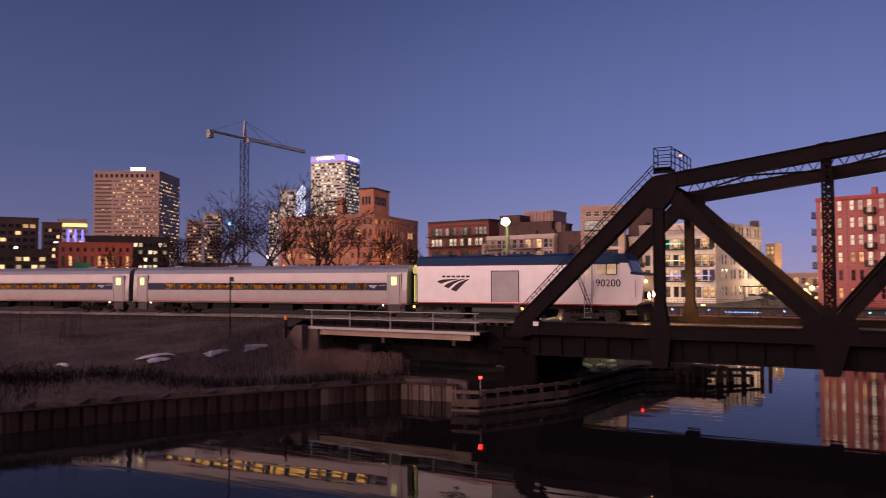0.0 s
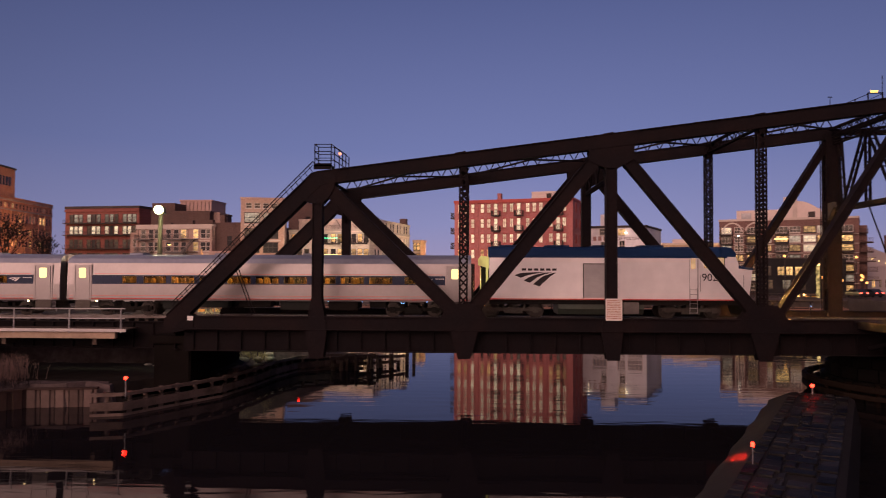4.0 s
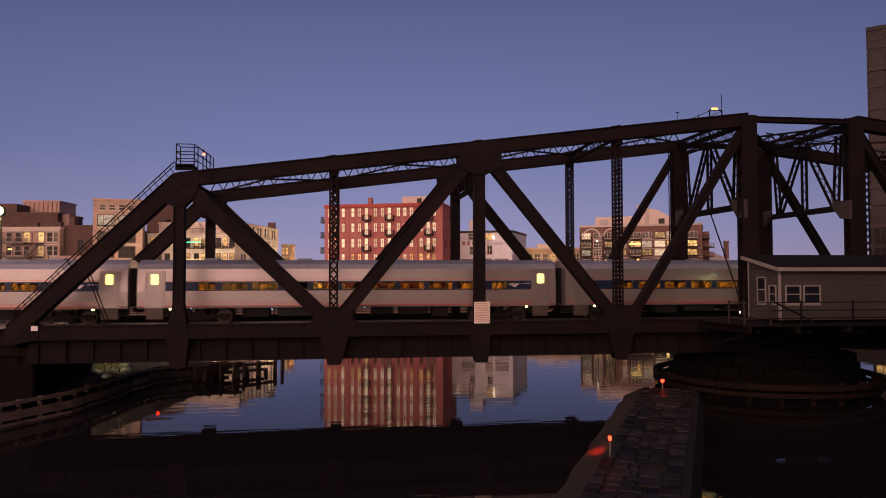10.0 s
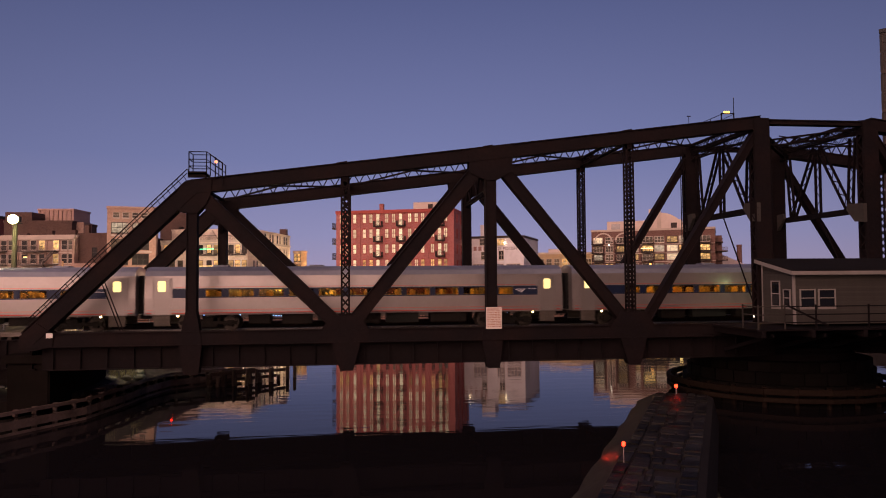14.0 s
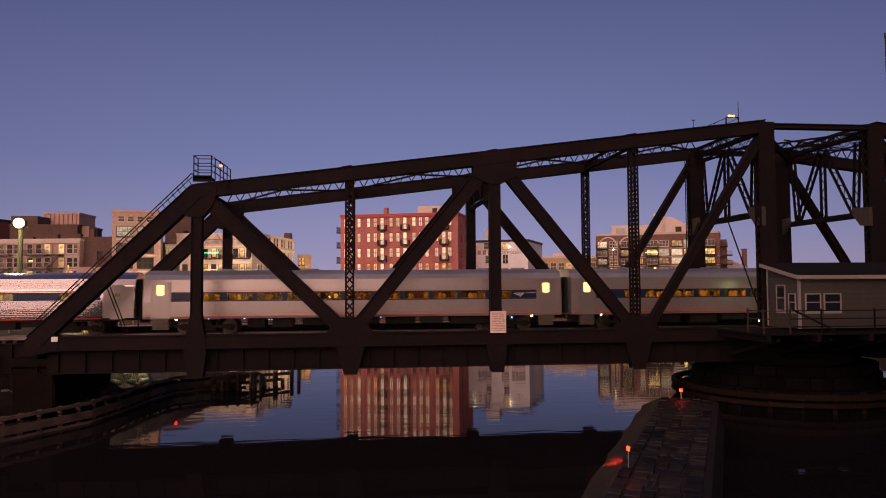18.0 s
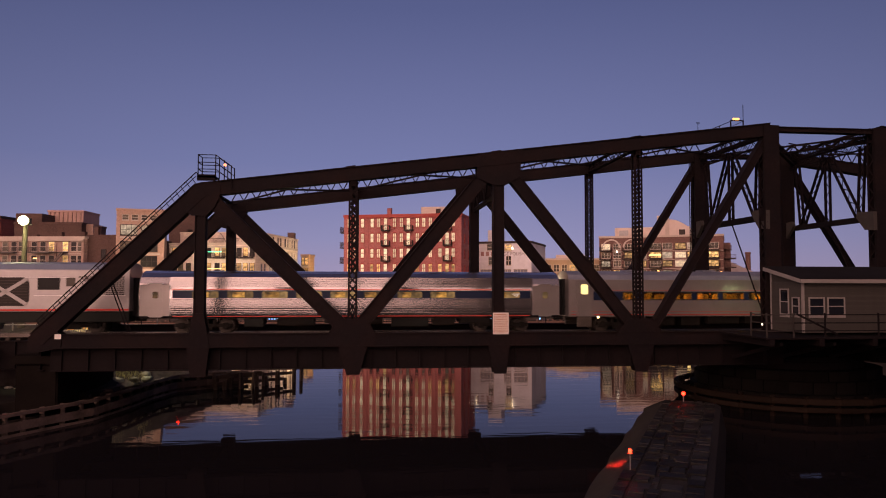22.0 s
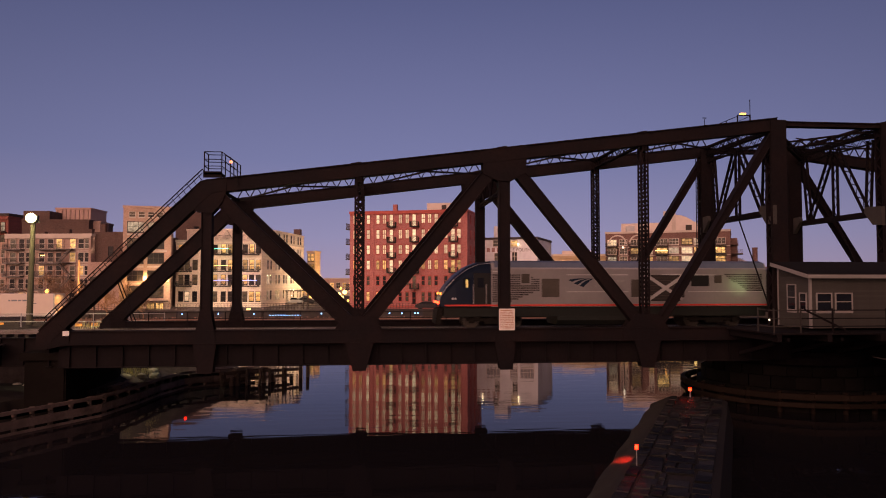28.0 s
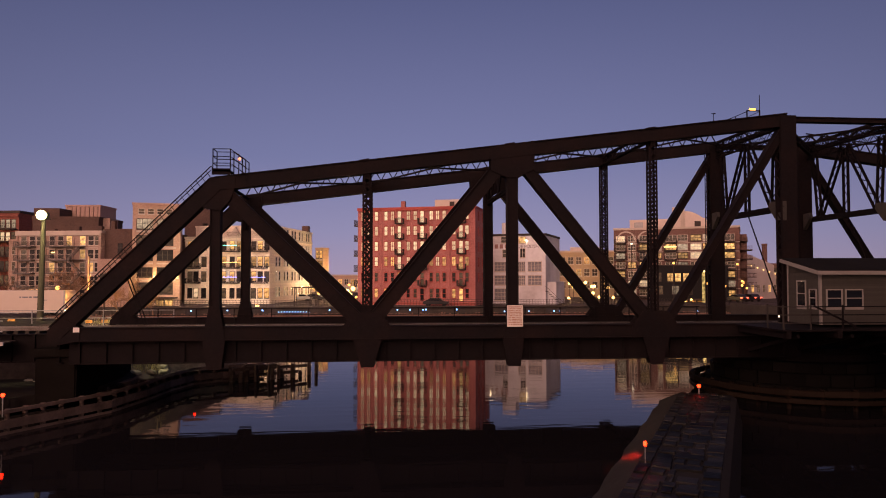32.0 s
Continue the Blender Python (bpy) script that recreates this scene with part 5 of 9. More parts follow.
def streamlined_locomotive():
    """Modern diesel locomotive: rounded dark blue cab, silver body with louvres and a crossed grille panel, red stripe. It pushes: its nose is at the rear of the train."""
    car = thing("diesel_locomotive", "silver diesel locomotive with dark blue rounded cab and red stripe", "locomotive")
    L, w = 10.55, 1.53
    b = B()
    extrude_x(b, ((-1.50, 1.35), (-w, 1.5), (-w, 3.70), (-1.36, 4.08), (-0.9, 4.18), (0.9, 4.18), (1.36, 4.08), (w, 3.70), (w, 1.5), (1.50, 1.35)), -7.4, L)
    part("body", b, LOCOSILVER, car)
    b = B()
    extrude_x(b, ((-1.50, 3.80), (-1.38, 4.12), (-0.9, 4.24), (0.9, 4.24), (1.38, 4.12), (1.50, 3.80)), -7.2, L - 0.1)
    part("roof", b, surface("slate_blue_roof", (0.12, 0.15, 0.22), 0.5, 0.1, 0.15, 3.0, 0.5, (0.08, 0.095, 0.13), 0.05), car)
    # rounded cab: stations from the body to the nose
    b = B()
    stations = ((-7.4, 4.20, 1.53), (-8.2, 4.12, 1.53), (-8.9, 3.82, 1.52), (-9.6, 3.30, 1.49), (-10.15, 2.72, 1.42), (-10.5, 2.15, 1.30), (-10.62, 1.7, 1.18), (-10.5, 1.35, 1.15))
    prev = None
    for x, zt, hw in stations:
        zl = 1.35
        r = min(0.45, (zt - zl) * 0.35) if zt - zl > 0.05 else 0.01
        pts = [(-hw, zl), (-hw, zt - r), (-hw + r * 0.35, zt - r * 0.35), (-hw + r * 1.2, zt), (hw - r * 1.2, zt), (hw - r * 0.35, zt - r * 0.35), (hw, zt - r), (hw, zl)]
        ring = [b.verts.new((x, y, z)) for y, z in pts]
        if prev:
            for i in range(8):
                j = (i + 1) % 8
                b.faces.new((prev[i], prev[j], ring[j], ring[i]))
        else:
            b.faces.new(ring)
        prev = ring
    b.faces.new(prev[::-1])
    bmesh.ops.remove_doubles(b, verts=b.verts, dist=0.002)
    bmesh.ops.recalc_face_normals(b, faces=b.faces)
    part("cab", b, surface("midnight_blue_paint", (0.005, 0.011, 0.027), 0.35, 0.0, 0.12, 4.0, 0.3, None, 0.02, spec=0.12), car, "dark blue rounded cab")
    b = B()
    prism(b, ((-8.95, 3.74), (-10.08, 2.78), (-10.03, 2.74), (-8.92, 3.68)), -1.05, 1.05)
    part("windscreen", b, GLASS, car)
    BROW = [(x, hw - 0.05, zt - 0.13) for x, zt, hw in stations[:6]]
    GRILLE = surface("dark_grille_mesh", (0.034, 0.029, 0.028), 0.7, 0.2, 0.3, 9.0, 0.4, None, 0.2)
    for s in (-1, 1):
        y = s * (w + 0.008)
        plate("cab_window", car, -9.15, -8.72, 2.55, 3.15, s * 1.515, GLASS, 0.06, 0.08)
        plate("cab_door", car, -8.50, -7.46, 1.52, 3.45, y, BLACK, 0.04, 0.05, "dark recessed cab door")
        plate("door_window", car, -8.25, -7.85, 2.55, 3.15, s * (w + 0.03), GLASS, 0.03, 0.05)
        plate("lit_gauge_light", car, -8.98, -8.86, 2.55, 3.05, s * 1.535, glowing("dim_cab_light", (1.0, 0.6, 0.2), 0.9), 0.05, 0.03)
        plate("red_stripe", car, -10.3, L, 1.40, 1.50, y, REDSTRIPE, 0.04)
        b = B()
        for p, q in zip(BROW, BROW[1:]):
            beam(b, (p[0], s * p[1], p[2]), (q[0], s * q[1], q[2]), 0.03, 0.09, (0, 0, 1))
        part("brow_stripe", b, LOCOSILVER, car, "pale stripe along the cab's brow")
        b = B()
        for x in (-8.52, -7.72):
            tube(b, (x, s * (w + 0.06), 1.55), (x, s * (w + 0.06), 2.75), 0.022, 0.022, 6)
            for z in (1.6, 2.7):
                tube(b, (x, s * (w - 0.01), z), (x, s * (w + 0.06), z), 0.018, 0.018, 6)
        part("grab_rail", b, GALV, car)
        plate("pale_line", car, -7.3, -6.2, 3.52, 3.57, y, MARKW, 0.02)
        plate("pale_line", car, -2.6, 1.37, 3.32, 3.37, y, MARKW, 0.02)
        plate("pale_line", car, 3.6, 7.2, 3.32, 3.37, y, MARKW, 0.02)
        plate("pale_line", car, -2.6, 1.37, 2.26, 2.30, y, MARKW, 0.02)
        # square-holed louvre field behind the cab, narrowing towards the middle
        b = B()
        for r in range(13):
            z = 1.66 + r * 0.135
            x = -7.3
            while x < -4.35 - max(0.0, 2.35 - z) * 2.6 - max(0.0, z - 3.05) * 5.0:
                if not (-5.6 < x + 0.05 < -4.9 and z > 2.72):
                    bx(b, (x, y - 0.012, z), (x + 0.095, y + 0.012, z + 0.09))
                x += 0.135
        tagged(part("louvres", b, GRILLE, car, "rows of small dark louvre openings"), kind="stuff")
        b = B()
        for r in range(10):
            z = 2.30 + r * 0.115
            x = L - 0.30
            while x > 9.3 - (z - 2.30) * 1.5:
                bx(b, (x - 0.11, y - 0.012, z), (x, y + 0.012, z + 0.075))
                x -= 0.15
        tagged(part("louvres", b, GRILLE, car, "rows of small dark louvre openings"), kind="stuff")
        plate("side_hatch", car, -5.48, -4.98, 2.82, 3.40, y, STEP, 0.03)
        plate("intake_grille", car, -4.20, -3.09, 1.95, 3.10, y, STEP, 0.03, 0.03, "brownish intake grille")
        plate("intake_grille", car, 1.55, 2.35, 1.95, 3.05, y, STEP, 0.03, 0.03)
        plate("pale_line", car, 5.3, L - 0.2, 2.26, 2.30, y, MARKW, 0.02)
        plate("side_hatch", car, 5.5, 6.7, 2.62, 3.32, y, BLACK, 0.03, 0.03)
        plate("side_hatch", car, 7.05, 7.55, 2.82, 3.32, y, STEP, 0.03)
        b = B()
        prism(b, ((2.85, 1.68), (4.75, 1.68), (5.05, 1.98), (5.05, 3.02), (4.75, 3.34), (2.85, 3.34), (2.55, 3.02), (2.55, 1.98)), y - 0.025, y + 0.025)
        part("grille_panel", b, GRILLE, car, "big brown mesh panel with cut corners")
        b = B()
        ya = s * (w + 0.045)
        beam(b, (2.68, ya, 1.78), (4.92, ya, 3.24), 0.03, 0.20)
        beam(b, (2.68, ya, 3.24), (4.92, ya, 1.78), 0.03, 0.20)
        part("cross_brace", b, DOORGREY, car)
        b = B()
        for i in range(9):
            bx(b, (2.62, s * (w + 0.036) - 0.004, 1.86 + i * 0.16), (4.98, s * (w + 0.036) + 0.004, 1.88 + i * 0.16))
        part("mesh_bars", b, STEP, car)
        emblem(car, -1.70, y, 2.85, 1.4, MARK)
        for i in range(7):
            plate("name_bar", car, -0.80 + i * 0.28, -0.80 + i * 0.28 + 0.19, 2.90, 3.00, y, DOORGREY, 0.012)
            plate("name_bar", car, -0.80 + i * 0.22, -0.80 + i * 0.22 + 0.10, 2.60, 2.68, y, DOORGREY, 0.012)
        for i in range(4):
            plate("number_bar", car, -9.85 + i * 0.17, -9.85 + i * 0.17 + 0.11, 1.80, 1.93, s * 1.47, MARKW, 0.04)
    b = B()
    bx(b, (-10.35, -1.42, 0.72), (L, 1.42, 1.36), 0.04)
    part("skirt", b, SKIRT, car)
    b = B()
    extrude_x(b, ((-1.40, 0.95), (-1.44, 0.5), (-1.2, 0.22), (1.2, 0.22), (1.44, 0.5), (1.40, 0.95)), -3.2, 2.6)
    part("fuel_tank", b, SKIRT, car)
    b = B()
    prism(b, ((-10.4, 1.30), (-10.75, 1.2), (-10.85, 0.3), (-10.55, 0.22)), -1.35, 1.35)
    part("pilot", b, UNDER, car)
    b = B()
    for s in (-0.95, 0.95):
        ball(b, (-10.47, s, 2.15), 0.10, 10)
    part("marker_lamp", b, glowing("amber_end_lamp", (1.0, 0.30, 0.06), 3.5), car, "amber end lamps")
    b = B()
    for s in (-1.0, 1.0):
        ball(b, (-10.66, s, 1.62), 0.10, 8)
    part("tail_lamp", b, glowing("red_tail_lamp", (1.0, 0.05, 0.02), 9.0), car)
    end_connection(car, L, 1)
    for x in (-7.2, 7.2):
        truck(car, x, 2.74, 0.51, UNDER)
    return car


# order from the front; the place of each car's middle behind the joint between the first and second vehicle
TRAIN = [(cab_baggage_unit(), 7.9, 5.4)]
for k in range(4):
    TRAIN.append((single_level_coach(11 + k), -12.97 - 25.95 * k, 9.07))
TRAIN.append((fluted_coach(21), -12.97 - 25.95 * 4, 9.07))
TRAIN.append((streamlined_locomotive(), -129.75 - 10.95, 7.2))
# seconds, metres of that joint along the line
RUN = ((0.0, -27.3), (1.0, -20.42), (2.0, -13.52), (3.0, -6.8), (4.0, 0.12), (6.5, 16.5), (9.0, 33.1), (11.0, 45.9), (13.0, 58.8), (14.0, 65.1), (16.5, 81.1), (19.0, 97.1),
       (20.0, 103.5), (22.0, 116.3), (23.0, 122.8), (24.0, 129.3), (25.0, 135.85), (28.0, 155.6), (30.0, 169.0), (32.0, 182.5))


def joint_at(t):
    ts, ss = [r[0] for r in RUN], [r[1] for r in RUN]
    return float(np.interp(t, ts, ss))


def car_pose(s, arm):
    (x0, y0, _), (x1, y1, _) = line_at(s - arm), line_at(s + arm)
    return pose((x0 + x1) / 2, (y0 + y1) / 2, RAIL_Z, 0, 0, math.degrees(math.atan2(y1 - y0, x1 - x0)))

# ---- buildings ----
BR_RED = masonry("red_painted_brick", (0.405, 0.138, 0.132), (0.39, 0.165, 0.155), stain=(0.31, 0.098, 0.094))
BR_TAN = masonry("tan_brick", (0.50, 0.33, 0.26), (0.42, 0.31, 0.26), stain=(0.36, 0.23, 0.18))
BR_BROWN = masonry("dark_brown_brick", (0.115, 0.068, 0.058), (0.11, 0.078, 0.07), stain=(0.065, 0.042, 0.038))
BR_CREAM = masonry("cream_brick", (0.74, 0.62, 0.53), (0.68, 0.58, 0.51), stain=(0.62, 0.49, 0.41))
BR_DUSTY = masonry("dusty_pinkish_brick", (0.42, 0.285, 0.24), (0.37, 0.27, 0.23), stain=(0.27, 0.18, 0.15))
BR_DEEP = masonry("deep_red_brick", (0.30, 0.075, 0.062), (0.26, 0.10, 0.085), stain=(0.22, 0.055, 0.048))
BR_ROW = masonry("maroon_row_brick", (0.25, 0.080, 0.066), (0.22, 0.095, 0.08), stain=(0.18, 0.058, 0.05))
BR_APT = masonry("russet_brick", (0.165, 0.091, 0.080), (0.20, 0.122, 0.106), stain=(0.14, 0.075, 0.065))
BR_ORANGE = masonry("orange_brown_brick", (0.48, 0.205, 0.125), (0.42, 0.22, 0.15), stain=(0.35, 0.145, 0.09))
PAINTWALL = surface("peeling_white_wall", (0.64, 0.63, 0.67), 0.85, 0.0, 0.20, 1.4, 0.9, (0.45, 0.42, 0.44), 0.2)
GRIMY = surface("grimy_factory_glass", (0.20, 0.19, 0.21), 0.4, 0.0, 0.5, 3.0, 0.9, (0.07, 0.065, 0.075), 0.1)
STUCCO = surface("pale_stucco", (0.58, 0.49, 0.45), 0.85, 0.0, 0.1, 1.5, 0.5, (0.42, 0.34, 0.30), 0.1)
YELLOWWALL = surface("buff_brick_wall", (0.36, 0.27, 0.19), 0.85, 0.0, 0.2, 1.5, 0.5, (0.26, 0.19, 0.13), 0.1)
ROOFING = surface("dark_tar_roof", (0.06, 0.055, 0.055), 0.9, 0.0, 0.2, 1.0, 0.5, None, 0.1)
TRIM = surface("pale_stone_trim", (0.50, 0.43, 0.38), 0.8, 0.0, 0.1, 2.0, 0.4, None, 0.1)
DARKTRIM = surface("dark_painted_trim", (0.045, 0.035, 0.033), 0.7, 0.0, 0.15, 3.0, 0.4, None, 0.1)
REDTRIM = surface("red_painted_trim", (0.36, 0.08, 0.07), 0.75, 0.0, 0.12, 3.0, 0.4, None, 0.1)
OFFICE = surface("brown_granite_panel", (0.44, 0.30, 0.24), 0.7, 0.0, 0.08, 0.6, 0.3, None, 0.0)
TOWERW = surface("white_tower_frame", (0.55, 0.52, 0.52), 0.6, 0.0, 0.06, 0.5, 0.3, None, 0.0)
PANE_DARK = dark_glass("dark_pane", (0.014, 0.012, 0.014), 0.15, 0.12)
PANE_WARM = glowing("warm_lit_pane", (1.0, 0.56, 0.20), 1.15, 0.6, 0.7, 1.4)
# emission imitates afterglow mirrored in the panes; some houses use it for lit rooms
PANE_SKY = glowing("bright_afterglow_pane", (1.0, 0.74, 0.48), 1.0, 0.3, 0.35, 1.6)
PANE_DIM = glowing("dim_lit_pane", (1.0, 0.60, 0.34), 0.085, 0.8, 0.8, 1.4)
PANE_COOL = glowing("pale_lit_pane", (1.0, 0.80, 0.58), 0.42, 0.6, 0.6, 1.4)
GRID_WARM = glowing("scattered_warm_windows", (1.0, 0.66, 0.30), 0.95, 0.6, 0.0, 1.0, island=True, dark=0.72)
GRID_PALE = glowing("scattered_pale_windows", (1.0, 0.75, 0.44), 0.95, 0.7, 0.0, 1.0, island=True, dark=0.42)
GRID_TOWER = glowing("scattered_tower_windows", (1.0, 0.72, 0.42), 0.6, 0.7, 0.0, 1.0, island=True, dark=0.45)
GRID_FEW = glowing("few_warm_windows", (1.0, 0.60, 0.25), 1.1, 0.5, 0.0, 1.0, island=True, dark=0.82)
GRID_OFFICE = glowing("office_floor_windows", (1.0, 0.62, 0.30), 0.9, 0.7, 0.0, 1.0, island=True, dark=0.66, base=(0.12, 0.085, 0.075))
BANDGLASS = surface("brown_band_glass", (0.14, 0.10, 0.09), 0.4, 0.0, 0.15, 0.8, 0.4, None, 0.0)
RAILGREY = surface("grey_weathered_railing", (0.13, 0.115, 0.11), 0.7, 0.1, 0.2, 4.0, 0.4)
_mesh_cache = {}


def frame_plate(w, h, t, bars, cross, sill, half=0.035, front=-0.10):
    """A window frame with its glazing bars and sill, in one connected piece."""
    xs, solid_x = [-w / 2 - t, -w / 2], [True]
    for i in range(bars):
        x = -w / 2 + w * (i + 1) / (bars + 1)
        xs += [x - half, x + half]
        solid_x += [False, True]
    xs += [w / 2, w / 2 + t]
    solid_x += [False, True]
    zs, solid_z = [-t, 0.0], [True]
    for i in range(cross):
        z = h * (i + 1) / (cross + 1)
        zs += [z - half, z + half]
        solid_z += [False, True]
    zs += [h, h + t]
    solid_z += [False, True]
    b = bmesh.new()
    grid = [[None] * len(zs) for _ in xs]

    def vert(i, k):
        if grid[i][k] is None:
            grid[i][k] = b.verts.new((xs[i], front, zs[k]))
        return grid[i][k]
    for i in range(len(xs) - 1):
        for k in range(len(zs) - 1):
            if solid_x[i] or solid_z[k]:
                b.faces.new((vert(i, k), vert(i + 1, k), vert(i + 1, k + 1), vert(i, k + 1)))
    if sill:
        lo = [b.verts.new((x, front, -t - 0.13)) for x in xs]
        for i in range(len(xs) - 1):
            b.faces.new((lo[i], lo[i + 1], vert(i + 1, 0), vert(i, 0)))
    out = bmesh.ops.extrude_face_region(b, geom=b.faces[:])
    for v in out["geom"]:
        if isinstance(v, bmesh.types.BMVert):
            v.co.y = 0.0
    bmesh.ops.recalc_face_normals(b, faces=b.faces)
    return b


def window_mesh(w, h, material, bars=1, cross=1, trim=DARKTRIM, sill=True):
    key = ("frame", round(w, 2), round(h, 2), bars, cross, trim.name, sill)
    if key not in _mesh_cache:
        t = min(0.09, w * 0.09)
        b = frame_plate(w, h, t, bars, cross, sill, 0.035)
        _mesh_cache[key] = mesh_of("window", b, trim)
    pk = ("pane", round(w, 2), round(h, 2), material.name)
    if pk not in _mesh_cache:
        b = B()
        bx(b, (-w / 2, -0.04, 0), (w / 2, 0.0, h))
        _mesh_cache[pk] = mesh_of("pane", b, material)
    return _mesh_cache[key], _mesh_cache[pk]


class House:
    """A building: local x along the front, y to the back, z up from its ground."""

    def __init__(self, name, label, at, turn, w, d, h, wall, cap=0.5, capmat=None, category="building", group="", roofmat=None):
        self.ob = thing(name, label, category, at, turn, group)
        self.w, self.d, self.h = w, d, h
        b = B()
        bx(b, (0, 0, -1.5), (w, d, h))
        part("wall", b, wall, self.ob)
        b = B()
        bx(b, (0.35, 0.35, h), (w - 0.35, d - 0.35, h + 0.06))
        part("roof", b, roofmat or ROOFING, self.ob)
        if cap:
            b = B()
            for a, c in (((-0.12, -0.12), (w + 0.12, 0.32)), ((-0.12, d - 0.32), (w + 0.12, d + 0.12)), ((-0.12, 0.32), (0.32, d - 0.32)), ((w - 0.32, 0.32), (w + 0.12, d - 0.32))):
                bx(b, (a[0], a[1], h - 0.05), (c[0], c[1], h + cap))
            part("parapet", b, capmat or wall, self.ob)

    def put(self, name, bm, material, label=""):
        return part(name, bm, material, self.ob, label)

    def window(self, u, z, w, h, pane, face="front", **kw):
        f, p = window_mesh(w, h, pane, **kw)
        o = part("window", f, DARKTRIM, self.ob)
        o.matrix_basis = {"front": pose(u, -0.003, z), "right": pose(self.w + 0.003, u, z, 0, 0, 90), "left": pose(-0.003, self.d - u, z, 0, 0, -90)}[face]
        part("pane", p, pane, o)
        return o

    def balcony(self, u, z, w, depth=1.2, material=None, face="front"):
        material = material or DARKTRIM
        key = ("balcony", round(w, 2), depth, material.name)
        if key not in _mesh_cache:
            b = B()
            bx(b, (-w / 2, -depth, -0.16), (w / 2, -0.005, 0.0))
            n = max(4, int(w / 0.17))
            f = frame_plate(w - 0.1, 0.76, 0.05, n, 0, False, 0.015, -0.04)
            q = frame_plate(depth - 0.16, 0.76, 0.05, 6, 0, False, 0.015, -0.04)
            _mesh_cache[key] = mesh_of("balcony", b, material), mesh_of("railing", f, material), mesh_of("railing", q, material)
        slab, front, side = _mesh_cache[key]
        o = part("balcony", slab, material, self.ob, "railed steel balcony")
        o.matrix_basis = pose(u, 0, z) if face == "front" else pose(self.w, u, z, 0, 0, 90)
        part("railing", front, material, o).matrix_basis = pose(0, -depth + 0.04, 0.05)
        for e in (-1, 1):
            part("railing", side, material, o).matrix_basis = pose(e * (w / 2 - 0.04), -depth / 2, 0.05, 0, 0, 90)
        return o

    def band(self, z, h=0.25, proud=0.12, material=None, u0=0.0, u1=None):
        b = B()
        bx(b, (u0, -proud, z), (self.w if u1 is None else u1, -0.002, z + h))
        return self.put("string_course", b, material or TRIM)


def red_warehouse():
    h = House("brick_apartment_building", "red painted brick loft building with rows of bright windows", (-3.7, 135.7, 2.6), -18.3, 22.1, 14.5, 17.45, BR_RED, 0.40, REDTRIM, roofmat=ROOFING)
    cols = ((1.0, 0), (2.2, 0), (3.6, 0), (5.45, 0), (6.7, 0), (8.0, 1), (9.7, 0), (11.0, 0), (12.3, 1), (14.0, 0), (15.2, 0), (16.4, 0), (18.2, 0), (19.5, 1), (20.6, 0))
    rows = ((15.5, PANE_SKY), (12.75, PANE_SKY), (9.95, PANE_SKY), (7.15, PANE_SKY), (4.3, PANE_DIM), (1.4, PANE_DIM))
    rnd = random.Random(4)
    for k, (z, pane) in enumerate(rows):
        for u, door in cols:
            p = pane
            if k >= 4:
                p = PANE_WARM if rnd.random() < 0.18 else PANE_DIM if rnd.random() < 0.5 else PANE_DARK
            if k == 3 and rnd.random() < 0.3:
                p = PANE_WARM
            if door:
                h.window(u, z - 0.55, 0.62, 2.15, p, bars=0, cross=1, trim=REDTRIM, sill=False)
            else:
                h.window(u, z, 0.57, 1.56, p, bars=1 if k < 4 and int(u * 10) % 3 else 0, cross=1, trim=REDTRIM)
        for u, door in cols:
            if door and k < 5:
                h.balcony(u + 0.15, z - 0.6, 1.55, 1.05)
        # arched lintels
        for u, door in cols:
            key = ("lintel", door)
            if key not in _mesh_cache:
                b = B()
                o = [(-0.42, 0), (-0.42, 0.10), (-0.2, 0.22), (0, 0.26), (0.2, 0.22), (0.42, 0.10), (0.42, 0), (0, 0.12)]
                prism(b, o, -0.11, -0.002)
                _mesh_cache[key] = mesh_of("lintel", b, REDTRIM)
            o = part("lintel", _mesh_cache[key], REDTRIM, h.ob)
            o.matrix_basis = pose(u, 0, z + 1.56)
    h.band(17.28, 0.28, 0.25, REDTRIM)
    for i in range(36):
        b = B()
        bx(b, (0.15 + i * 0.61, -0.22, 17.06), (0.40 + i * 0.61, -0.002, 17.278))
        h.put("corbel", b, REDTRIM)
    h.band(0.2, 0.3, 0.1, REDTRIM)
    # pilasters
    for u in (4.5, 17.3):
        b = B()
        bx(b, (u - 0.18, -0.10, 0), (u + 0.18, -0.002, 16.7))
        h.put("pilaster", b, BR_RED)
    # side galleries on the left corner
    for k in range(5):
        b = B()
        bx(b, (-0.9, 0.2, 3.3 + k * 2.8), (-0.002, 3.0, 3.45 + k * 2.8))
        o = h.put("balcony", b, DARKTRIM, "railed steel balcony")
        f = frame_plate(2.7, 0.95, 0.05, 14, 0, False, 0.015, -0.04)
        part("railing", f, DARKTRIM, o).matrix_basis = pose(-0.86, 1.6, 3.5 + k * 2.8, 0, 0, 90)
    b = B()
    bx(b, (7.4, 3, 17.5), (8.15, 3.8, 19.3))
    h.put("chimney", b, BR_RED)
    b = B()
    bx(b, (13.45, 5, 17.5), (18.0, 9.5, 19.6))
    h.put("roof_house", b, STUCCO, "pale rooftop stair house")
    b = B()
    bx(b, (16.3, 4.9, 18.2), (17.2, 5.0, 19.2))
    h.put("roof_door", b, DARKTRIM)
    for k in range(5):
        for u in (3.0, 7.0, 11.0):
            h.window(u, 4.3 + k * 2.8, 0.8, 1.5, PANE_DARK, "right", trim=REDTRIM)
    return h


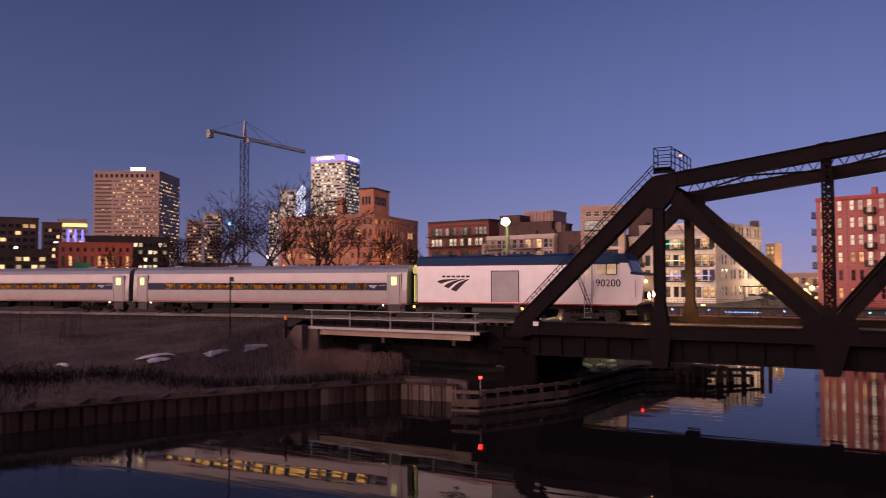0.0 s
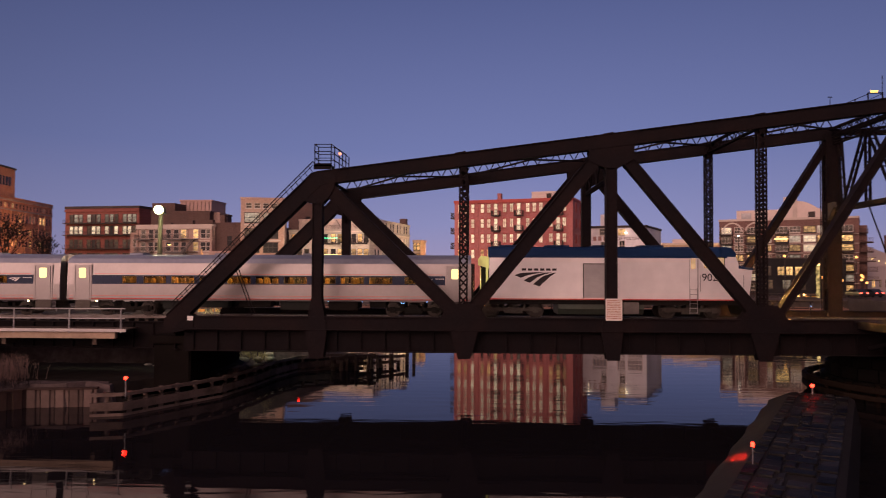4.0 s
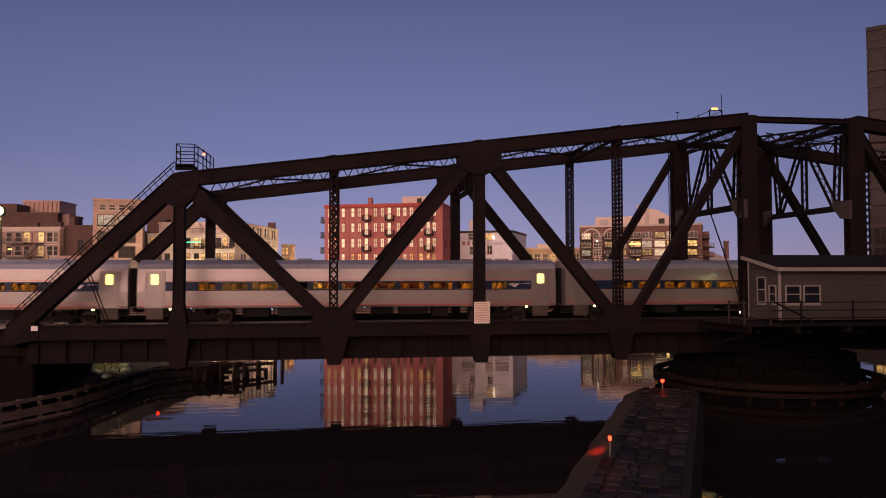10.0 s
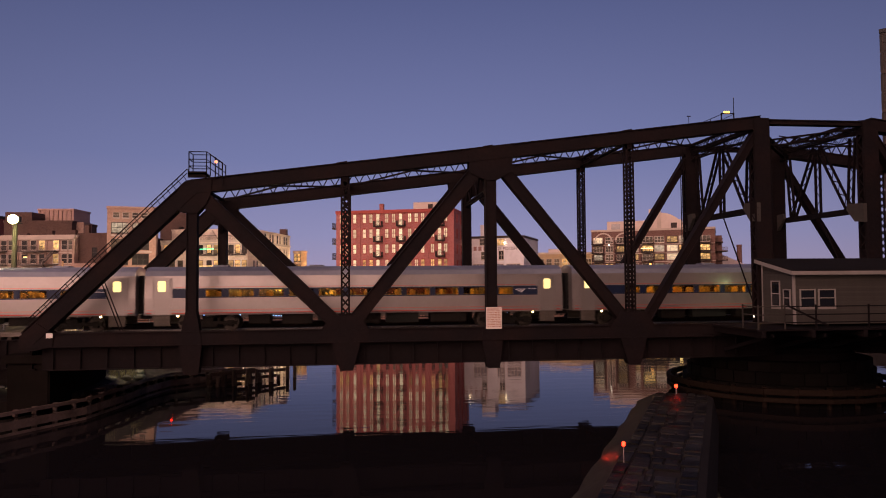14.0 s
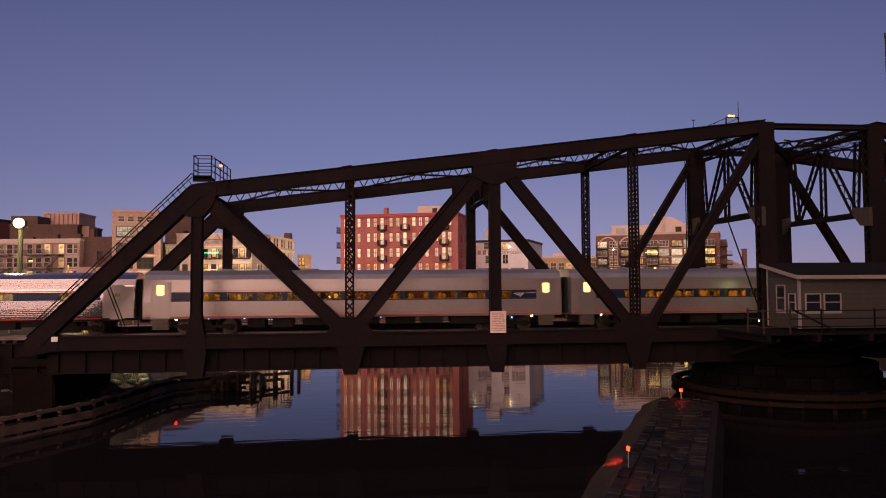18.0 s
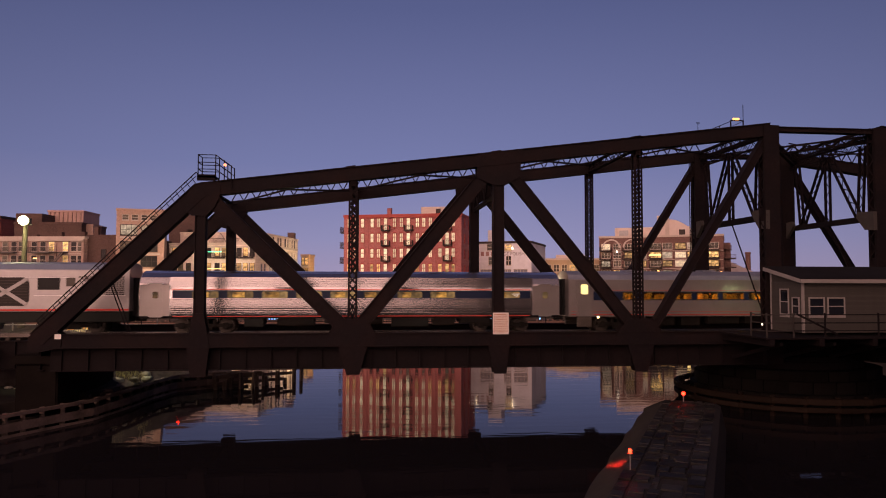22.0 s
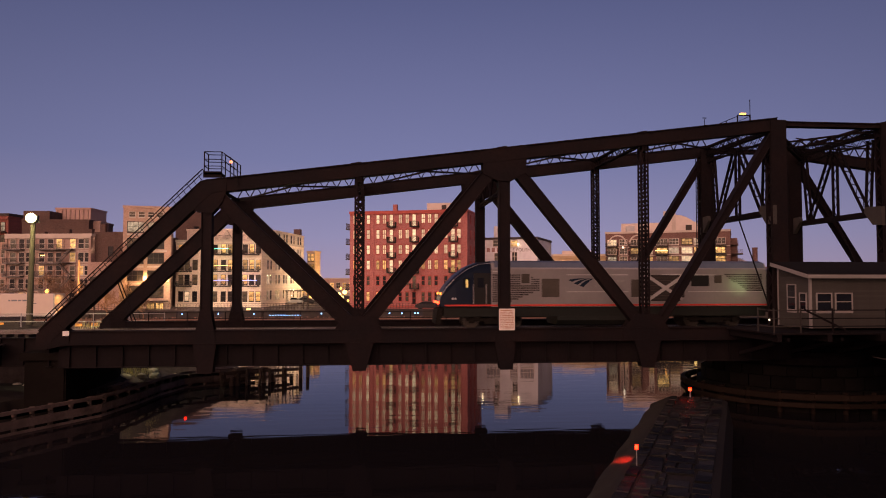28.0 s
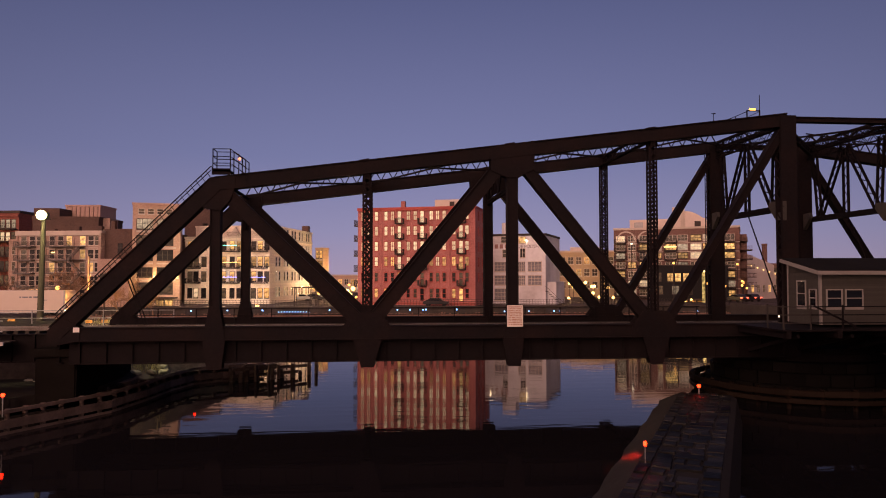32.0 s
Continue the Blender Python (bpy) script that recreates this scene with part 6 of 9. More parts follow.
def tan_loft():
    h = House("loft_building", "tan brick loft building with large multi-pane windows and uplights", (-43.3, 133.2, 2.6), 13.0, 7.95, 14.0, 18.0, BR_TAN, 0.35)
    for u in (1.45, 3.0, 4.55, 6.1):
        h.window(u, 16.4, 0.95, 0.85, PANE_DIM, bars=0, cross=1, trim=TRIM)
    for z, p, hh in ((13.75, PANE_COOL, 1.7), (10.9, PANE_DIM, 1.6), (8.2, PANE_DARK, 1.75), (5.2, PANE_DARK, 1.6), (2.2, PANE_DIM, 1.9)):
        for u in (2.05, 5.45):
            h.window(u, z, 2.6, hh, p, bars=2, cross=1)
    for u in (0.3, 3.75, 7.6):
        b = B()
        bx(b, (u - 0.3, -0.12, -0.5), (u + 0.3, -0.002, 16.0))
        h.put("brick_pier", b, BR_TAN)
    h.band(17.3, 0.4, 0.2, BR_TAN)
    for u in (1.9, 3.3, 4.7, 6.2):
        h.window(u, -0.1, 1.2, 1.15, PANE_WARM, bars=1, cross=0)
    for z in (4.4, 7.4, 10.2, 13.1):
        h.band(z, 0.3, 0.08)
    for u in (0.35, 3.75, 7.5):
        b = B()
        bx(b, (u - 0.22, -0.34, 4.85), (u + 0.22, -0.03, 5.4), 0.05)
        h.put("uplight", b, WARM_GLASS, "warm wall uplight")
    b = B()
    bx(b, (0.2, -1.6, 1.35), (7.7, -0.02, 1.55))
    h.put("canopy", b, DARKTRIM)
    g = House("brick_annex", "dark brown brick building rising behind the cream one", (-41.5, 161.0, 2.6), 4.0, 7.6, 10.0, 18.8, BR_BROWN, 0.3)
    g.window(4.3, 15.2, 0.9, 1.5, PANE_DARK, bars=0)
    b = B()
    prism(b, ((0.0, 18.8), (7.6, 18.8), (7.4, 19.0), (2.6, 20.4), (0.0, 20.6)), 0.4, 9.0)
    g.put("roof_shed", b, BR_BROWN)
    for (x, y, z) in ((-42.9, 132.7, 7.9), (-39.7, 133.5, 7.9), (-35.9, 134.3, 7.9)):
        lamp = bpy.data.lights.new("wall_light", "POINT")
        lamp.energy, lamp.color, lamp.shadow_soft_size = 520, (1.0, 0.58, 0.20), 0.12
        o = new("wall_light", lamp)
        o.location = (x, y, z)


def cream_building():
    w = 17.1
    h = House("apartment_building", "cream brick four-storey apartment building with lit balconies", (-37.3, 145.3, 2.6), -11.9, w, 27.0, 12.6, BR_CREAM, 0.35, TRIM)
    rows = ((10.45, "g"), (7.25, "a"), (4.4, "b"), (1.2, "")) 
    rnd = random.Random(8)
    for z, tube_kind in rows:
        for u in (1.1, 2.3, 3.9, 7.9, 9.6, 11.0, 13.9, 15.2, 16.5):
            r = rnd.random()
            h.window(u, z, 0.85, 1.75, PANE_WARM if r < 0.30 else PANE_SKY if r < 0.37 else PANE_DIM if r < 0.60 else PANE_DARK, bars=0, cross=1, trim=DARKTRIM)
        if tube_kind:
            for u in (1.7, 9.6, 15.2):
                h.balcony(u, z - 0.35, 3.1, 1.2)
    # coloured light tubes along some balconies
    for u, z, m in ((9.6, 11.12, GREEN_GLASS), (9.6, 7.9, WARM_GLASS), (9.6, 5.05, BLUE_TUBE), (15.2, 5.05, BLUE_TUBE)):
        b = B()
        bx(b, (u - 1.4, -1.24, z), (u + 1.4, -1.19, z + 0.09))
        h.put("light_tube", b, m, "coloured light tube along a balcony rail")
    h.band(12.0, 0.35, 0.22)
    for u in (9.4, 14.6):
        b = B()
        prism(b, ((u - 1.5, 12.6), (u + 1.5, 12.6), (u, 14.9)), 1.6, 2.2)
        h.put("gable", b, TRIM, "small triangular roof gable")
        b = B()
        for i in range(14):
            bx(b, (u - 1.5 + i * 0.22, -0.1, 12.9), (u - 1.46 + i * 0.22, -0.06, 13.8))
        bx(b, (u - 1.6, -0.1, 13.75), (u + 1.6, -0.05, 13.82))
        h.put("roof_rail", b, DARKTRIM)
    # long side, receding
    for z in (13.0, 10.2, 7.3, 4.5, 1.4):
        for u in (3.4, 5.2, 8.2, 10.0, 13.0, 14.8, 17.8, 19.6, 22.6, 24.4):
            r = rnd.random()
            h.window(u, z, 0.85, 1.7, PANE_COOL if r < 0.35 else PANE_DIM if r < 0.6 else PANE_DARK, "right", bars=0, cross=1, trim=TRIM)
    b = B()
    bx(b, (1.0, 2.4, 12.6), (w + 0.004, 26.9, 14.9))
    bx(b, (0.9, 2.3, 14.9), (w + 0.14, 27.0, 15.2))
    h.put("attic_storey", b, BR_CREAM)
    b = B()
    bx(b, (w - 1.6, 24.5, 15.2), (w - 0.2, 26.0, 16.6))
    h.put("chimney", b, BR_BROWN)
    for (x, y) in ((-27.5, 128.0), (-20.5, 127.0)):
        b = B()
        bx(b, (-0.3, -0.2, 0.0), (0.3, 0.2, 0.35), 0.03)
        solid("ground_floodlight", b, WARM_GLASS, "low warm floodlight washing the cream facade", "lamp", "floodlights", at=(x, y, 2.62))
        lamp = bpy.data.lights.new("wash_light", "POINT")
        lamp.energy, lamp.color, lamp.shadow_soft_size = 4000, (1.0, 0.80, 0.58), 0.25
        o = new("wash_light", lamp)
        o.location = (x, y, 6.5)
    b = B()
    ball(b, (w + 0.4, 25.6, 2.6), 0.22, 10)
    h.put("wall_lamp", b, WARM_GLASS, "warm wall lamp on the side")
    lamp = bpy.data.lights.new("side_light", "POINT")
    lamp.energy, lamp.color, lamp.shadow_soft_size = 2600, (1.0, 0.74, 0.48), 0.3
    o = new("side_light", lamp)
    o.matrix_basis = h.ob.matrix_basis @ Matrix.Translation((w + 5.0, 18.0, 6.5))
    g = House("corner_building", "small lit yellow-windowed corner building", (-14.6, 173.0, 2.6), -20, 1.9, 3.2, 11.6, BR_TAN, 0.4)
    for z in (9.6, 7.2, 4.8, 2.4):
        for u in (0.5, 1.4):
            g.window(u, z, 0.62, 1.6, PANE_WARM, bars=0, cross=1)


def balcony_row():
    h = House("tenement_building", "dusty brick tenement with iron balconies and fire stairs", (-64.2, 135.9, 2.6), -9.1, 15.7, 13.0, 13.0, BR_DUSTY, 0.35, TRIM)
    rnd = random.Random(3)
    for z in (10.8, 8.42, 6.1, 3.75, 1.4):
        for u in (1.5, 3.1, 4.4, 6.75, 8.35, 9.9, 12.4, 13.9, 15.1):
            r = rnd.random()
            h.window(u, z, 0.95, 1.55, PANE_WARM if r < 0.16 else PANE_DIM if r < 0.40 else PANE_DARK, bars=0, cross=1, trim=TRIM)
        for u, wd in ((2.0, 3.3), (8.2, 3.9)):
            h.balcony(u, z - 0.25, wd, 1.3, RAILGREY)
    for z in (12.5, 10.2, 7.85, 5.5, 3.15):
        h.band(z, 0.16 if z < 12 else 0.45, 0.06 if z < 12 else 0.3)
    for u in (0.2, 5.5, 10.6, 15.5):
        b = B()
        bx(b, (u - 0.2, -0.14, -0.5), (u + 0.2, -0.002, 12.35))
        h.put("pilaster", b, BR_DUSTY)
    for x in (1.6, 4.4, 9.0, 13.2):
        b = B()
        bx(b, (x, 3.0, 13.0), (x + 0.9, 3.9, 14.2 + 0.3 * math.sin(x)))
        h.put("chimney", b, BR_BROWN)
    # zigzag fire stairs
    b = B()
    for k in range(4):
        z = 1.15 + k * 2.35
        s = 1 if k % 2 else -1
        for y in (-1.3, -0.55):
            beam(b, (11.4 - 1.1 * s, y, z), (11.4 + 1.1 * s, y, z + 2.35), 0.05, 0.22)
        for i in range(10):
            x = 11.4 - 1.1 * s + 2.2 * s * i / 10
            bx(b, (x - 0.1, -1.3, z + 2.35 * i / 10), (x + 0.14, -0.55, z + 0.04 + 2.35 * i / 10))
        bx(b, (10.0, -1.35, z + 2.3), (12.8, -0.02, z + 2.38))
    h.put("fire_stairs", b, RAILGREY, "zigzag steel fire stairs")
    b = B()
    bx(b, (6.6, -0.12, 9.4), (7.3, -0.02, 9.6))
    h.put("wall_lamp", b, WARM_GLASS, "warm wall lamp")
    g = House("rear_block", "dark brown brick block with a lower lean-to", (-48.6, 134.6, 2.6), -9.1, 6.4, 20.0, 13.4, BR_BROWN, 0.3)
    g.window(3.0, 9.5, 0.8, 1.6, PANE_DARK, bars=0)
    b = B()
    bx(b, (0.05, 2.0, 13.4), (0.85, 2.8, 15.3))
    g.put("chimney", b, BR_BROWN)
    b = B()
    bx(b, (0.5, -3.0, -1), (6.2, -0.02, 8.3))
    g.put("lean_to", b, BR_DUSTY)
    for u in (1.5, 3.2, 4.9):
        f, p = window_mesh(0.8, 1.4, PANE_WARM if u > 4 else PANE_DIM, bars=0)
        o = part("window", f, DARKTRIM, g.ob)
        o.matrix_basis = pose(u, -3.005, 4.3)
        part("pane", p, PANE_DIM, o)
    # taller blocks behind
    k = House("rooftop_block", "dark wall of a taller building behind the tenement", (-69.0, 152.6, 2.6), -3, 13.0, 12.0, 16.9, BR_BROWN, 0.4)
    k.window(4, 13, 1, 1.5, PANE_DARK)
    b = B()
    bx(b, (0.1, 0.2, 16.9), (5.2, 8.0, 19.0))
    k.put("roof_shed", b, BR_BROWN)
    m = House("ribbed_block", "pinkish ribbed concrete block behind the tenement", (-64.9, 158.0, 2.6), -3, 7.1, 8.0, 19.9, surface("pinkish_concrete", (0.44, 0.30, 0.27), 0.9, 0.0, 0.1, 1.0, 0.4, None, 0.1), 0.3)
    for i in range(8):
        b = B()
        bx(b, (0.2 + i * 0.88, -0.2, 10), (0.5 + i * 0.88, -0.002, 19.8))
        m.put("rib", b, BR_DUSTY)
    n = House("stair_block", "pinkish stair block behind the tenement", (-57.0, 154.0, 2.6), -3, 2.5, 4.0, 16.9, BR_DUSTY, 0.2)
    n.window(1.2, 12.5, 1.0, 1.4, PANE_DARK)


def row_building():
    h = House("row_building", "deep red brick row building with bright bay windows", (-94.7, 164.7, 4.3), -8.2, 18.9, 14.0, 17.1, BR_ROW, 0.5, DARKTRIM)
    for k, (z, p) in enumerate(((13.9, PANE_COOL), (11.2, PANE_SKY), (8.1, PANE_DIM), (5.0, PANE_DIM), (2.0, PANE_DIM))):
        for g in range(4):
            for i in range(3):
                h.window(1.7 + g * 4.55 + i * 1.2, z, 0.85, 1.75, p if (g * 3 + i + k) % 4 else PANE_DIM, bars=0, cross=1, trim=DARKTRIM)
        b = B()
        bx(b, (0.3, -1.3, z - 0.42), (18.6, -0.02, z - 0.25))
        bx(b, (0.3, -1.3, z + 0.5), (18.6, -1.24, z + 0.56))
        for i in range(56):
            bx(b, (0.32 + i * 0.33, -1.3, z - 0.25), (0.36 + i * 0.33, -1.26, z + 0.5))
        h.put("gallery", b, DARKTRIM, "long railed gallery")
    h.band(16.3, 0.5, 0.3, BR_ROW)
    g = House("tan_block", "tan block beside the row building", (-76.5, 159.0, 4.3), -8, 12.0, 14.0, 11.0, BR_DUSTY, 0.3)
    for z in (8.2, 5.0, 2.0):
        for u in (1.2, 3.2, 5.2, 7.2, 9.2, 11.0):
            g.window(u, z, 0.9, 1.6, PANE_DIM if u < 6 else PANE_DARK, bars=0, trim=TRIM)
        g.balcony(4.2, z - 0.2, 4.4, 1.2, GALV)


def white_warehouse():
    h = House("painted_warehouse", "peeling white painted warehouse with faded wall lettering", (18.8, 138.7, 2.6), -24.1, 13.4, 15.0, 12.9, PAINTWALL, 0.35, DARKTRIM)
    for z, hh in ((6.2, 1.7), (3.65, 1.7), (0.75, 2.1)):
        for u, wd in ((0.95, 1.0), (4.9, 2.5), (8.85, 1.3), (11.36, 2.5)):
            r = (u * 7 + z) % 3
            if z < 1 and u > 7:
                b = B()
                bx(b, (u - wd / 2, -0.06, z), (u + wd / 2, -0.002, z + hh))
                h.put("boarded_window", b, PAINTWALL, "painted-over window")
            else:
                h.window(u, z, wd, hh, PANE_COOL if r < 0.4 else GRIMY, bars=3, cross=2, trim=TRIM)
    h.window(5.67, 8.85, 0.9, 1.4, PANE_DIM, bars=0, trim=TRIM)
    h.window(5.41, 11.6, 0.9, 1.1, PANE_DIM, bars=0, trim=TRIM)
    h.window(8.98, 11.5, 1.2, 1.1, PANE_WARM, bars=1, trim=TRIM)
    h.window(9.08, 8.8, 0.9, 1.6, PANE_DARK, bars=1, trim=TRIM)
    fade = surface("faded_red_lettering", (0.26, 0.11, 0.10), 0.85, 0.0, 0.2, 2.0, 0.5, (0.40, 0.30, 0.29), 0.0)
    grey = surface("faded_grey_lettering", (0.16, 0.13, 0.14), 0.85, 0.0, 0.2, 2.0, 0.5, (0.32, 0.28, 0.28), 0.0)
    for i in range(6):
        b = B()
        bx(b, (0.75 + i * 0.98, -0.03, 10.5), (1.35 + i * 0.98, -0.002, 11.3))
        h.put("lettering_bar", b, fade)
    lettering("SHOE POLISH", 0.85, grey, h.ob, pose(7.0, -0.012, 10.55, 90, 0, 0), "wall_lettering", "faded grey painted wall lettering")
    b = B()
    bx(b, (4.3, 3.0, 12.9), (6.9, 6.0, 15.6))
    h.put("roof_house", b, PAINTWALL)
    for u, z in ((2.89, 12.0), (9.80, 11.9)):
        b = B()
        ball(b, (u, -0.25, z), 0.13, 8)
        h.put("wall_lamp", b, glowing("bright_wall_lamp", (1.0, 0.82, 0.5), 22), "small bright wall lamp")
    b = B()
    bx(b, (13.5, 1.0, -1.5), (15.2, 10.0, 4.2))
    h.put("side_shed", b, PAINTWALL)
    b = B()
    for i in range(10):
        bx(b, (13.6 + i * 0.33, -1.2, -0.6 + 3.0 - i * 0.3), (13.95 + i * 0.33, -0.05, -0.5 + 3.0 - i * 0.3))
    beam(b, (13.6, -1.2, 3.4), (17.0, -1.2, 0.3), 0.05, 0.06)
    h.put("outside_stairs", b, DARKTRIM)


def street_end():
    h = House("street_end_building", "low tan brick building closing the lamp-lit street", (-24.0, 246.0, 2.6), -4, 19.0, 8.0, 5.6, BR_TAN, 0.3, TRIM)
    for i in range(9):
        h.window(1.3 + i * 2.05, 2.6, 1.2, 1.7, PANE_WARM if i % 3 else PANE_DIM, bars=1, trim=TRIM)
        h.window(1.3 + i * 2.05, 0.3, 1.4, 1.6, PANE_WARM if i % 2 else PANE_COOL, bars=1, trim=TRIM)


street_end()


def buff_building():
    h = House("street_building", "buff building lit by street lamps", (35.5, 186.0, 2.6), -14, 26.0, 16.0, 11.4, YELLOWWALL, 0.4, TRIM)
    for z in (8.4, 5.4, 2.2):
        for i in range(12):
            h.window(2.0 + i * 2.0, z, 1.3, 1.7, PANE_DIM if (i * 5 + int(z)) % 4 else PANE_WARM, bars=1, trim=TRIM)
    for z, hh, p in ((4.6, 0.25, 0.12), (7.7, 0.2, 0.10), (10.7, 0.4, 0.30)):
        h.band(z, hh, p, YELLOWWALL)
    for i in range(7):
        b = B()
        bx(b, (0.8 + i * 4.0, -0.16, 0.0), (1.2 + i * 4.0, -0.003, 10.68))
        h.put("pilaster", b, YELLOWWALL)
    b = B()
    bx(b, (14, 3, 11.4), (22, 8, 12.8))
    h.put("roof_plant", b, STUCCO)


def riverside_apartments():
    h = House("apartment_block", "russet brick riverside apartment block with arched top windows", (53.4, 161.4, 2.6), -27.6, 26.5, 18.0, 15.7, BR_APT, 0.4, TRIM)
    rnd = random.Random(5)
    for z in (13.05, 11.1, 9.2, 7.15, 5.1, 3.05, 1.0):
        for u, wd in ((1.5, 2.3), (4.0, 2.0), (6.6, 2.2), (9.9, 1.1), (12.4, 2.7), (14.9, 2.4), (17.65, 2.6), (19.8, 1.6), (24.35, 2.7)):
            r = rnd.random()
            h.window(u, z, wd * 0.82, 1.2, PANE_WARM if r < 0.26 else PANE_COOL if r < 0.55 else PANE_SKY if r < 0.63 else PANE_DIM, bars=2, cross=1, trim=DARKTRIM if r < 0.4 else TRIM)
        for u in (1.5, 6.6, 12.4, 24.35):
            h.balcony(u, z - 0.3, 2.6, 1.3)
        h.band(z - 0.55, 0.14, 0.08)
    for u in (2.7, 7.3):
        b = B()
        o = [(u + 2.1 * math.cos(math.pi * i / 12), 13.3 + 2.1 * math.sin(math.pi * i / 12)) for i in range(13)]
        o += [(u + 1.8 * math.cos(math.pi * i / 12), 13.3 + 1.8 * math.sin(math.pi * i / 12)) for i in range(12, -1, -1)]
        prism(b, o, -0.15, -0.002)
        h.put("arch", b, TRIM, "pale brick arch over top windows")
    b = B()
    bx(b, (11.1, -1.4, 11.55), (13.7, -1.32, 11.75))
    h.put("string_lights", b, WARM_GLASS, "string of warm lights along a balcony")
    # set-back top storey with a curved roof
    b = B()
    bx(b, (3.2, 2.5, 15.76), (19.5, 12, 18.1))
    h.put("top_storey", b, STUCCO)
    b = B()
    o = [(11.2, 15.8), (20.4, 15.8), (20.4, 17.0)] + [(20.4 - 5.0 * i / 8, 17.0 + 2.7 * math.sin(math.pi * 0.5 * i / 8)) for i in range(1, 9)] + [(13.8, 19.5), (11.2, 17.8)]
    prism(b, o, 2.0, 10.0)
    h.put("curved_roof", b, STUCCO, "pale curved rooftop pavilion")
    b = B()
    bx(b, (14.4, 1.9, 16.0), (15.2, 2.0, 20.2))
    for i in range(11):
        bx(b, (14.3, 1.85, 16.2 + i * 0.38), (15.3, 2.0, 16.3 + i * 0.38))
    bx(b, (12.5, 3.0, 18.2), (14.2, 5.0, 20.7))
    h.put("ribbed_stack", b, TRIM)
    b = B()
    bx(b, (17.3, 1.95, 15.9), (18.6, 2.02, 17.4))
    h.put("roof_door", b, DARKTRIM)
    b = B()
    bx(b, (4.2, 2.4, 15.9), (6.2, 2.5, 17.5))
    for i in range(6):
        bx(b, (4.3 + i * 0.33, 2.35, 15.9), (4.4 + i * 0.33, 2.42, 17.5))
    h.put("roof_grille", b, GALV)
    # stepped balconies at the right end
    for k in range(6):
        b = B()
        e = (3.3, 3.2, 2.9, 2.5, 2.5, 1.6)[k]
        bx(b, (26.5, 1.0, 3.0 + k * 1.95), (26.5 + e, 7.0, 3.16 + k * 1.95))
        bx(b, (26.5, 1.0, 3.85 + k * 1.95), (26.5 + e, 1.06, 3.92 + k * 1.95))
        for i in range(13):
            bx(b, (26.5 + e * i / 12.5, 1.0, 3.16 + k * 1.95), (26.56 + e * i / 12.5, 1.05, 3.9 + k * 1.95))
        h.put("stepped_balcony", b, BR_BROWN, "stepped corner balcony")
    b = B()
    bx(b, (26.5, 2.4, -1.5), (27.9, 14, 14.3))
    h.put("corner_wing", b, BR_APT)
    # low waterfront restaurant before it
    g = House("waterfront_tavern", "dark timber waterfront tavern with warm lit windows", (56.5, 147.0, 2.6), -24, 15.0, 8.0, 7.4, surface("dark_clapboard", (0.014, 0.013, 0.015), 0.8, 0.0, 0.2, 2.0, 0.4, None, 0.1), 0.2, DARKTRIM)
    for u, wd, z, p in ((1.4, 1.2, 4.3, PANE_DIM), (3.8, 1.1, 4.2, PANE_WARM), (5.3, 1.1, 4.2, PANE_WARM), (6.9, 1.1, 4.2, PANE_WARM), (8.5, 1.1, 4.2, PANE_WARM), (12.0, 1.4, 4.3, PANE_DIM),
                        (1.6, 1.4, 1.6, PANE_DIM), (4.8, 1.3, 1.6, PANE_COOL), (7.4, 1.3, 1.6, PANE_DIM), (12.5, 1.2, 1.7, PANE_DIM)):
        g.window(u, z, wd, 1.6, p, bars=1, cross=1)
    b = B()
    bx(b, (4.2, -2.2, -1.15), (10.6, -0.02, -0.95))
    bx(b, (4.2, -2.2, 0.50), (10.6, -0.02, 0.65))
    g.put("terrace", b, TIMBER)
    for u in (4.3, 6.4, 8.5, 10.5):
        b = B()
        bx(b, (u - 0.08, -2.15, -0.95), (u + 0.08, -1.99, 0.50))
        g.put("terrace_post", b, TIMBER)
    for i in range(4):
        b = B()
        bx(b, (4.5 + i * 1.5, -0.06, -0.8), (5.7 + i * 1.5, -0.02, 0.30))
        g.put("lit_arcade", b, glowing("amber_arcade", (1.0, 0.42, 0.10), 0.9, 0.0, 0.8, 0.7), "amber lit arcade bay")
    for u, z in ((4.9, -0.35), (6.0, -0.25), (7.3, -0.45)):
        b = B()
        ball(b, (u, -2.35, z), 0.30, 10)
        g.put("terrace_lamp", b, glowing("bright_terrace_globe", (1.0, 0.66, 0.26), 7.0), "bright lamp globe under the terrace roof")
    b = B()
    tube(b, (10.2, -2.6, -1.5), (10.2, -2.6, 6.0), 0.30, 0.30, 10)
    g.put("lit_column", b, glowing("lit_column_shade", (1.0, 0.70, 0.25), 0.8, 0.0, 0.8, 1.5), "lit yellow column")
    b = B()
    ball(b, (10.2, -2.6, 6.2), 0.35, 10)
    g.put("column_lamp", b, WARM_GLASS)
    # low white market hall and chimney further right
    k = House("market_hall", "low white hall with a sloping roof and lamps", (82.0, 156.0, 2.6), 38, 24.0, 12.0, 6.0, STUCCO, 0.2)
    b = B()
    prism(b, ((0.0, 6.0), (24, 6.0), (24, 6.4), (0.0, 10.4)), 0.3, 11.0)
    k.put("sloping_roof", b, STUCCO)
    for i in range(7):
        b = B()
        ball(b, (1.5 + i * 3.2, -0.3, 7.6 - i * 0.45), 0.16, 8)
        k.put("wall_lamp", b, WARM_GLASS)
        k.window(2.6 + i * 3.0, 1.6, 1.2, 1.6, PANE_DIM if i % 3 else PANE_WARM, bars=1, trim=TRIM)
    b = B()
    tube(b, (95.0, 172.0, 2.6), (95.0, 172.0, 15.4), 0.72, 0.60, 14)
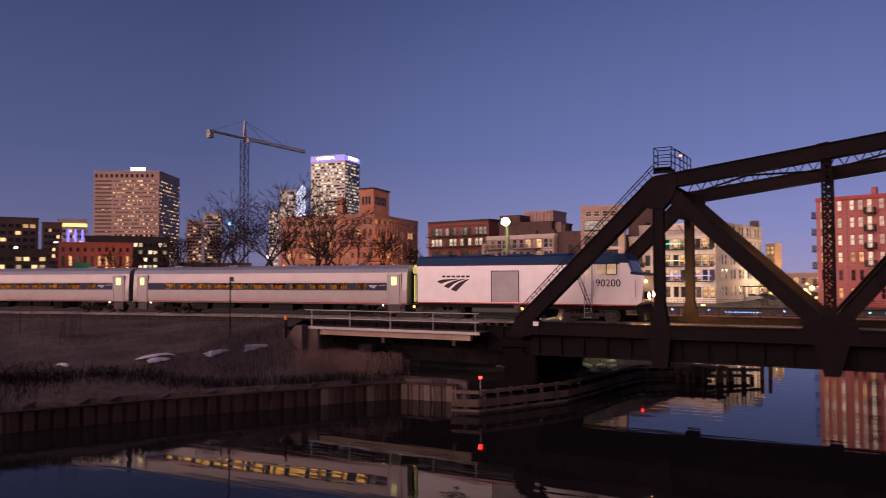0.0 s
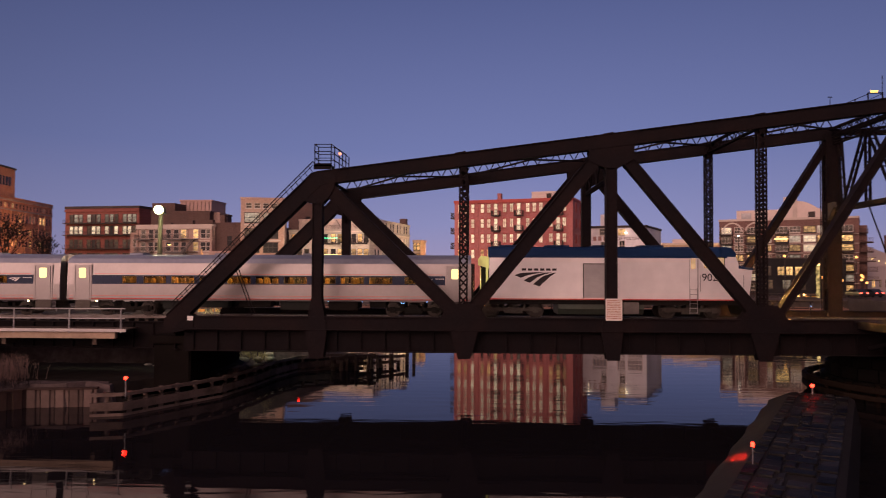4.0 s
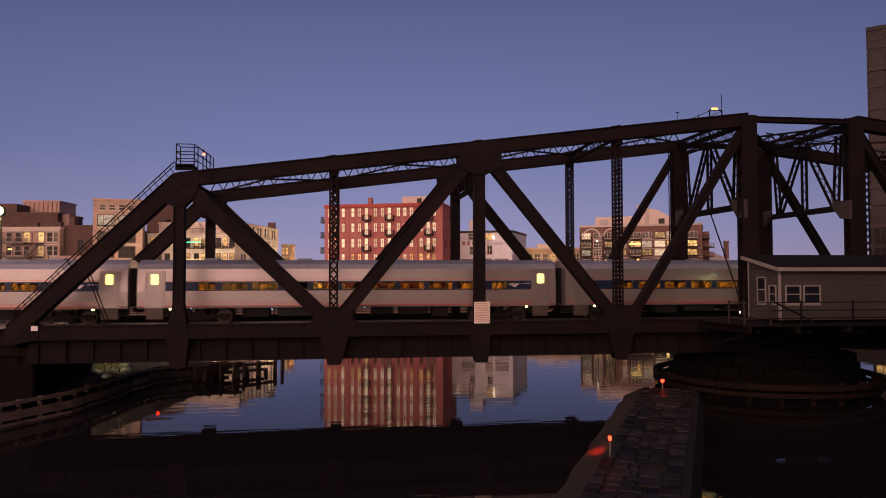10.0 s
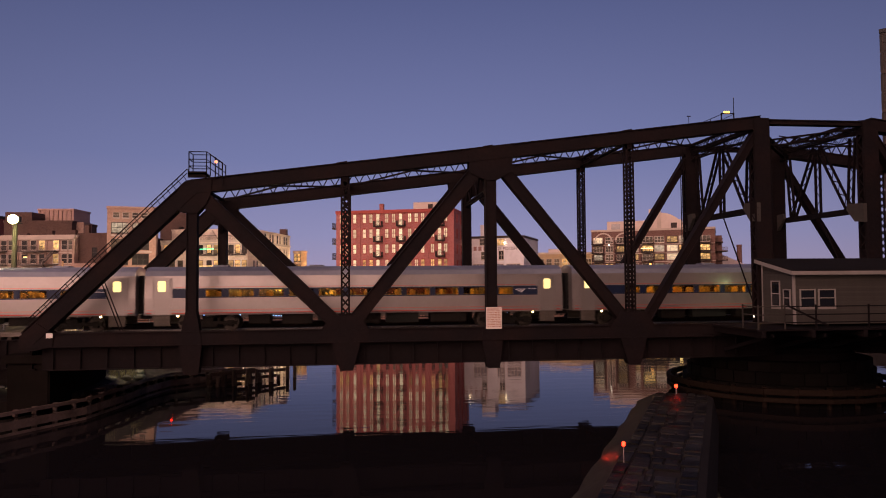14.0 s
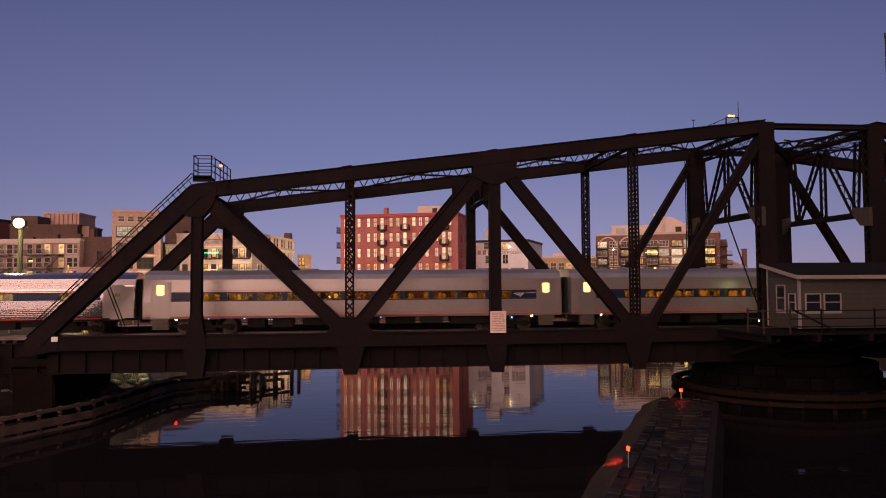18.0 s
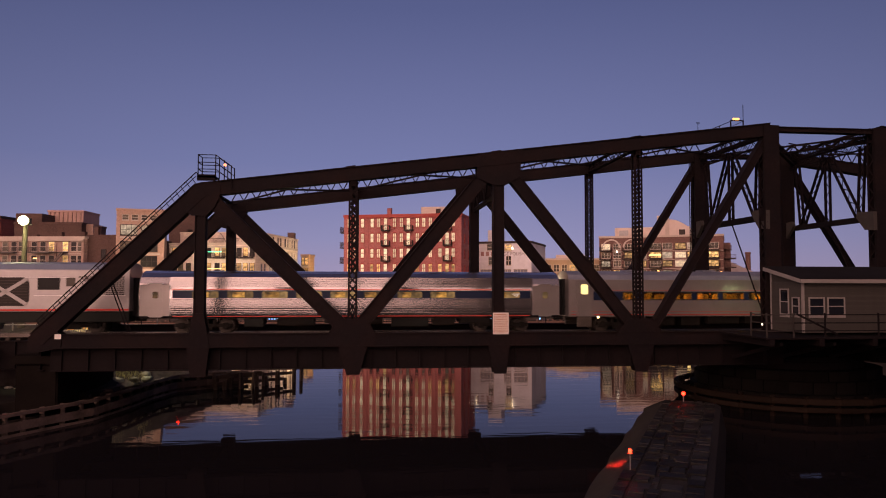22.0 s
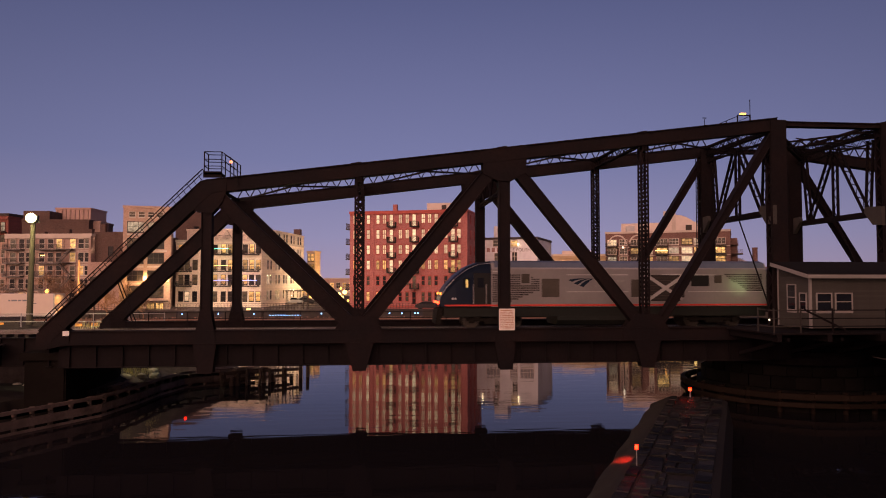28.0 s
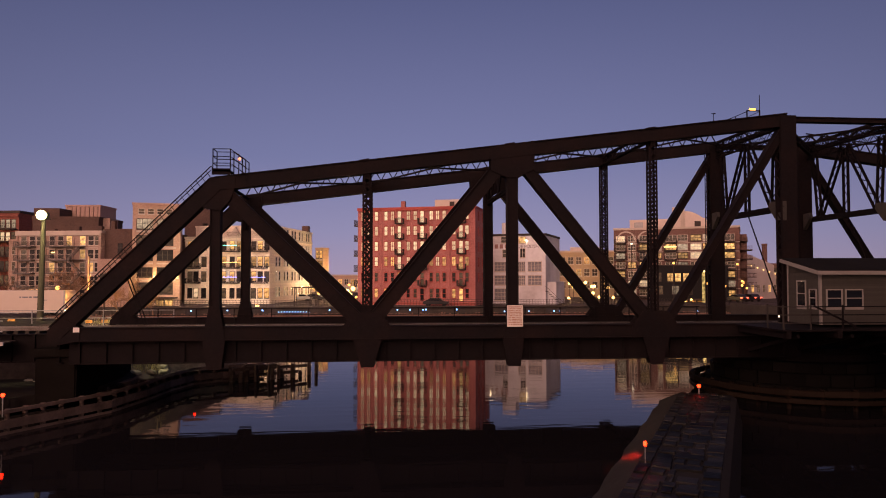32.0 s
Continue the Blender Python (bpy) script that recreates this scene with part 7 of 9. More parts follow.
    tube(b, (95.0, 172.0, 15.4), (95.0, 172.0, 15.85), 0.68, 0.68, 14)
    solid("brick_chimney", b, BR_APT, "tall round russet brick chimney", "chimney")
    m = House("brick_block", "russet brick block with lit windows", (92.6, 166.0, 2.6), -20, 12.0, 4.0, 8.0, BR_APT, 0.3)
    for z in (5.6, 3.0):
        for u in (1.5, 4.0, 6.5, 9.0, 11.0):
            m.window(u, z, 1.3, 1.5, PANE_WARM if (u + z) % 3 < 1 else PANE_DIM, bars=1)


def glass_highrise():
    """Dark apartment tower; its corner shows past the bridge."""
    h = House("apartment_tower", "dark glass apartment tower with grey frame", (71.6, 91.2, 3.0), -42, 16.0, 16.0, 38.2, surface("dark_grey_cladding", (0.016, 0.016, 0.020), 0.5, 0.1, 0.12, 0.8, 0.4, None, 0.05), 0.5)
    for k in range(14):
        z = 0.6 + k * 2.7
        for i in range(8):
            h.window(1.1 + i * 1.95, z, 1.6, 2.2, PANE_DARK if (k * 3 + i) % 11 or k > 6 else PANE_WARM, bars=1, cross=1, trim=DARKTRIM, sill=False)
            h.window(1.1 + i * 1.95, z, 1.6, 2.2, PANE_DARK, "left", bars=1, cross=1, trim=DARKTRIM, sill=False)
        if k % 2 == 0:
            h.band(z - 0.5, 0.4, 0.25, DARKTRIM)


def window_grid(h, cols, rows, x0, x1, z0, z1, material, face="front", fw=0.62, fh=0.55):
    b = B()
    for r in range(rows):
        for c in range(cols):
            u = x0 + (x1 - x0) * (c + 0.5) / cols
            z = z0 + (z1 - z0) * (r + 0.5) / rows
            w, hh = (x1 - x0) / cols * fw / 2, (z1 - z0) / rows * fh / 2
            if face == "front":
                bx(b, (u - w, -0.10, z - hh), (u + w, -0.004, z + hh))
            else:
                bx(b, (h.w + 0.004, u - w, z - hh), (h.w + 0.10, u + w, z + hh))
    return tagged(h.put("window_grid", b, material, "many small windows, some lit"), kind="stuff")


def skyline():
    # broad brown office tower with chamfered corner
    h = House("office_tower", "broad brown office tower with scattered lit windows", (-390.5, 279.5, 4.6), 30, 38.6, 36.0, 66.0, OFFICE, 1.0, OFFICE)
    window_grid(h, 30, 24, 11.5, 37.6, 6, 62, GRID_OFFICE, fw=0.62, fh=0.34)
    window_grid(h, 26, 24, 1, 35, 6, 62, GRID_OFFICE, "right", fw=0.62, fh=0.34)
    window_grid(h, 1, 24, 0.5, 10.8, 6, 62, BANDGLASS, fw=0.96, fh=0.42)
    window_grid(h, 5, 8, 0.5, 10.8, 8, 60, GRID_FEW, fw=0.5, fh=0.06)
    b = B()
    for i in range(12):
        bx(b, (0.8 + i * 3.0, -0.2, 63), (2.2 + i * 3.0, -0.002, 65))
        bx(b, (0.8 + i * 3.0 + (0 if i > 3 else 12), -0.2, 27.5), (2.0 + i * 3.0 + (0 if i > 3 else 12), -0.002, 29.0))
    tagged(h.put("louvre", b, BLACK), kind="stuff")
    b = B()
    for i in range(5):
        bx(b, (22 + i * 1.7, -0.4, 67.0), (23.4 + i * 1.7, 0.2, 69.0))
    h.put("roof_sign", b, glowing("white_roof_sign", (0.85, 0.95, 1.0), 6), "glowing white roof sign, drawn as bars")
    # white tower with a violet crown
    t = House("crown_tower", "tall white-framed tower with violet lit crown", (-567.0, 699.0, 4.6), 6.5, 48.0, 36.0, 149.5, TOWERW, 0.8, TOWERW)
    window_grid(t, 22, 34, 1, 47, 12, 141, GRID_PALE, fw=0.98, fh=0.52)
    window_grid(t, 16, 34, 1, 35, 12, 141, GRID_TOWER, "right", fw=0.98, fh=0.52)
    violet = glowing("violet_crown_light", (0.30, 0.22, 1.0), 1.6)
    b = B()
    bx(b, (0.5, -0.3, 143), (47.5, -0.004, 149))
    bx(b, (48.004, 0.5, 143), (48.3, 35.5, 149))
    t.put("crown", b, violet, "violet lit crown")
    b = B()
    for i in range(5):
        bx(b, (9 + i * 5, -0.7, 145), (12.4 + i * 5, -0.31, 148.5))
    t.put("crown_sign", b, glowing("white_crown_sign", (0.9, 0.92, 1.0), 5), "glowing white sign, drawn as bars")
    b = B()
    for i in range(5):
        bx(b, (48.31, 8 + i * 4.5, 145), (48.7, 11.4 + i * 4.5, 148.5))
    t.put("crown_sign", b, glowing("white_crown_sign", (0.9, 0.92, 1.0), 5), "glowing white sign, drawn as bars")
    # slimmer towers
    for nm, lab, a, c, d, hh, wall, gm, rr, cc in (
            ("slim_tower", "slim pale tower with lit windows", (-595, 675), (-580, 688), 16, 109, TOWERW, GRID_PALE, 24, 7),
            ("pale_tower", "pale bluish glass tower", (-606, 668), (-597, 676), 12, 84, TOWERW, GRID_PALE, 22, 4),
            ("brown_tower", "brown apartment tower with few lit windows", (-447, 400), (-439, 409), 12, 47, OFFICE, GRID_FEW, 16, 5),
            ("pink_tower", "pinkish apartment tower with a dark cap", (-453, 423), (-443, 433), 14, 55, STUCCO, GRID_FEW, 20, 6),
            ("round_block", "office block with amber lit cornice and violet lights", (-351, 231), (-343, 242), 12, 33, TRIM, GRID_FEW, 10, 8),
            ("brown_block", "dark brown office block with few lit windows", (-294, 148), (-279.5, 176), 16, 26.5, BR_BROWN, GRID_FEW, 8, 12),
            ("stepped_block", "dark brown stepped block with few lit windows", (-279, 177), (-275, 183), 12, 25, BR_BROWN, GRID_FEW, 8, 4),
            ("grey_block", "dark street block with lit shops", (-236, 124), (-226, 146), 10, 12, DARKTRIM, GRID_WARM, 3, 10),
            ("lit_office", "dark low office building with lit floors", (-262, 184), (-242.7, 208.6), 18, 19.4, DARKTRIM, GRID_PALE, 5, 16),
            ("far_block", "far low brown street block", (-250, 220), (-228, 240), 14, 9, BR_BROWN, GRID_WARM, 3, 8)):
        at, turn, w = (*a, 4.6), math.degrees(math.atan2(c[1] - a[1], c[0] - a[0])), math.hypot(c[0] - a[0], c[1] - a[1])
        k = House(nm, lab, at, turn, w, d, hh, wall, 0.5)
        window_grid(k, cc, rr, 0.8, w - 0.8, 3, hh - 1.5, gm, fw=0.7, fh=0.5)
        window_grid(k, max(3, cc - 2), rr, 0.8, d - 0.8, 3, hh - 1.5, gm, "right", fw=0.7, fh=0.5)
        if nm == "round_block":
            b = B()
            bx(b, (0.2, -0.2, 29.5), (w - 0.2, -0.003, 31.2))
            k.put("lit_cornice", b, AMBER_GLASS, "amber lit cornice")
            b = B()
            for i in range(4):
                bx(b, (1 + i * 3.3, -0.2, 12), (2.2 + i * 3.3, -0.003, 28))
            k.put("violet_strip", b, violet, "violet lit facade strip")
    # faceted bluish-white lit top beside the crown tower
    b = B()
    prism(b, ((0, 0), (15, 0), (15, 114), (11, 118), (0, 100)), 0, 18)
    g = solid("faceted_tower", b, glowing("pale_blue_lit_facade", (0.84, 0.80, 1.0), 1.6, 0.0, 0.4, 0.04), "faceted glass tower with a bluish lit top", "building", at=(-596, 701, 4.6), turn=40)
    # orange-brown brick hall with its square tower
    h = House("brick_hall", "orange-brown brick office hall with arched windows and a square tower", (-180.8, 205.9, 4.6), 7.8, 38.1, 39.0, 24.6, BR_ORANGE, 0.6, BR_ORANGE)
    HALLPANE = dark_glass("brown_hall_pane", (0.08, 0.045, 0.036), 0.25, 0.15)
    rnd = random.Random(9)
    for face, n, pitch in (("front", 16, 2.36), ("right", 16, 2.38)):
        for z, hh in ((21.8, 1.4), (17.6, 2.3), (13.6, 1.8), (9.8, 1.8), (6.0, 1.8), (2.2, 1.8)):
            for i in range(n):
                r = rnd.random()
                h.window(1.3 + i * pitch, z, 1.05, hh, PANE_WARM if r < 0.11 else HALLPANE if r < 0.85 else PANE_DIM, face, bars=0, cross=1, trim=BR_ORANGE)
    for z, hh in ((5.0, 0.25), (12.4, 0.3), (16.6, 0.3), (20.95, 0.45), (23.9, 0.55)):
        b = B()
        bx(b, (-0.2, -0.28, z), (38.3, -0.003, z + hh))
        bx(b, (38.103, -0.28, z), (38.38, 39.0, z + hh))
        h.put("string_course", b, BR_DUSTY if z > 20 else BR_ORANGE)
    for i in range(9):
        b = B()
        bx(b, (-0.1 + i * 4.72, -0.22, 0.0), (0.45 + i * 4.72, -0.003, 20.9))
        h.put("pier_strip", b, BR_ORANGE)
        b = B()
        bx(b, (38.103, 0.1 + i * 4.72, 0.0), (38.32, 0.65 + i * 4.72, 20.9))
        h.put("pier_strip", b, BR_ORANGE)
    for i in range(8):
        b = B()
        u = 2.5 + i * 4.72
        o = [(u + 1.9 * math.cos(math.pi * q / 10), 19.6 + 1.2 * math.sin(math.pi * q / 10)) for q in range(11)] + [(u + 1.55 * math.cos(math.pi * q / 10), 19.6 + 0.9 * math.sin(math.pi * q / 10)) for q in range(10, -1, -1)]
        prism(b, o, -0.25, -0.003)
        h.put("arch", b, BR_DUSTY)
    b = B()
    bx(b, (31.9, 0.9, 24.6), (37.4, 13.6, 34.0))
    h.put("tower", b, BR_ORANGE, "square brick tower")
    b = B()
    bx(b, (31.6, 0.6, 34.0), (37.7, 13.9, 34.5))
    h.put("tower_cornice", b, DARKTRIM)
    b = B()
    for i in range(3):
        bx(b, (32.9 + i * 1.25, 0.8, 28.6), (33.7 + i * 1.25, 0.9, 31.4))
    for i in range(5):
        bx(b, (37.4, 2.0 + i * 1.9, 28.6), (37.5, 3.2 + i * 1.9, 31.4))
    tagged(h.put("tower_window", b, PANE_DARK), kind="stuff")
    b = B()
    bx(b, (21.5, 3, 25.0), (24.0, 6, 31.5))
    h.put("chimney", b, BR_ORANGE)
    # orange lit low brick front and green sign by the street
    h = House("street_front", "low red brick front washed by orange street light", (-250.4, 165.2, 4.6), 54.3, 25.0, 8.0, 16.0, BR_DEEP, 0.4)
    for i in range(10):
        h.window(1.6 + i * 2.4, 7.6, 0.9, 3.6, PANE_WARM if i in (1, 5, 6, 7, 9) else PANE_DIM, bars=0)
        h.window(1.6 + i * 2.4, 13.0, 0.8, 1.3, PANE_DARK if i % 4 else PANE_DIM, bars=0)
    for i in (5, 6, 7, 9):
        b = B()
        bx(b, (1.25 + i * 2.4, -0.5, 6.6), (1.95 + i * 2.4, -0.1, 7.1))
        h.put("wall_uplight", b, AMBER_GLASS, "amber wall uplight")
    lamp = bpy.data.lights.new("street_glow", "POINT")
    lamp.energy, lamp.color, lamp.shadow_soft_size = 3500, (1.0, 0.45, 0.16), 0.5
    o = new("street_glow", lamp)
    o.location = (-231.0, 172.0, 9.0)
    b = B()
    bx(b, (5, -3.0, 6.4), (11, -2.8, 8.6))
    h.put("street_sign", b, surface("green_sign_sheet", (0.02, 0.16, 0.10), 0.5), "green street sign, its words too small to read")


def street_signs():
    """Lit roof-edge strips, a white and blue shop sign, a blue beacon and a lit bush on the far left street."""
    white = glowing("white_strip_light", (0.95, 0.97, 1.0), 2.2)
    for x, y, z, w in ((-250.5, 170.0, 20.6, 11.0),):
        b = B()
        bx(b, (-w / 2, -0.15, 0), (w / 2, 0.15, 0.55))
        solid("roof_strip_light", b, white, "white strip light along a roof edge", "lamp", "strip lights", at=(x, y, z), turn=50)
    s = thing("shop_sign", "lit white shop sign with blue end and illegible words", "sign", (-248.0, 150.0, 12.6), 60)
    b = B()
    bx(b, (-4.5, -0.2, 0), (3.0, 0.2, 1.7), 0.05)
    part("panel", b, white, s)
    b = B()
    bx(b, (3.02, -0.2, 0), (4.6, 0.2, 1.7), 0.05)
    part("end_panel", b, BLUE_TUBE, s, "blue end of the sign")
    for x in (-4.0, 4.0):
        b = B()
        tube(b, (x, 0, -8.4), (x, 0, 0.1), 0.2, 0.2, 8)
        part("leg", b, DARKTRIM, s)


street_signs()


def tower_crane():
    c = thing("tower_crane", "tall lattice tower crane with long jib", "crane", (-290.0, 300.0, 4.6))
    STC = surface("pale_crane_steel", (0.36, 0.32, 0.28), 0.6, 0.2, 0.1, 2.0, 0.4, None, 0.0)
    STD = surface("dark_crane_mast", (0.035, 0.035, 0.045), 0.7, 0.2, 0.1, 2.0, 0.4, None, 0.0)
    b = B()
    s = 1.55
    for x in (-s, s):
        for y in (-s, s):
            beam(b, (x, y, 0), (x, y, 79), 0.36, 0.36, (1, 0, 0))
    n = 26
    for i in range(n):
        z0, z1 = 79 * i / n, 79 * (i + 1) / n
        for k in (-1, 1):
            a, e = (-s, s) if i % 2 else (s, -s)
            beam(b, (a, k * s, z0), (e, k * s, z1), 0.2, 0.2)
            beam(b, (k * s, a, z0), (k * s, e, z1), 0.2, 0.2, (1, 0, 0))
            beam(b, (-s, k * s, z1), (s, k * s, z1), 0.2, 0.2)
    part("mast", b, STD, c)
    top = thing("slewing_unit", "", "", (0, 0, 79), 90)
    top.parent = c
    for k in ("label", "category"):
        if k in top:
            del top[k]
    b = B()
    beam(b, (-26, 0, 1.2), (0, 0, 1.2), 1.6, 0.9)
    bx(b, (-26.5, -1.3, -2.6), (-23.8, 1.3, 1.6))
    part("counter_jib", b, STC, top)
    b = B()
    for y, z in ((-0.8, 0.6), (0.8, 0.6), (0, 2.2)):
        beam(b, (0, y, z), (52, y, z), 0.3, 0.3, (0, 1, 0))
    for i in range(36):
        x0, x1 = 52 * i / 36, 52 * (i + 1) / 36
        for y in (-0.8, 0.8):
            beam(b, (x0, y, 0.6), ((x0 + x1) / 2, 0, 2.2), 0.16, 0.16)
            beam(b, ((x0 + x1) / 2, 0, 2.2), (x1, y, 0.6), 0.16, 0.16)
    part("jib", b, STC, top)
    b = B()
    beam(b, (-0.9, 0, 0), (0, 0, 11), 0.9, 0.5)
    beam(b, (0.9, 0, 0), (0, 0, 11), 0.9, 0.5)
    part("tower_head", b, STC, top)
    b = B()
    for a, e in (((0, 0, 11), (34, 0, 2.2)), ((0, 0, 11), (-24, 0, 1.6)), ((0, 0, 11), (16, 0, 2.2)), ((34, 0, 2.2), (34, 0, 6.0))):
        beam(b, a, e, 0.12, 0.12)
    part("pendant_line", b, STD, top)
    b = B()
    bx(b, (0.6, -2.4, -1.2), (2.8, -0.6, 1.4), 0.1)
    part("cab", b, WHITE, top)


red_warehouse()
tan_loft()
cream_building()
balcony_row()
row_building()
white_warehouse()
buff_building()
riverside_apartments()
glass_highrise()
skyline()
tower_crane()

# ---- bridge tender's hut on its platform beside the truss ----
GREYWHITE = surface("weathered_white_trim", (0.24, 0.225, 0.22), 0.65, 0.0, 0.1, 4.0, 0.5, (0.16, 0.145, 0.14), 0.05)


def tender_hut():
    h = thing("tender_hut", "beige clapboard bridge tender's hut with white trim", "hut", (24.08, 37.9, 5.1))
    W, D, zf, zb = 9.6, 3.15, 2.82, 3.45
    side = surface("beige_clapboard", (0.052, 0.049, 0.045), 0.75, 0.0, 0.16, 3.0, 0.5, (0.036, 0.032, 0.029), 0.1, piece=0.10)
    b = B()
    v = ((0, 0, 0), (W, 0, 0), (W, D, 0), (0, D, 0), (0, 0, zf), (W, 0, zf), (W, D, zb), (0, D, zb))
    vs = [b.verts.new(p) for p in v]
    for q in ((0, 3, 2, 1), (4, 5, 6, 7), (0, 1, 5, 4), (1, 2, 6, 5), (2, 3, 7, 6), (3, 0, 4, 7)):
        b.faces.new([vs[i] for i in q])
    part("wall", b, side, h)
    # lapped boards, front and left side
    n = 20
    step = zf / n
    lap = ((-0.002, 0), (-0.040, 0), (-0.040, 0.012), (-0.006, step * 0.99), (-0.002, step * 0.99))
    fb = B()
    extrude_x(fb, lap, 0, W)
    me = mesh_of("clapboard", fb, side)
    lb = B()
    prism(lb, lap, 0, D)
    ml = mesh_of("clapboard", lb, side)
    for i in range(n):
        part("clapboard", me, side, h).matrix_basis = pose(0, 0, i * step)
        part("clapboard", ml, side, h).matrix_basis = pose(0, 0, i * step)
    for p, q in (((-0.055, -0.055, 0), (0.065, 0.08, zf)), ((W - 0.06, -0.055, 0), (W + 0.06, 0.08, zf)), ((-0.055, D - 0.1, 0), (0.06, D, zb))):
        b = B()
        bx(b, p, q)
        part("corner_board", b, GREYWHITE, h)
    # windows on the front and side
    def sash(u0, u1, z0, z1, side_face=False, name="window"):
        w, hh = u1 - u0, z1 - z0
        b = frame_plate(w - 0.14, hh - 0.14, 0.07, 0, 1, True, 0.025, -0.06)
        bmesh.ops.translate(b, verts=b.verts, vec=(w / 2, -0.025, 0.07))
        f = part(name, b, GREYWHITE, h)
        f.matrix_basis = pose(u0, 0, z0) if not side_face else pose(0, u1, z0, 0, 0, -90)
        b = B()
        bx(b, (0.07, -0.050, 0.07), (w - 0.07, -0.042, hh - 0.07))
        part("pane", b, GLASS, f)
    sash(0.30, 1.24, 0.95, 1.95)
    sash(1.40, 2.44, 0.95, 1.95)
    sash(0.25, 0.95, 0.95, 1.95, True)
    sash(1.25, 2.15, 0.92, 2.42, True, "door")
    # roof with white fascia
    b = B()
    o = 0.32
    s = (zb - zf) / D
    pts = [(-o, -o, zf - s * o + 0.02), (W + o, -o, zf - s * o + 0.02), (W + o, D + 0.25, zb + s * 0.25 + 0.02), (-o, D + 0.25, zb + s * 0.25 + 0.02)]
    lo = [b.verts.new(p) for p in pts]
    hi = [b.verts.new((x, y, z + 0.22)) for x, y, z in pts]
    b.faces.new(lo[::-1])
    b.faces.new(hi)
    for i in range(4):
        j = (i + 1) % 4
        b.faces.new((lo[i], lo[j], hi[j], hi[i]))
    part("roof", b, surface("black_felt_roof", (0.014, 0.013, 0.014), 0.95, 0.0, 0.2, 2.0, 0.5, None, 0.2, spec=0.05), h, "dark low-slope roof")
    b = B()
    bx(b, (-o - 0.03, -o - 0.03, zf - s * o - 0.02), (W + o + 0.03, -o, zf - s * o + 0.19))
    beam(b, (-o - 0.015, -o - 0.03, zf - s * o + 0.085), (-o - 0.015, D + 0.25, zb + s * 0.25 + 0.085), 0.03, 0.21, (1, 0, 0))
    part("fascia", b, GREYWHITE, h, "white roof fascia")
    return h


tender_hut()
PLATGREY = surface("weathered_pale_railing", (0.040, 0.035, 0.033), 0.8, 0.0, 0.2, 5.0, 0.5, None, 0.2)
plat = thing("hut_platform", "dark timber platform with pipe railings round the hut", "platform", (24.0, 37.0, 4.9))
b = B()
bx(b, (21.0, 36.3, 4.86), (34.6, 41.4, 4.96))
for x in (21.2, 24.0, 27.0, 30.0, 33.0):
    bx(b, (x, 36.3, 4.5), (x + 0.25, 41.4, 4.86))
wpart("deck", b, STEEL_DK, plat)
for x, y in ((21.1, 36.45), (21.1, 38.0), (22.6, 36.45), (24.35, 36.4), (27.4, 36.4), (30.4, 36.4), (33.4, 36.4)):
    b = B()
    bx(b, (x - 0.035, y - 0.035, 4.96), (x + 0.035, y + 0.035, 6.25))
    wpart("post", b, PLATGREY if x < 23 else STEEL_DK, plat)
for z in (5.3, 5.72, 6.15):
    b = B()
    beam(b, (21.1, 36.45, z), (22.6, 36.45, z), 0.04, 0.055)
    beam(b, (21.1, 36.45, z), (21.1, 38.0, z), 0.04, 0.055, (1, 0, 0))
    wpart("rail", b, PLATGREY, plat)
    b = B()
    beam(b, (22.6, 36.42, z), (34.5, 36.4, z), 0.05, 0.06)
    wpart("rail", b, STEEL_DK, plat)
b = B()
beam(b, (22.7, 36.3, 6.2), (25.0, 36.3, 5.1), 0.05, 0.10)
wpart("stair_rail", b, STEEL_DK, plat)
for x in (22.0, 25.0, 28.2, 31.2, 34.0):
    b = B()
    beam(b, (x, 36.6, 4.6), (x, 41.7, 3.4), 0.16, 0.2, (1, 0, 0))
    wpart("bracket", b, STEEL_DK, plat)
b = B()
bx(b, (21.68, 37.9, 5.52), (21.73, 37.95, 5.62))
lamp = bpy.data.lights.new("platform_light", "POINT")
lamp.energy, lamp.color, lamp.shadow_soft_size = 26, (0.70, 1.0, 0.45), 0.1
o = new("platform_light", lamp)
o.location = (24.9, 42.4, 7.5)
lb = B()
bx(lb, (24.6, 41.28, 7.2), (25.0, 41.5, 7.5), 0.03)
wpart("lamp", lb, glowing("green_white_lamp", (0.75, 1.0, 0.5), 1.5), plat, "green-white lamp on the track side")
wpart("lamp", b, glowing("small_white_lamp", (1.0, 0.85, 0.7), 3), plat, "small white lamp")

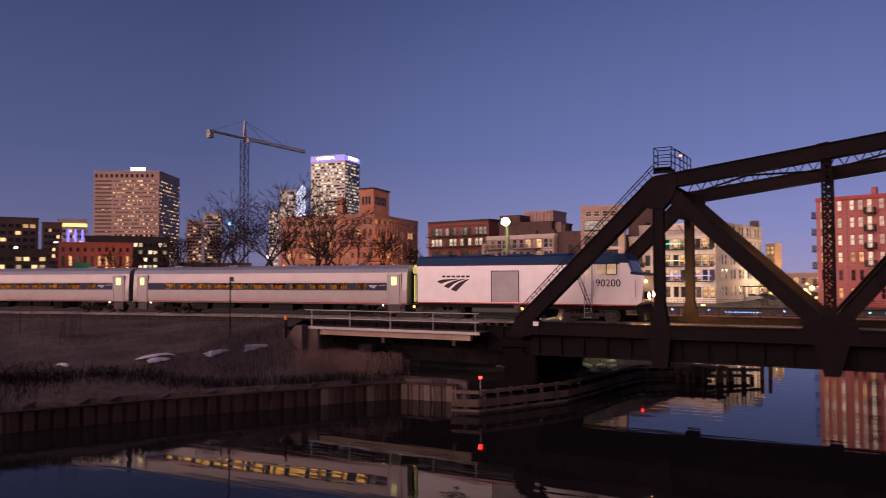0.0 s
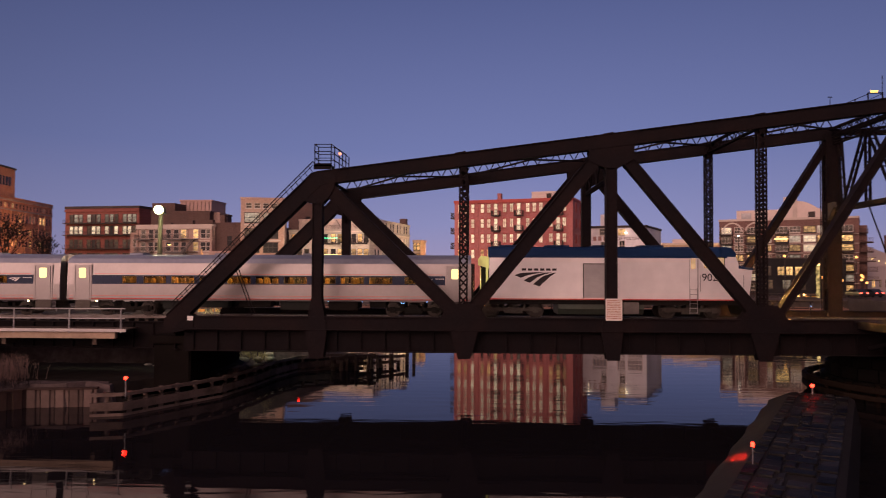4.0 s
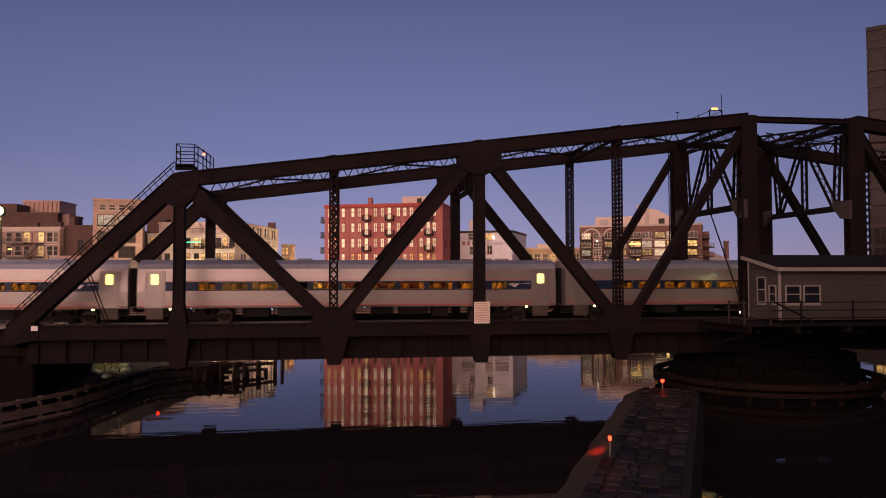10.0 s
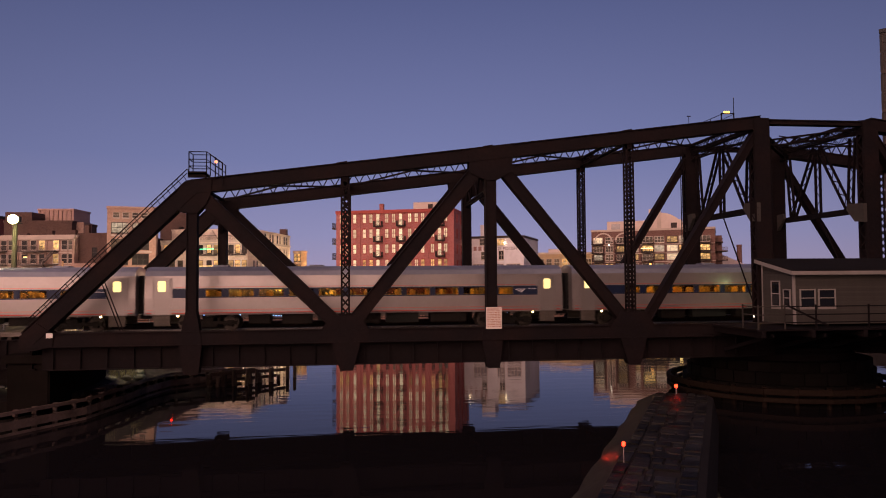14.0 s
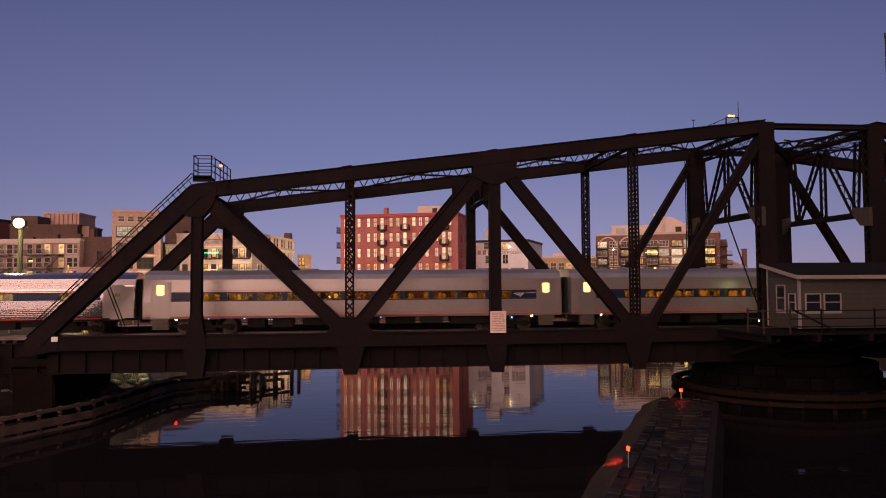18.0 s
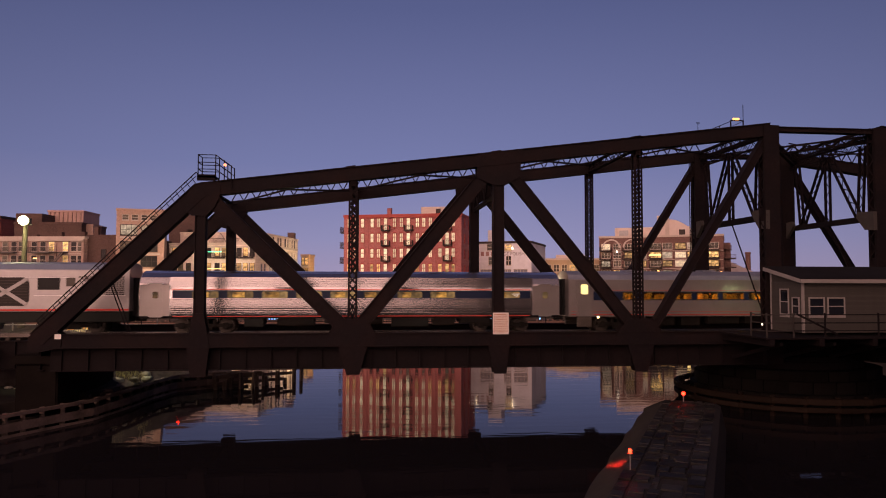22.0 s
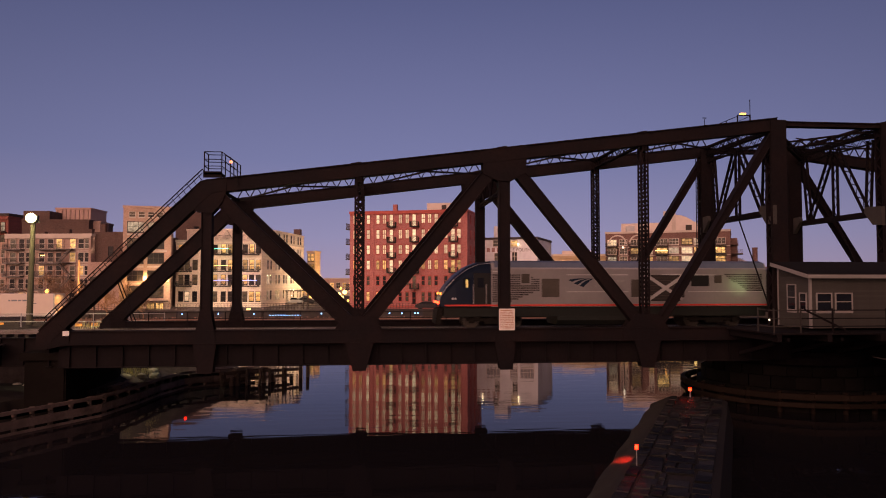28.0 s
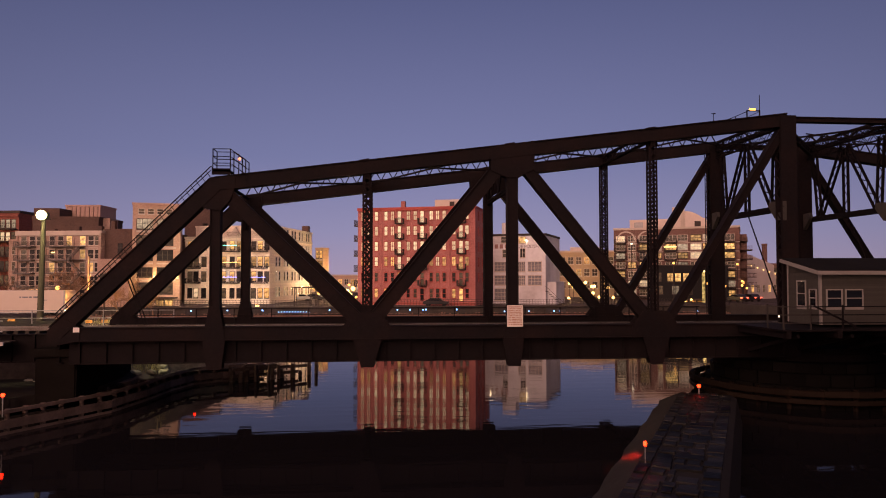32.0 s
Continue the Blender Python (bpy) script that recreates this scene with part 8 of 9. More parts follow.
# ---- pivot pier under the towers ----
# the shade on the pivot pier is put into this near-black colour
SHADED_STONE = surface("shade_black_masonry", (0.009, 0.0078, 0.0075), 0.85, 0.0, 0.4, 3.0, 0.8, (0.005, 0.0045, 0.0045), 0.5, piece=0.3, spec=0.05)
pivot = thing("pivot_pier", "round dark stone pivot pier carrying the bridge", "bridge pier", (MID_X, 46.5, 0), kind="structure")
for r, z0, z1, nst in ((6.6, -2.4, 0.45, 30), (6.1, 0.45, 1.2, 28), (5.8, 1.2, 1.95, 27), (5.6, 1.95, 2.55, 26)):
    b = B()
    a = 6.28318 / nst * 0.94
    vs = []
    for rr in (r - 0.9, r):
        for z in (z0 + 0.02, z1 - 0.02):
            for k in (0, 0.5, 1):
                vs.append((rr * math.cos(a * (k - 0.5)), rr * math.sin(a * (k - 0.5)), z))
    q = [b.verts.new(p) for p in vs]
    for f in ((6, 7, 10, 9), (7, 8, 11, 10), (9, 10, 4, 3), (10, 11, 5, 4), (6, 9, 3, 0), (8, 2, 5, 11)):
        b.faces.new([q[i] for i in f])
    bmesh.ops.recalc_face_normals(b, faces=b.faces)
    me = mesh_of("stone", b, SHADED_STONE)
    for i in range(nst):
        o = part("stone", me, SHADED_STONE, pivot)
        o.matrix_basis = pose(0, 0, 0, 0, 0, 360 * (i + (0.5 if z0 > 1 else 0)) / nst)
    b = B()
    tube(b, (0, 0, z0), (0, 0, z1), r - 0.12, r - 0.12, 40)
    part("core", b, SHADED_STONE, pivot)
b = B()
tube(b, (0, 0, 2.55), (0, 0, 3.0), 4.6, 4.6, 40)
tube(b, (0, 0, 3.0), (0, 0, 3.3), 4.3, 4.3, 40)
part("turntable_ring", b, STEEL_DK, pivot, "dark steel turntable ring")
# timber rubbing ring round the pier
RINGWOOD = surface("tarred_ring_timber", (0.021, 0.014, 0.011), 0.85, 0.0, 0.35, 4.0, 0.8, (0.009, 0.007, 0.006), 0.3, piece=0.3, spec=0.05)
for z, hh in ((0.98, 0.34), (0.50, 0.26)):
    b = B()
    beam(b, (-0.93, -7.0, 0), (0.93, -7.0, 0), 0.22, hh)
    me = mesh_of("ring_plank", b, RINGWOOD)
    for i in range(24):
        part("ring_plank", me, RINGWOOD, pivot).matrix_basis = pose(0, 0, z + 0.015 * math.sin(5 * i), 0, 0, 15 * i)
b = B()
tube(b, (0, 0, -2.2), (0, 0, 1.22), 0.16, 0.14, 8)
me = mesh_of("ring_pile", b, RINGWOOD)
for i in range(24):
    a = radians(15 * i + 7.5)
    part("ring_pile", me, RINGWOOD, pivot).matrix_basis = pose(6.75 * math.cos(a), 6.75 * math.sin(a), 0)

# ---- stone guard pier that runs out towards the viewer ----
GP_L, GP_D, GP_LEN, GP_W, GP_Z = Vector((3.55, 14.5)), Vector((0.465, 0.885)).normalized(), 27.2, 2.86, 1.5
GP_N = Vector((GP_D.y, -GP_D.x))
WORN = surface("worn_granite_paving", (0.015, 0.0146, 0.0146), 0.5, 0.0, 0.8, 6.0, 1.0, (0.005, 0.0045, 0.0045), 1.0, piece=0.8, spec=0.12)
guard = thing("guard_pier", "long wet stone-paved guard pier with battered sides", "pier", (*GP_L, 0), kind="structure")


def gp(s, f, z):
    """Point on the pier: s metres along it, f across from the left edge (0) to the right (1)."""
    p = GP_L + GP_D * s + GP_N * (GP_W * f)
    return (p.x, p.y, z)


b = B()
rings = []
for k in range(19):
    s = GP_LEN * k / 18
    w = 0.10 * math.sin(k * 2.3)
    pts = []
    for f, out, z in ((0, -2.1 + w, -2.4), (0, -1.12 + w, 0.0), (0, -0.90 + w * 0.6, 0.95), (0, -0.12, 1.34), (0, 0.1, 1.43), (1, -0.1, 1.43), (1, 0.15, 1.3), (1, 0.9, -2.4)):
        p = Vector(gp(s, f, z)) + Vector((GP_N.x, GP_N.y, 0)) * out
        pts.append(b.verts.new(p))
    rings.append(pts)
for r0, r1 in zip(rings, rings[1:]):
    for i in range(7):
        b.faces.new((r0[i], r0[i + 1], r1[i + 1], r1[i]))
b.faces.new(rings[0][::-1])
b.faces.new(rings[-1])
bmesh.ops.recalc_face_normals(b, faces=b.faces)
wpart("core", b, surface("rough_battered_stone", (0.020, 0.017, 0.015), 0.8, 0.0, 0.6, 2.5, 0.9, (0.012, 0.010, 0.009), 0.9), guard, "rough battered stone face")
rnd = random.Random(2)
s = 0.1
while s < GP_LEN - 0.5:
    ds = rnd.uniform(0.5, 0.85)
    cuts = [0.03, 0.20, 0.20 + rnd.uniform(0.16, 0.24), 0.55 + rnd.uniform(-0.06, 0.06), 0.78 + rnd.uniform(-0.04, 0.04), 0.985]
    if rnd.random() < 0.3:
        cuts.pop(3)
    for f0, f1 in zip(cuts, cuts[1:]):
        if rnd.random() < 0.06:
            continue
        b = B()
        z = GP_Z + rnd.uniform(-0.04, 0.02)
        g = rnd.uniform(0.010, 0.024)
        o = rnd.uniform(-0.05, 0.05)
        base = [(s + 0.03 + o + rnd.uniform(0, 0.05), f0 + g), (s + 0.03 + o, f1 - g), (s + ds - 0.03 + o, f1 - g), (s + ds - 0.03 + o - rnd.uniform(0, 0.06), f0 + g)]
        lo = [b.verts.new(gp(a, f, GP_Z - 0.2)) for a, f in base]
        mid = [b.verts.new(gp(a, f, z - 0.03)) for a, f in base]
        ca, cf = sum(a for a, _ in base) / 4, sum(f for _, f in base) / 4
        hi = [b.verts.new(gp(ca + (a - ca) * 0.93, cf + (f - cf) * 0.94, z + rnd.uniform(-0.022, 0.016))) for a, f in base]
        b.faces.new(hi)
        for i in range(4):
            j = (i + 1) % 4
            b.faces.new((lo[i], lo[j], mid[j], mid[i]))
            b.faces.new((mid[i], mid[j], hi[j], hi[i]))
        bmesh.ops.recalc_face_normals(b, faces=b.faces)
        wpart("paving_stone", b, WORN, guard)
    s += ds


def red_beacon(x, y, z0, z1, label, energy=0.0, pole=0.03, r=0.085, aim=None):
    t = thing("navigation_lamp", label, "lamp", (x, y, z0), group="red navigation lamps")
    b = B()
    tube(b, (0, 0, 0), (0, 0, z1 - z0 - 0.1), pole, pole, 8)
    part("pole", b, GALV, t)
    b = B()
    ball(b, (0, 0, z1 - z0), r * 1.15, 12)
    tube(b, (0, 0, z1 - z0 - 0.09), (0, 0, z1 - z0 + 0.05), r, r, 12)
    part("lens", b, RED_GLASS, t, "glowing red lens")
    b = B()
    tube(b, (0, 0, z1 - z0 + 0.08), (0, 0, z1 - z0 + 0.11), r * 1.1, r * 0.5, 12)
    part("cap", b, BLACK, t)
    if energy:
        lamp = bpy.data.lights.new("beacon_light", "SPOT" if aim else "POINT")
        lamp.energy, lamp.color, lamp.shadow_soft_size = energy, (1.0, 0.03, 0.015), 0.06
        o = new("beacon_light", lamp)
        o.location = (x - 0.16, y + 0.14, z1 + 0.02)
        if aim:
            lamp.spot_size, lamp.spot_blend = math.radians(21), 0.9
            o.rotation_euler = (Vector(aim) - o.location).to_track_quat("-Z", "Y").to_euler()


red_beacon(8.95, 24.0, 1.5, 2.15, "red navigation lamp on a pole on the stone pier", 11000, pole=0.018, r=0.055, aim=(9.14, 25.66, 1.28))
red_beacon(17.0, 37.6, 1.5, 1.95, "red navigation lamp at the pier's inner end", 4)
red_beacon(-18.25, 37.65, 0.9, 1.98, "red navigation lamp on the timber fender", 8, r=0.085)
red_beacon(-14.0, 58.0, 0.3, 2.85, "red navigation lamp behind the bridge on a fender pile", 0)

# ---- left pier with its bearing, approach span and walkway ----
b = B()
bx(b, (-18.9, 42.4, -2.4), (-16.7, 51.6, 3.3), 0.08)
bx(b, (-19.1, 42.2, 3.3), (-16.5, 51.8, 3.75), 0.05)
# near-black colour carries the darkness under the bridge end
solid("bridge_pier", b, surface("shade_black_stone", (0.0085, 0.0070, 0.0066), 0.9, 0.0, 0.4, 3.0, 0.7, None, 0.5, spec=0.04), "stone pier under the bridge end, its shade put into the colour", "bridge pier", kind="structure")
b = B()
bx(b, (-35.3, 41.9, -0.5), (-33.3, 50.5, 4.05), 0.06)
prism(b, ((-36.4, 2.4), (-34.8, 4.25), (-34.2, 4.25), (-34.2, 2.0)), 41.2, 41.88)
solid("abutment", b, surface("pale_stained_concrete", (0.13, 0.098, 0.088), 0.9, 0.0, 0.25, 3.0, 0.8, (0.07, 0.052, 0.046), 0.3, spec=0.1), "stained concrete abutment of the approach span", "abutment", kind="structure")
b = B()
for y in (43.9, 47.2):
    bx(b, (-35.0, y - 0.04, 2.9), (-17.6, y + 0.04, 4.45))
    bx(b, (-35.0, y - 0.2, 2.85), (-17.6, y + 0.2, 2.92))
    bx(b, (-35.0, y - 0.2, 4.42), (-17.6, y + 0.2, 4.48))
    for i in range(14):
        bx(b, (-34.6 + i * 1.25, y - 0.18, 2.92), (-34.52 + i * 1.25, y + 0.18, 4.42))
solid("approach_span", b, STEEL_DK, "dark plate girder approach span", "bridge", kind="structure")
b = B()
tube(b, (-33.0, 50.0, 0.95), (-25.0, 50.0, 0.86), 0.05, 0.05, 8)
solid("ground_pipe", b, surface("frosted_pipe", (0.42, 0.40, 0.40), 0.6), "pale frosted pipe along the low ground", "pipe")
wk = thing("walkway", "timber walkway on a pale beam with pipe railing", "walkway", (-28, 42.6, 4.0))
b = B()
bx(b, (-33.8, 42.1, 3.58), (-21.1, 42.4, 3.95))
wpart("edge_beam", b, TIMBER_LT, wk, "pale new timber edge beam")
_b = B()
bx(_b, (0, 42.0, 4.08), (0.235, 43.6, 4.14))
_pl = mesh_of("plank", _b, TIMBER)
for i in range(58):
    o = part("plank", _pl, TIMBER, wk)
    o.matrix_basis = wk.matrix_basis.inverted() @ pose(-35.0 + i * 0.252, random.uniform(-0.03, 0.03), random.uniform(-0.008, 0.008))
b = B()
bx(b, (-35.0, 41.95, 3.98), (-20.4, 42.03, 4.16))
wpart("white_edge", b, surface("frosty_edge_board", (0.50, 0.47, 0.46), 0.8, 0.0, 0.15, 4.0, 0.5, None, 0.1), wk)
for x in (-34.0, -30.6, -27.2, -23.85, -20.74):
    b = B()
    tube(b, (x, 42.08, 3.9), (x, 42.08, 5.36), 0.045, 0.045, 8)
    wpart("post", b, GALV, wk)
for z in (4.75, 5.33):
    b = B()
    tube(b, (-34.6, 42.08, z), (-20.5, 42.08, z), 0.035, 0.035, 8)
    wpart("rail", b, GALV, wk)
for x in (-33.5, -28, -22.5):
    b = B()
    bx(b, (x, 42.2, 3.2), (x + 0.25, 44.0, 3.6))
    wpart("bracket", b, TIMBER, wk)

# ---- timber fender curving under the bridge ----
fender = thing("timber_fender", "weathered timber fender of piles and planks", "fender", (-17.5, 37.5, 0), kind="structure")
FLINE = ((-19.9, 37.2), (-18.35, 37.6), (-16.9, 40.2), (-15.15, 43.4), (-14.4, 47.3), (-14.0, 51.0), (-13.2, 54.1), (-11.4, 55.5), (-8.6, 56.6))
rnd = random.Random(6)
for (xa, ya), (xb, yb) in zip(FLINE, FLINE[1:]):
    L = math.hypot(xb - xa, yb - ya)
    up = (-(yb - ya), xb - xa, 0)
    for z, hh, th in ((0.50, 0.42, 0.14), (1.12, 0.18, 0.14), (0.02, 0.22, 0.10)):
        b = B()
        beam(b, (xa, ya, z), (xb, yb, z), th, hh, up)
        wpart("plank", b, FENDERWOOD, fender)
    n = max(1, round(L / 1.15))
    for i in range(n):
        f = (i + 0.5) / n
        x, y = xa + (xb - xa) * f + up[0] / L * 0.18, ya + (yb - ya) * f + up[1] / L * 0.18
        b = B()
        tube(b, (x, y, -2.2), (x + rnd.uniform(-0.03, 0.03), y, 1.22), 0.15, 0.13, 9)
        wpart("support_post", b, FENDERWOOD, fender)
b = B()
out = FLINE[1:]
back = [(x - 1.6 if i else x - 0.6, y + 0.9) for i, (x, y) in enumerate(out)][::-1]
vs = [b.verts.new((x, y, 0.86)) for x, y in list(out) + back]
b.faces.new(vs)
bmesh.ops.solidify(b, geom=b.faces[:], thickness=0.12)
wpart("deck", b, FENDERWOOD, fender, "worn timber deck")
# broken piles beyond, leaning at odd angles, with what is left of their walers
for i in range(15):
    f = i / 14
    x, y = -10.6 + 5.6 * f + rnd.uniform(-0.12, 0.12), 55.0 + 4.6 * f * f + rnd.uniform(-0.3, 0.3)
    b = B()
    h = rnd.choice((0.35, 0.7, 0.9, 1.05, 1.2))
    r = rnd.uniform(0.12, 0.24)
    tube(b, (x, y, -2.2), (x + rnd.uniform(-0.5, 0.5), y + rnd.uniform(-0.2, 0.2), h), r, r * 0.85, 8)
    solid("timber_post", b, TIMBER, "old dark timber pile standing in the water", "pile", "broken piles")
b = B()
for z, x1, y1, dz in ((0.42, -6.2, 58.0, -0.05), (0.95, -7.6, 56.4, 0.12), (0.92, -5.6, 58.9, -0.2)):
    beam(b, (-10.6, 54.9, z), (x1, y1, z + dz), 0.16, 0.22, (1, -0.5, 0))
solid("fender_waler", b, TIMBER, "sagging timber waler along the old piles", "fender")

# ---- reeds, brush and bare trees ----


def stems(name, label, places, height, spread, per, material, category, seed, r=0.012, lean=0.3, twigs=2):
    rnd = random.Random(seed)
    b = B()
    for px, py, pz in places:
        for _ in range(per):
            x, y = px + rnd.gauss(0, spread), py + rnd.gauss(0, spread)
            z = float(ground_z(np.array(x), np.array(y))) if pz is None else pz
            if z < 0.2:
                continue
            h = height * rnd.uniform(0.5, 1.15)
            dx, dy = rnd.gauss(0, lean) * h * 0.5, rnd.gauss(0, lean) * h * 0.5
            m = (x + dx * 0.4, y + dy * 0.4, z + h * 0.55)
            e = (x + dx, y + dy, z + h)
            tube(b, (x, y, z - 0.05), m, r, r * 0.75, 3, False)
            tube(b, m, e, r * 0.75, r * 0.3, 3, False)
            for _k in range(twigs):
                f = rnd.uniform(0.3, 0.9)
                c = Vector(m).lerp(Vector(e), f)
                tube(b, c, c + Vector((rnd.gauss(0, 0.22), rnd.gauss(0, 0.22), rnd.uniform(0.05, 0.3))) * h * 0.4, r * 0.5, r * 0.25, 3, False)
    me = mesh_of(name, b, material)
    ob = new(name, me)
    return tagged(ob, label, category, kind="stuff")


rnd = random.Random(12)
BRUSH_DK = surface("dark_wet_brush", (0.028, 0.022, 0.020), 0.95, 0.0, 0.35, 2.0, 0.6, (0.014, 0.011, 0.010), 0.0, spec=0.12)
REED = surface("dry_reed_stems", (0.30, 0.205, 0.175), 0.95, 0.0, 0.3, 2.0, 0.5, (0.19, 0.13, 0.11), 0.0)
PALEWEED = surface("pale_frosted_weeds", (0.21, 0.17, 0.168), 0.95, 0.0, 0.35, 2.0, 0.6, (0.10, 0.08, 0.076), 0.0)
stems("reeds", "tall dry reeds below the approach span", [(-33.4 + i * 0.42, 40.4 + rnd.uniform(-1.3, 1.0), None) for i in range(18)], 1.45, 0.6, 60, REED, "reeds", 1, 0.011, 0.40, 4)
stems("frosted_brush", "grey frosted brush on the slope beside the abutment", [(rnd.uniform(-37.5, -29.5), rnd.uniform(33.5, 40.8), None) for i in range(95)], 0.7, 0.55, 17, PALEWEED, "brush", 7, 0.012, 0.45, 3)
stems("bank_grass", "dead grass and weeds on the river bank", [(rnd.uniform(-64, -30), rnd.uniform(15, 43), None) for i in range(620)], 0.30, 0.8, 13, PALEWEED, "grass", 2, 0.010, 0.6, 1)
stems("bank_brush", "low dark brush at the foot of the bank", [(-49.5 + 25 * f - 2.2 * math.sin(3.14 * f) + rnd.uniform(-1.0, -0.2), 8.0 + 31.4 * f + rnd.uniform(-0.5, 0.5), None) for f in [i / 130 for i in range(130)]], 0.5, 0.4, 30, BRUSH_DK, "brush", 3, 0.014, 0.6, 3)
stems("dark_thicket", "dark thicket low on the bank", [(rnd.uniform(-45, -37), rnd.uniform(18, 25), None) for i in range(34)], 0.6, 0.7, 26, BRUSH_DK, "brush", 8, 0.014, 0.6, 3)
stems("tall_weeds", "tall bare weeds on the bank", [(-54 + rnd.uniform(0, 8), 25 + rnd.uniform(0, 10), None) for i in range(8)], 2.3, 0.5, 6, BRUSH, "weeds", 4, 0.018, 0.25, 5)
# part of the floodlight on this grass is put into its pale yellow colour
stems("lamp_lit_grass", "grass under the bridge, its floodlit yellow-green partly in the colour", [(rnd.uniform(-20.5, -15.6), rnd.uniform(51.8, 57), None) for i in range(24)], 0.38, 0.4, 34, surface("floodlit_grass_tint", (0.42, 0.37, 0.18), 0.9, 0.0, 0.3, 2.0, 0.5, (0.20, 0.17, 0.08), 0.0), "grass", 9, 0.012, 0.5, 1)


def bare_tree(at, height, seed, spread=0.42, trunk=0.42, label="leafless dark tree with many fine twigs", levels=7, twig=0.05, bark=None):
    bark = bark or BARK
    rnd = random.Random(seed)
    t = thing("bare_tree", label, "tree", at, group="bare trees")
    limbs = []
    b = B()

    def grow(bm, p, d, length, r, level):
        q = p + d * length
        tube(bm, p, q, r, r * 0.75, 6 if level < 2 else 3, False)
        if level >= levels:
            return
        for k in range(3 if level in (1, 3) else 2):
            target = bm
            if level == 0:
                target = B()
                limbs.append(target)
            nd = (d + Vector((rnd.gauss(0, spread), rnd.gauss(0, spread), rnd.gauss(0.06, spread * 0.6)))).normalized()
            grow(target, q if k < 2 else p.lerp(q, rnd.uniform(0.4, 0.9)), nd, length * rnd.uniform(0.68, 0.95), max(r * 0.64, twig), level + 1)
    grow(b, Vector((0, 0, -0.2)), Vector((0, 0, 1)), height * 0.19, trunk, 0)
    part("trunk", b, bark, t)
    for l in limbs:
        part("limb", l, bark, t, "forking limb with bare twigs")
    return t


for at, h, sd in (((-127, 128, 4.3), 27, 1), ((-113, 124, 4.3), 33, 2), ((-101, 130, 4.3), 26, 3), ((-136, 120, 4.3), 18, 4), ((-93, 126, 4.3), 17, 5), ((-119, 140, 4.3), 23, 6),
                  ((-122, 119, 4.3), 24, 11), ((-108, 121, 4.3), 26, 12), ((-98, 122, 4.3), 22, 13), ((-138, 127, 4.3), 21, 14), ((-90, 136, 4.3), 15, 15), ((-84, 140, 4.3), 12, 7), ((-144, 112, 4.3), 15, 8), ((-107, 136, 4.3), 22, 9), ((-131, 134, 4.3), 20, 10)):
    bare_tree(at, h, sd)
# brighter copy of the bark, with the orange lamplight put into its colour
LITBARK = surface("lamplit_shrub_bark", (0.24, 0.15, 0.10), 0.95, 0.0, 0.3, 3.0, 0.5, None, 0.1, spec=0.12)
for at, h, sd in (((-30.9, 76, 4.2), 6.5, 21), ((-29.2, 77, 4.2), 5.2, 22), ((-33.5, 79, 4.2), 5.0, 23), ((-25.4, 74, 4.0), 4.6, 24), ((-23.6, 73, 4.0), 4.4, 25), ((-36.5, 78, 4.2), 4.5, 29), ((-22.0, 74, 3.8), 3.6, 30), ((-46, 110, 2.6), 5, 26), ((-50, 112, 2.6), 5, 27), ((-42, 108, 2.6), 4, 28)):
    bare_tree(at, h, sd, 0.5, 0.09, "bare shrub with thin branches in lamp light", 7, 0.016, LITBARK)

# dark sheet over the ground: the approach span's shade put into its colour
SHADE_GROUND = surface("shade_dark_ground", (0.016, 0.013, 0.012), 0.8, 0.0, 0.5, 2.0, 0.9, (0.008, 0.007, 0.0065), 0.6, spec=0.08)
b = B()
_nx, _ny = 44, 30
_g = [[b.verts.new((-33.5 + 17.5 * i / _nx, 40.75 + 11.0 * j / _ny, float(ground_z(np.array(-33.5 + 17.5 * i / _nx), np.array(40.75 + 11.0 * j / _ny)))
                    + (0.05 + 0.06 * noise.noise(Vector((i * 0.45, j * 0.45, 2.0))) if 0 < i < _nx and 0 < j < _ny else -0.06))) for j in range(_ny + 1)] for i in range(_nx + 1)]
for i in range(_nx):
    for j in range(_ny):
        b.faces.new((_g[i][j], _g[i + 1][j], _g[i + 1][j + 1], _g[i][j + 1]))
solid("shade_sheet", b, SHADE_GROUND, "dark ground sheet standing in for the shade under the approach span", "mud", kind="structure", smooth=True)
RIPRAP = surface("pale_riprap_stone", (0.36, 0.34, 0.27), 0.85, 0.0, 0.25, 3.0, 0.7, (0.22, 0.20, 0.16), 0.3)
_r = random.Random(77)
for x, y, z, r in ((-16.5, 51.6, 1.15, 0.55), (-15.6, 52.3, 1.15, 0.42), (-17.5, 52.2, 1.15, 0.38), (-14.9, 52.9, 1.1, 0.45), (-16.3, 53.2, 1.25, 0.36), (-18.4, 52.8, 1.2, 0.42), (-15.4, 54.2, 1.25, 0.5), (-22.2, 48.9, 1.05, 0.4), (-21.5, 48.6, 1.05, 0.33)):
    b = B()
    bmesh.ops.create_icosphere(b, subdivisions=2, radius=r)
    for v in b.verts:
        v.co *= 0.82 + 0.3 * noise.noise(v.co * 2.2 / r + Vector((x, y, 0)))
        v.co.z *= 0.6
    solid("boulder", b, RIPRAP, "pale broken stone on the shore under the bridge", "stone", "shore stones", at=(x, y, z), turn=_r.uniform(0, 180))
# lamp body and point light added only to brighten the shore stones
b = B()
bx(b, (-17.9, 49.5, 2.72), (-17.6, 49.8, 2.92), 0.03)
solid("added_shore_lamp", b, glowing("greenish_added_lamp", (0.9, 1.0, 0.5), 3.0), "small greenish lamp added to brighten the shore under the bridge end", "lamp")
_l = bpy.data.lights.new("added_shore_light", "POINT")
_l.energy, _l.color, _l.shadow_soft_size = 55, (0.95, 1.0, 0.45), 0.1
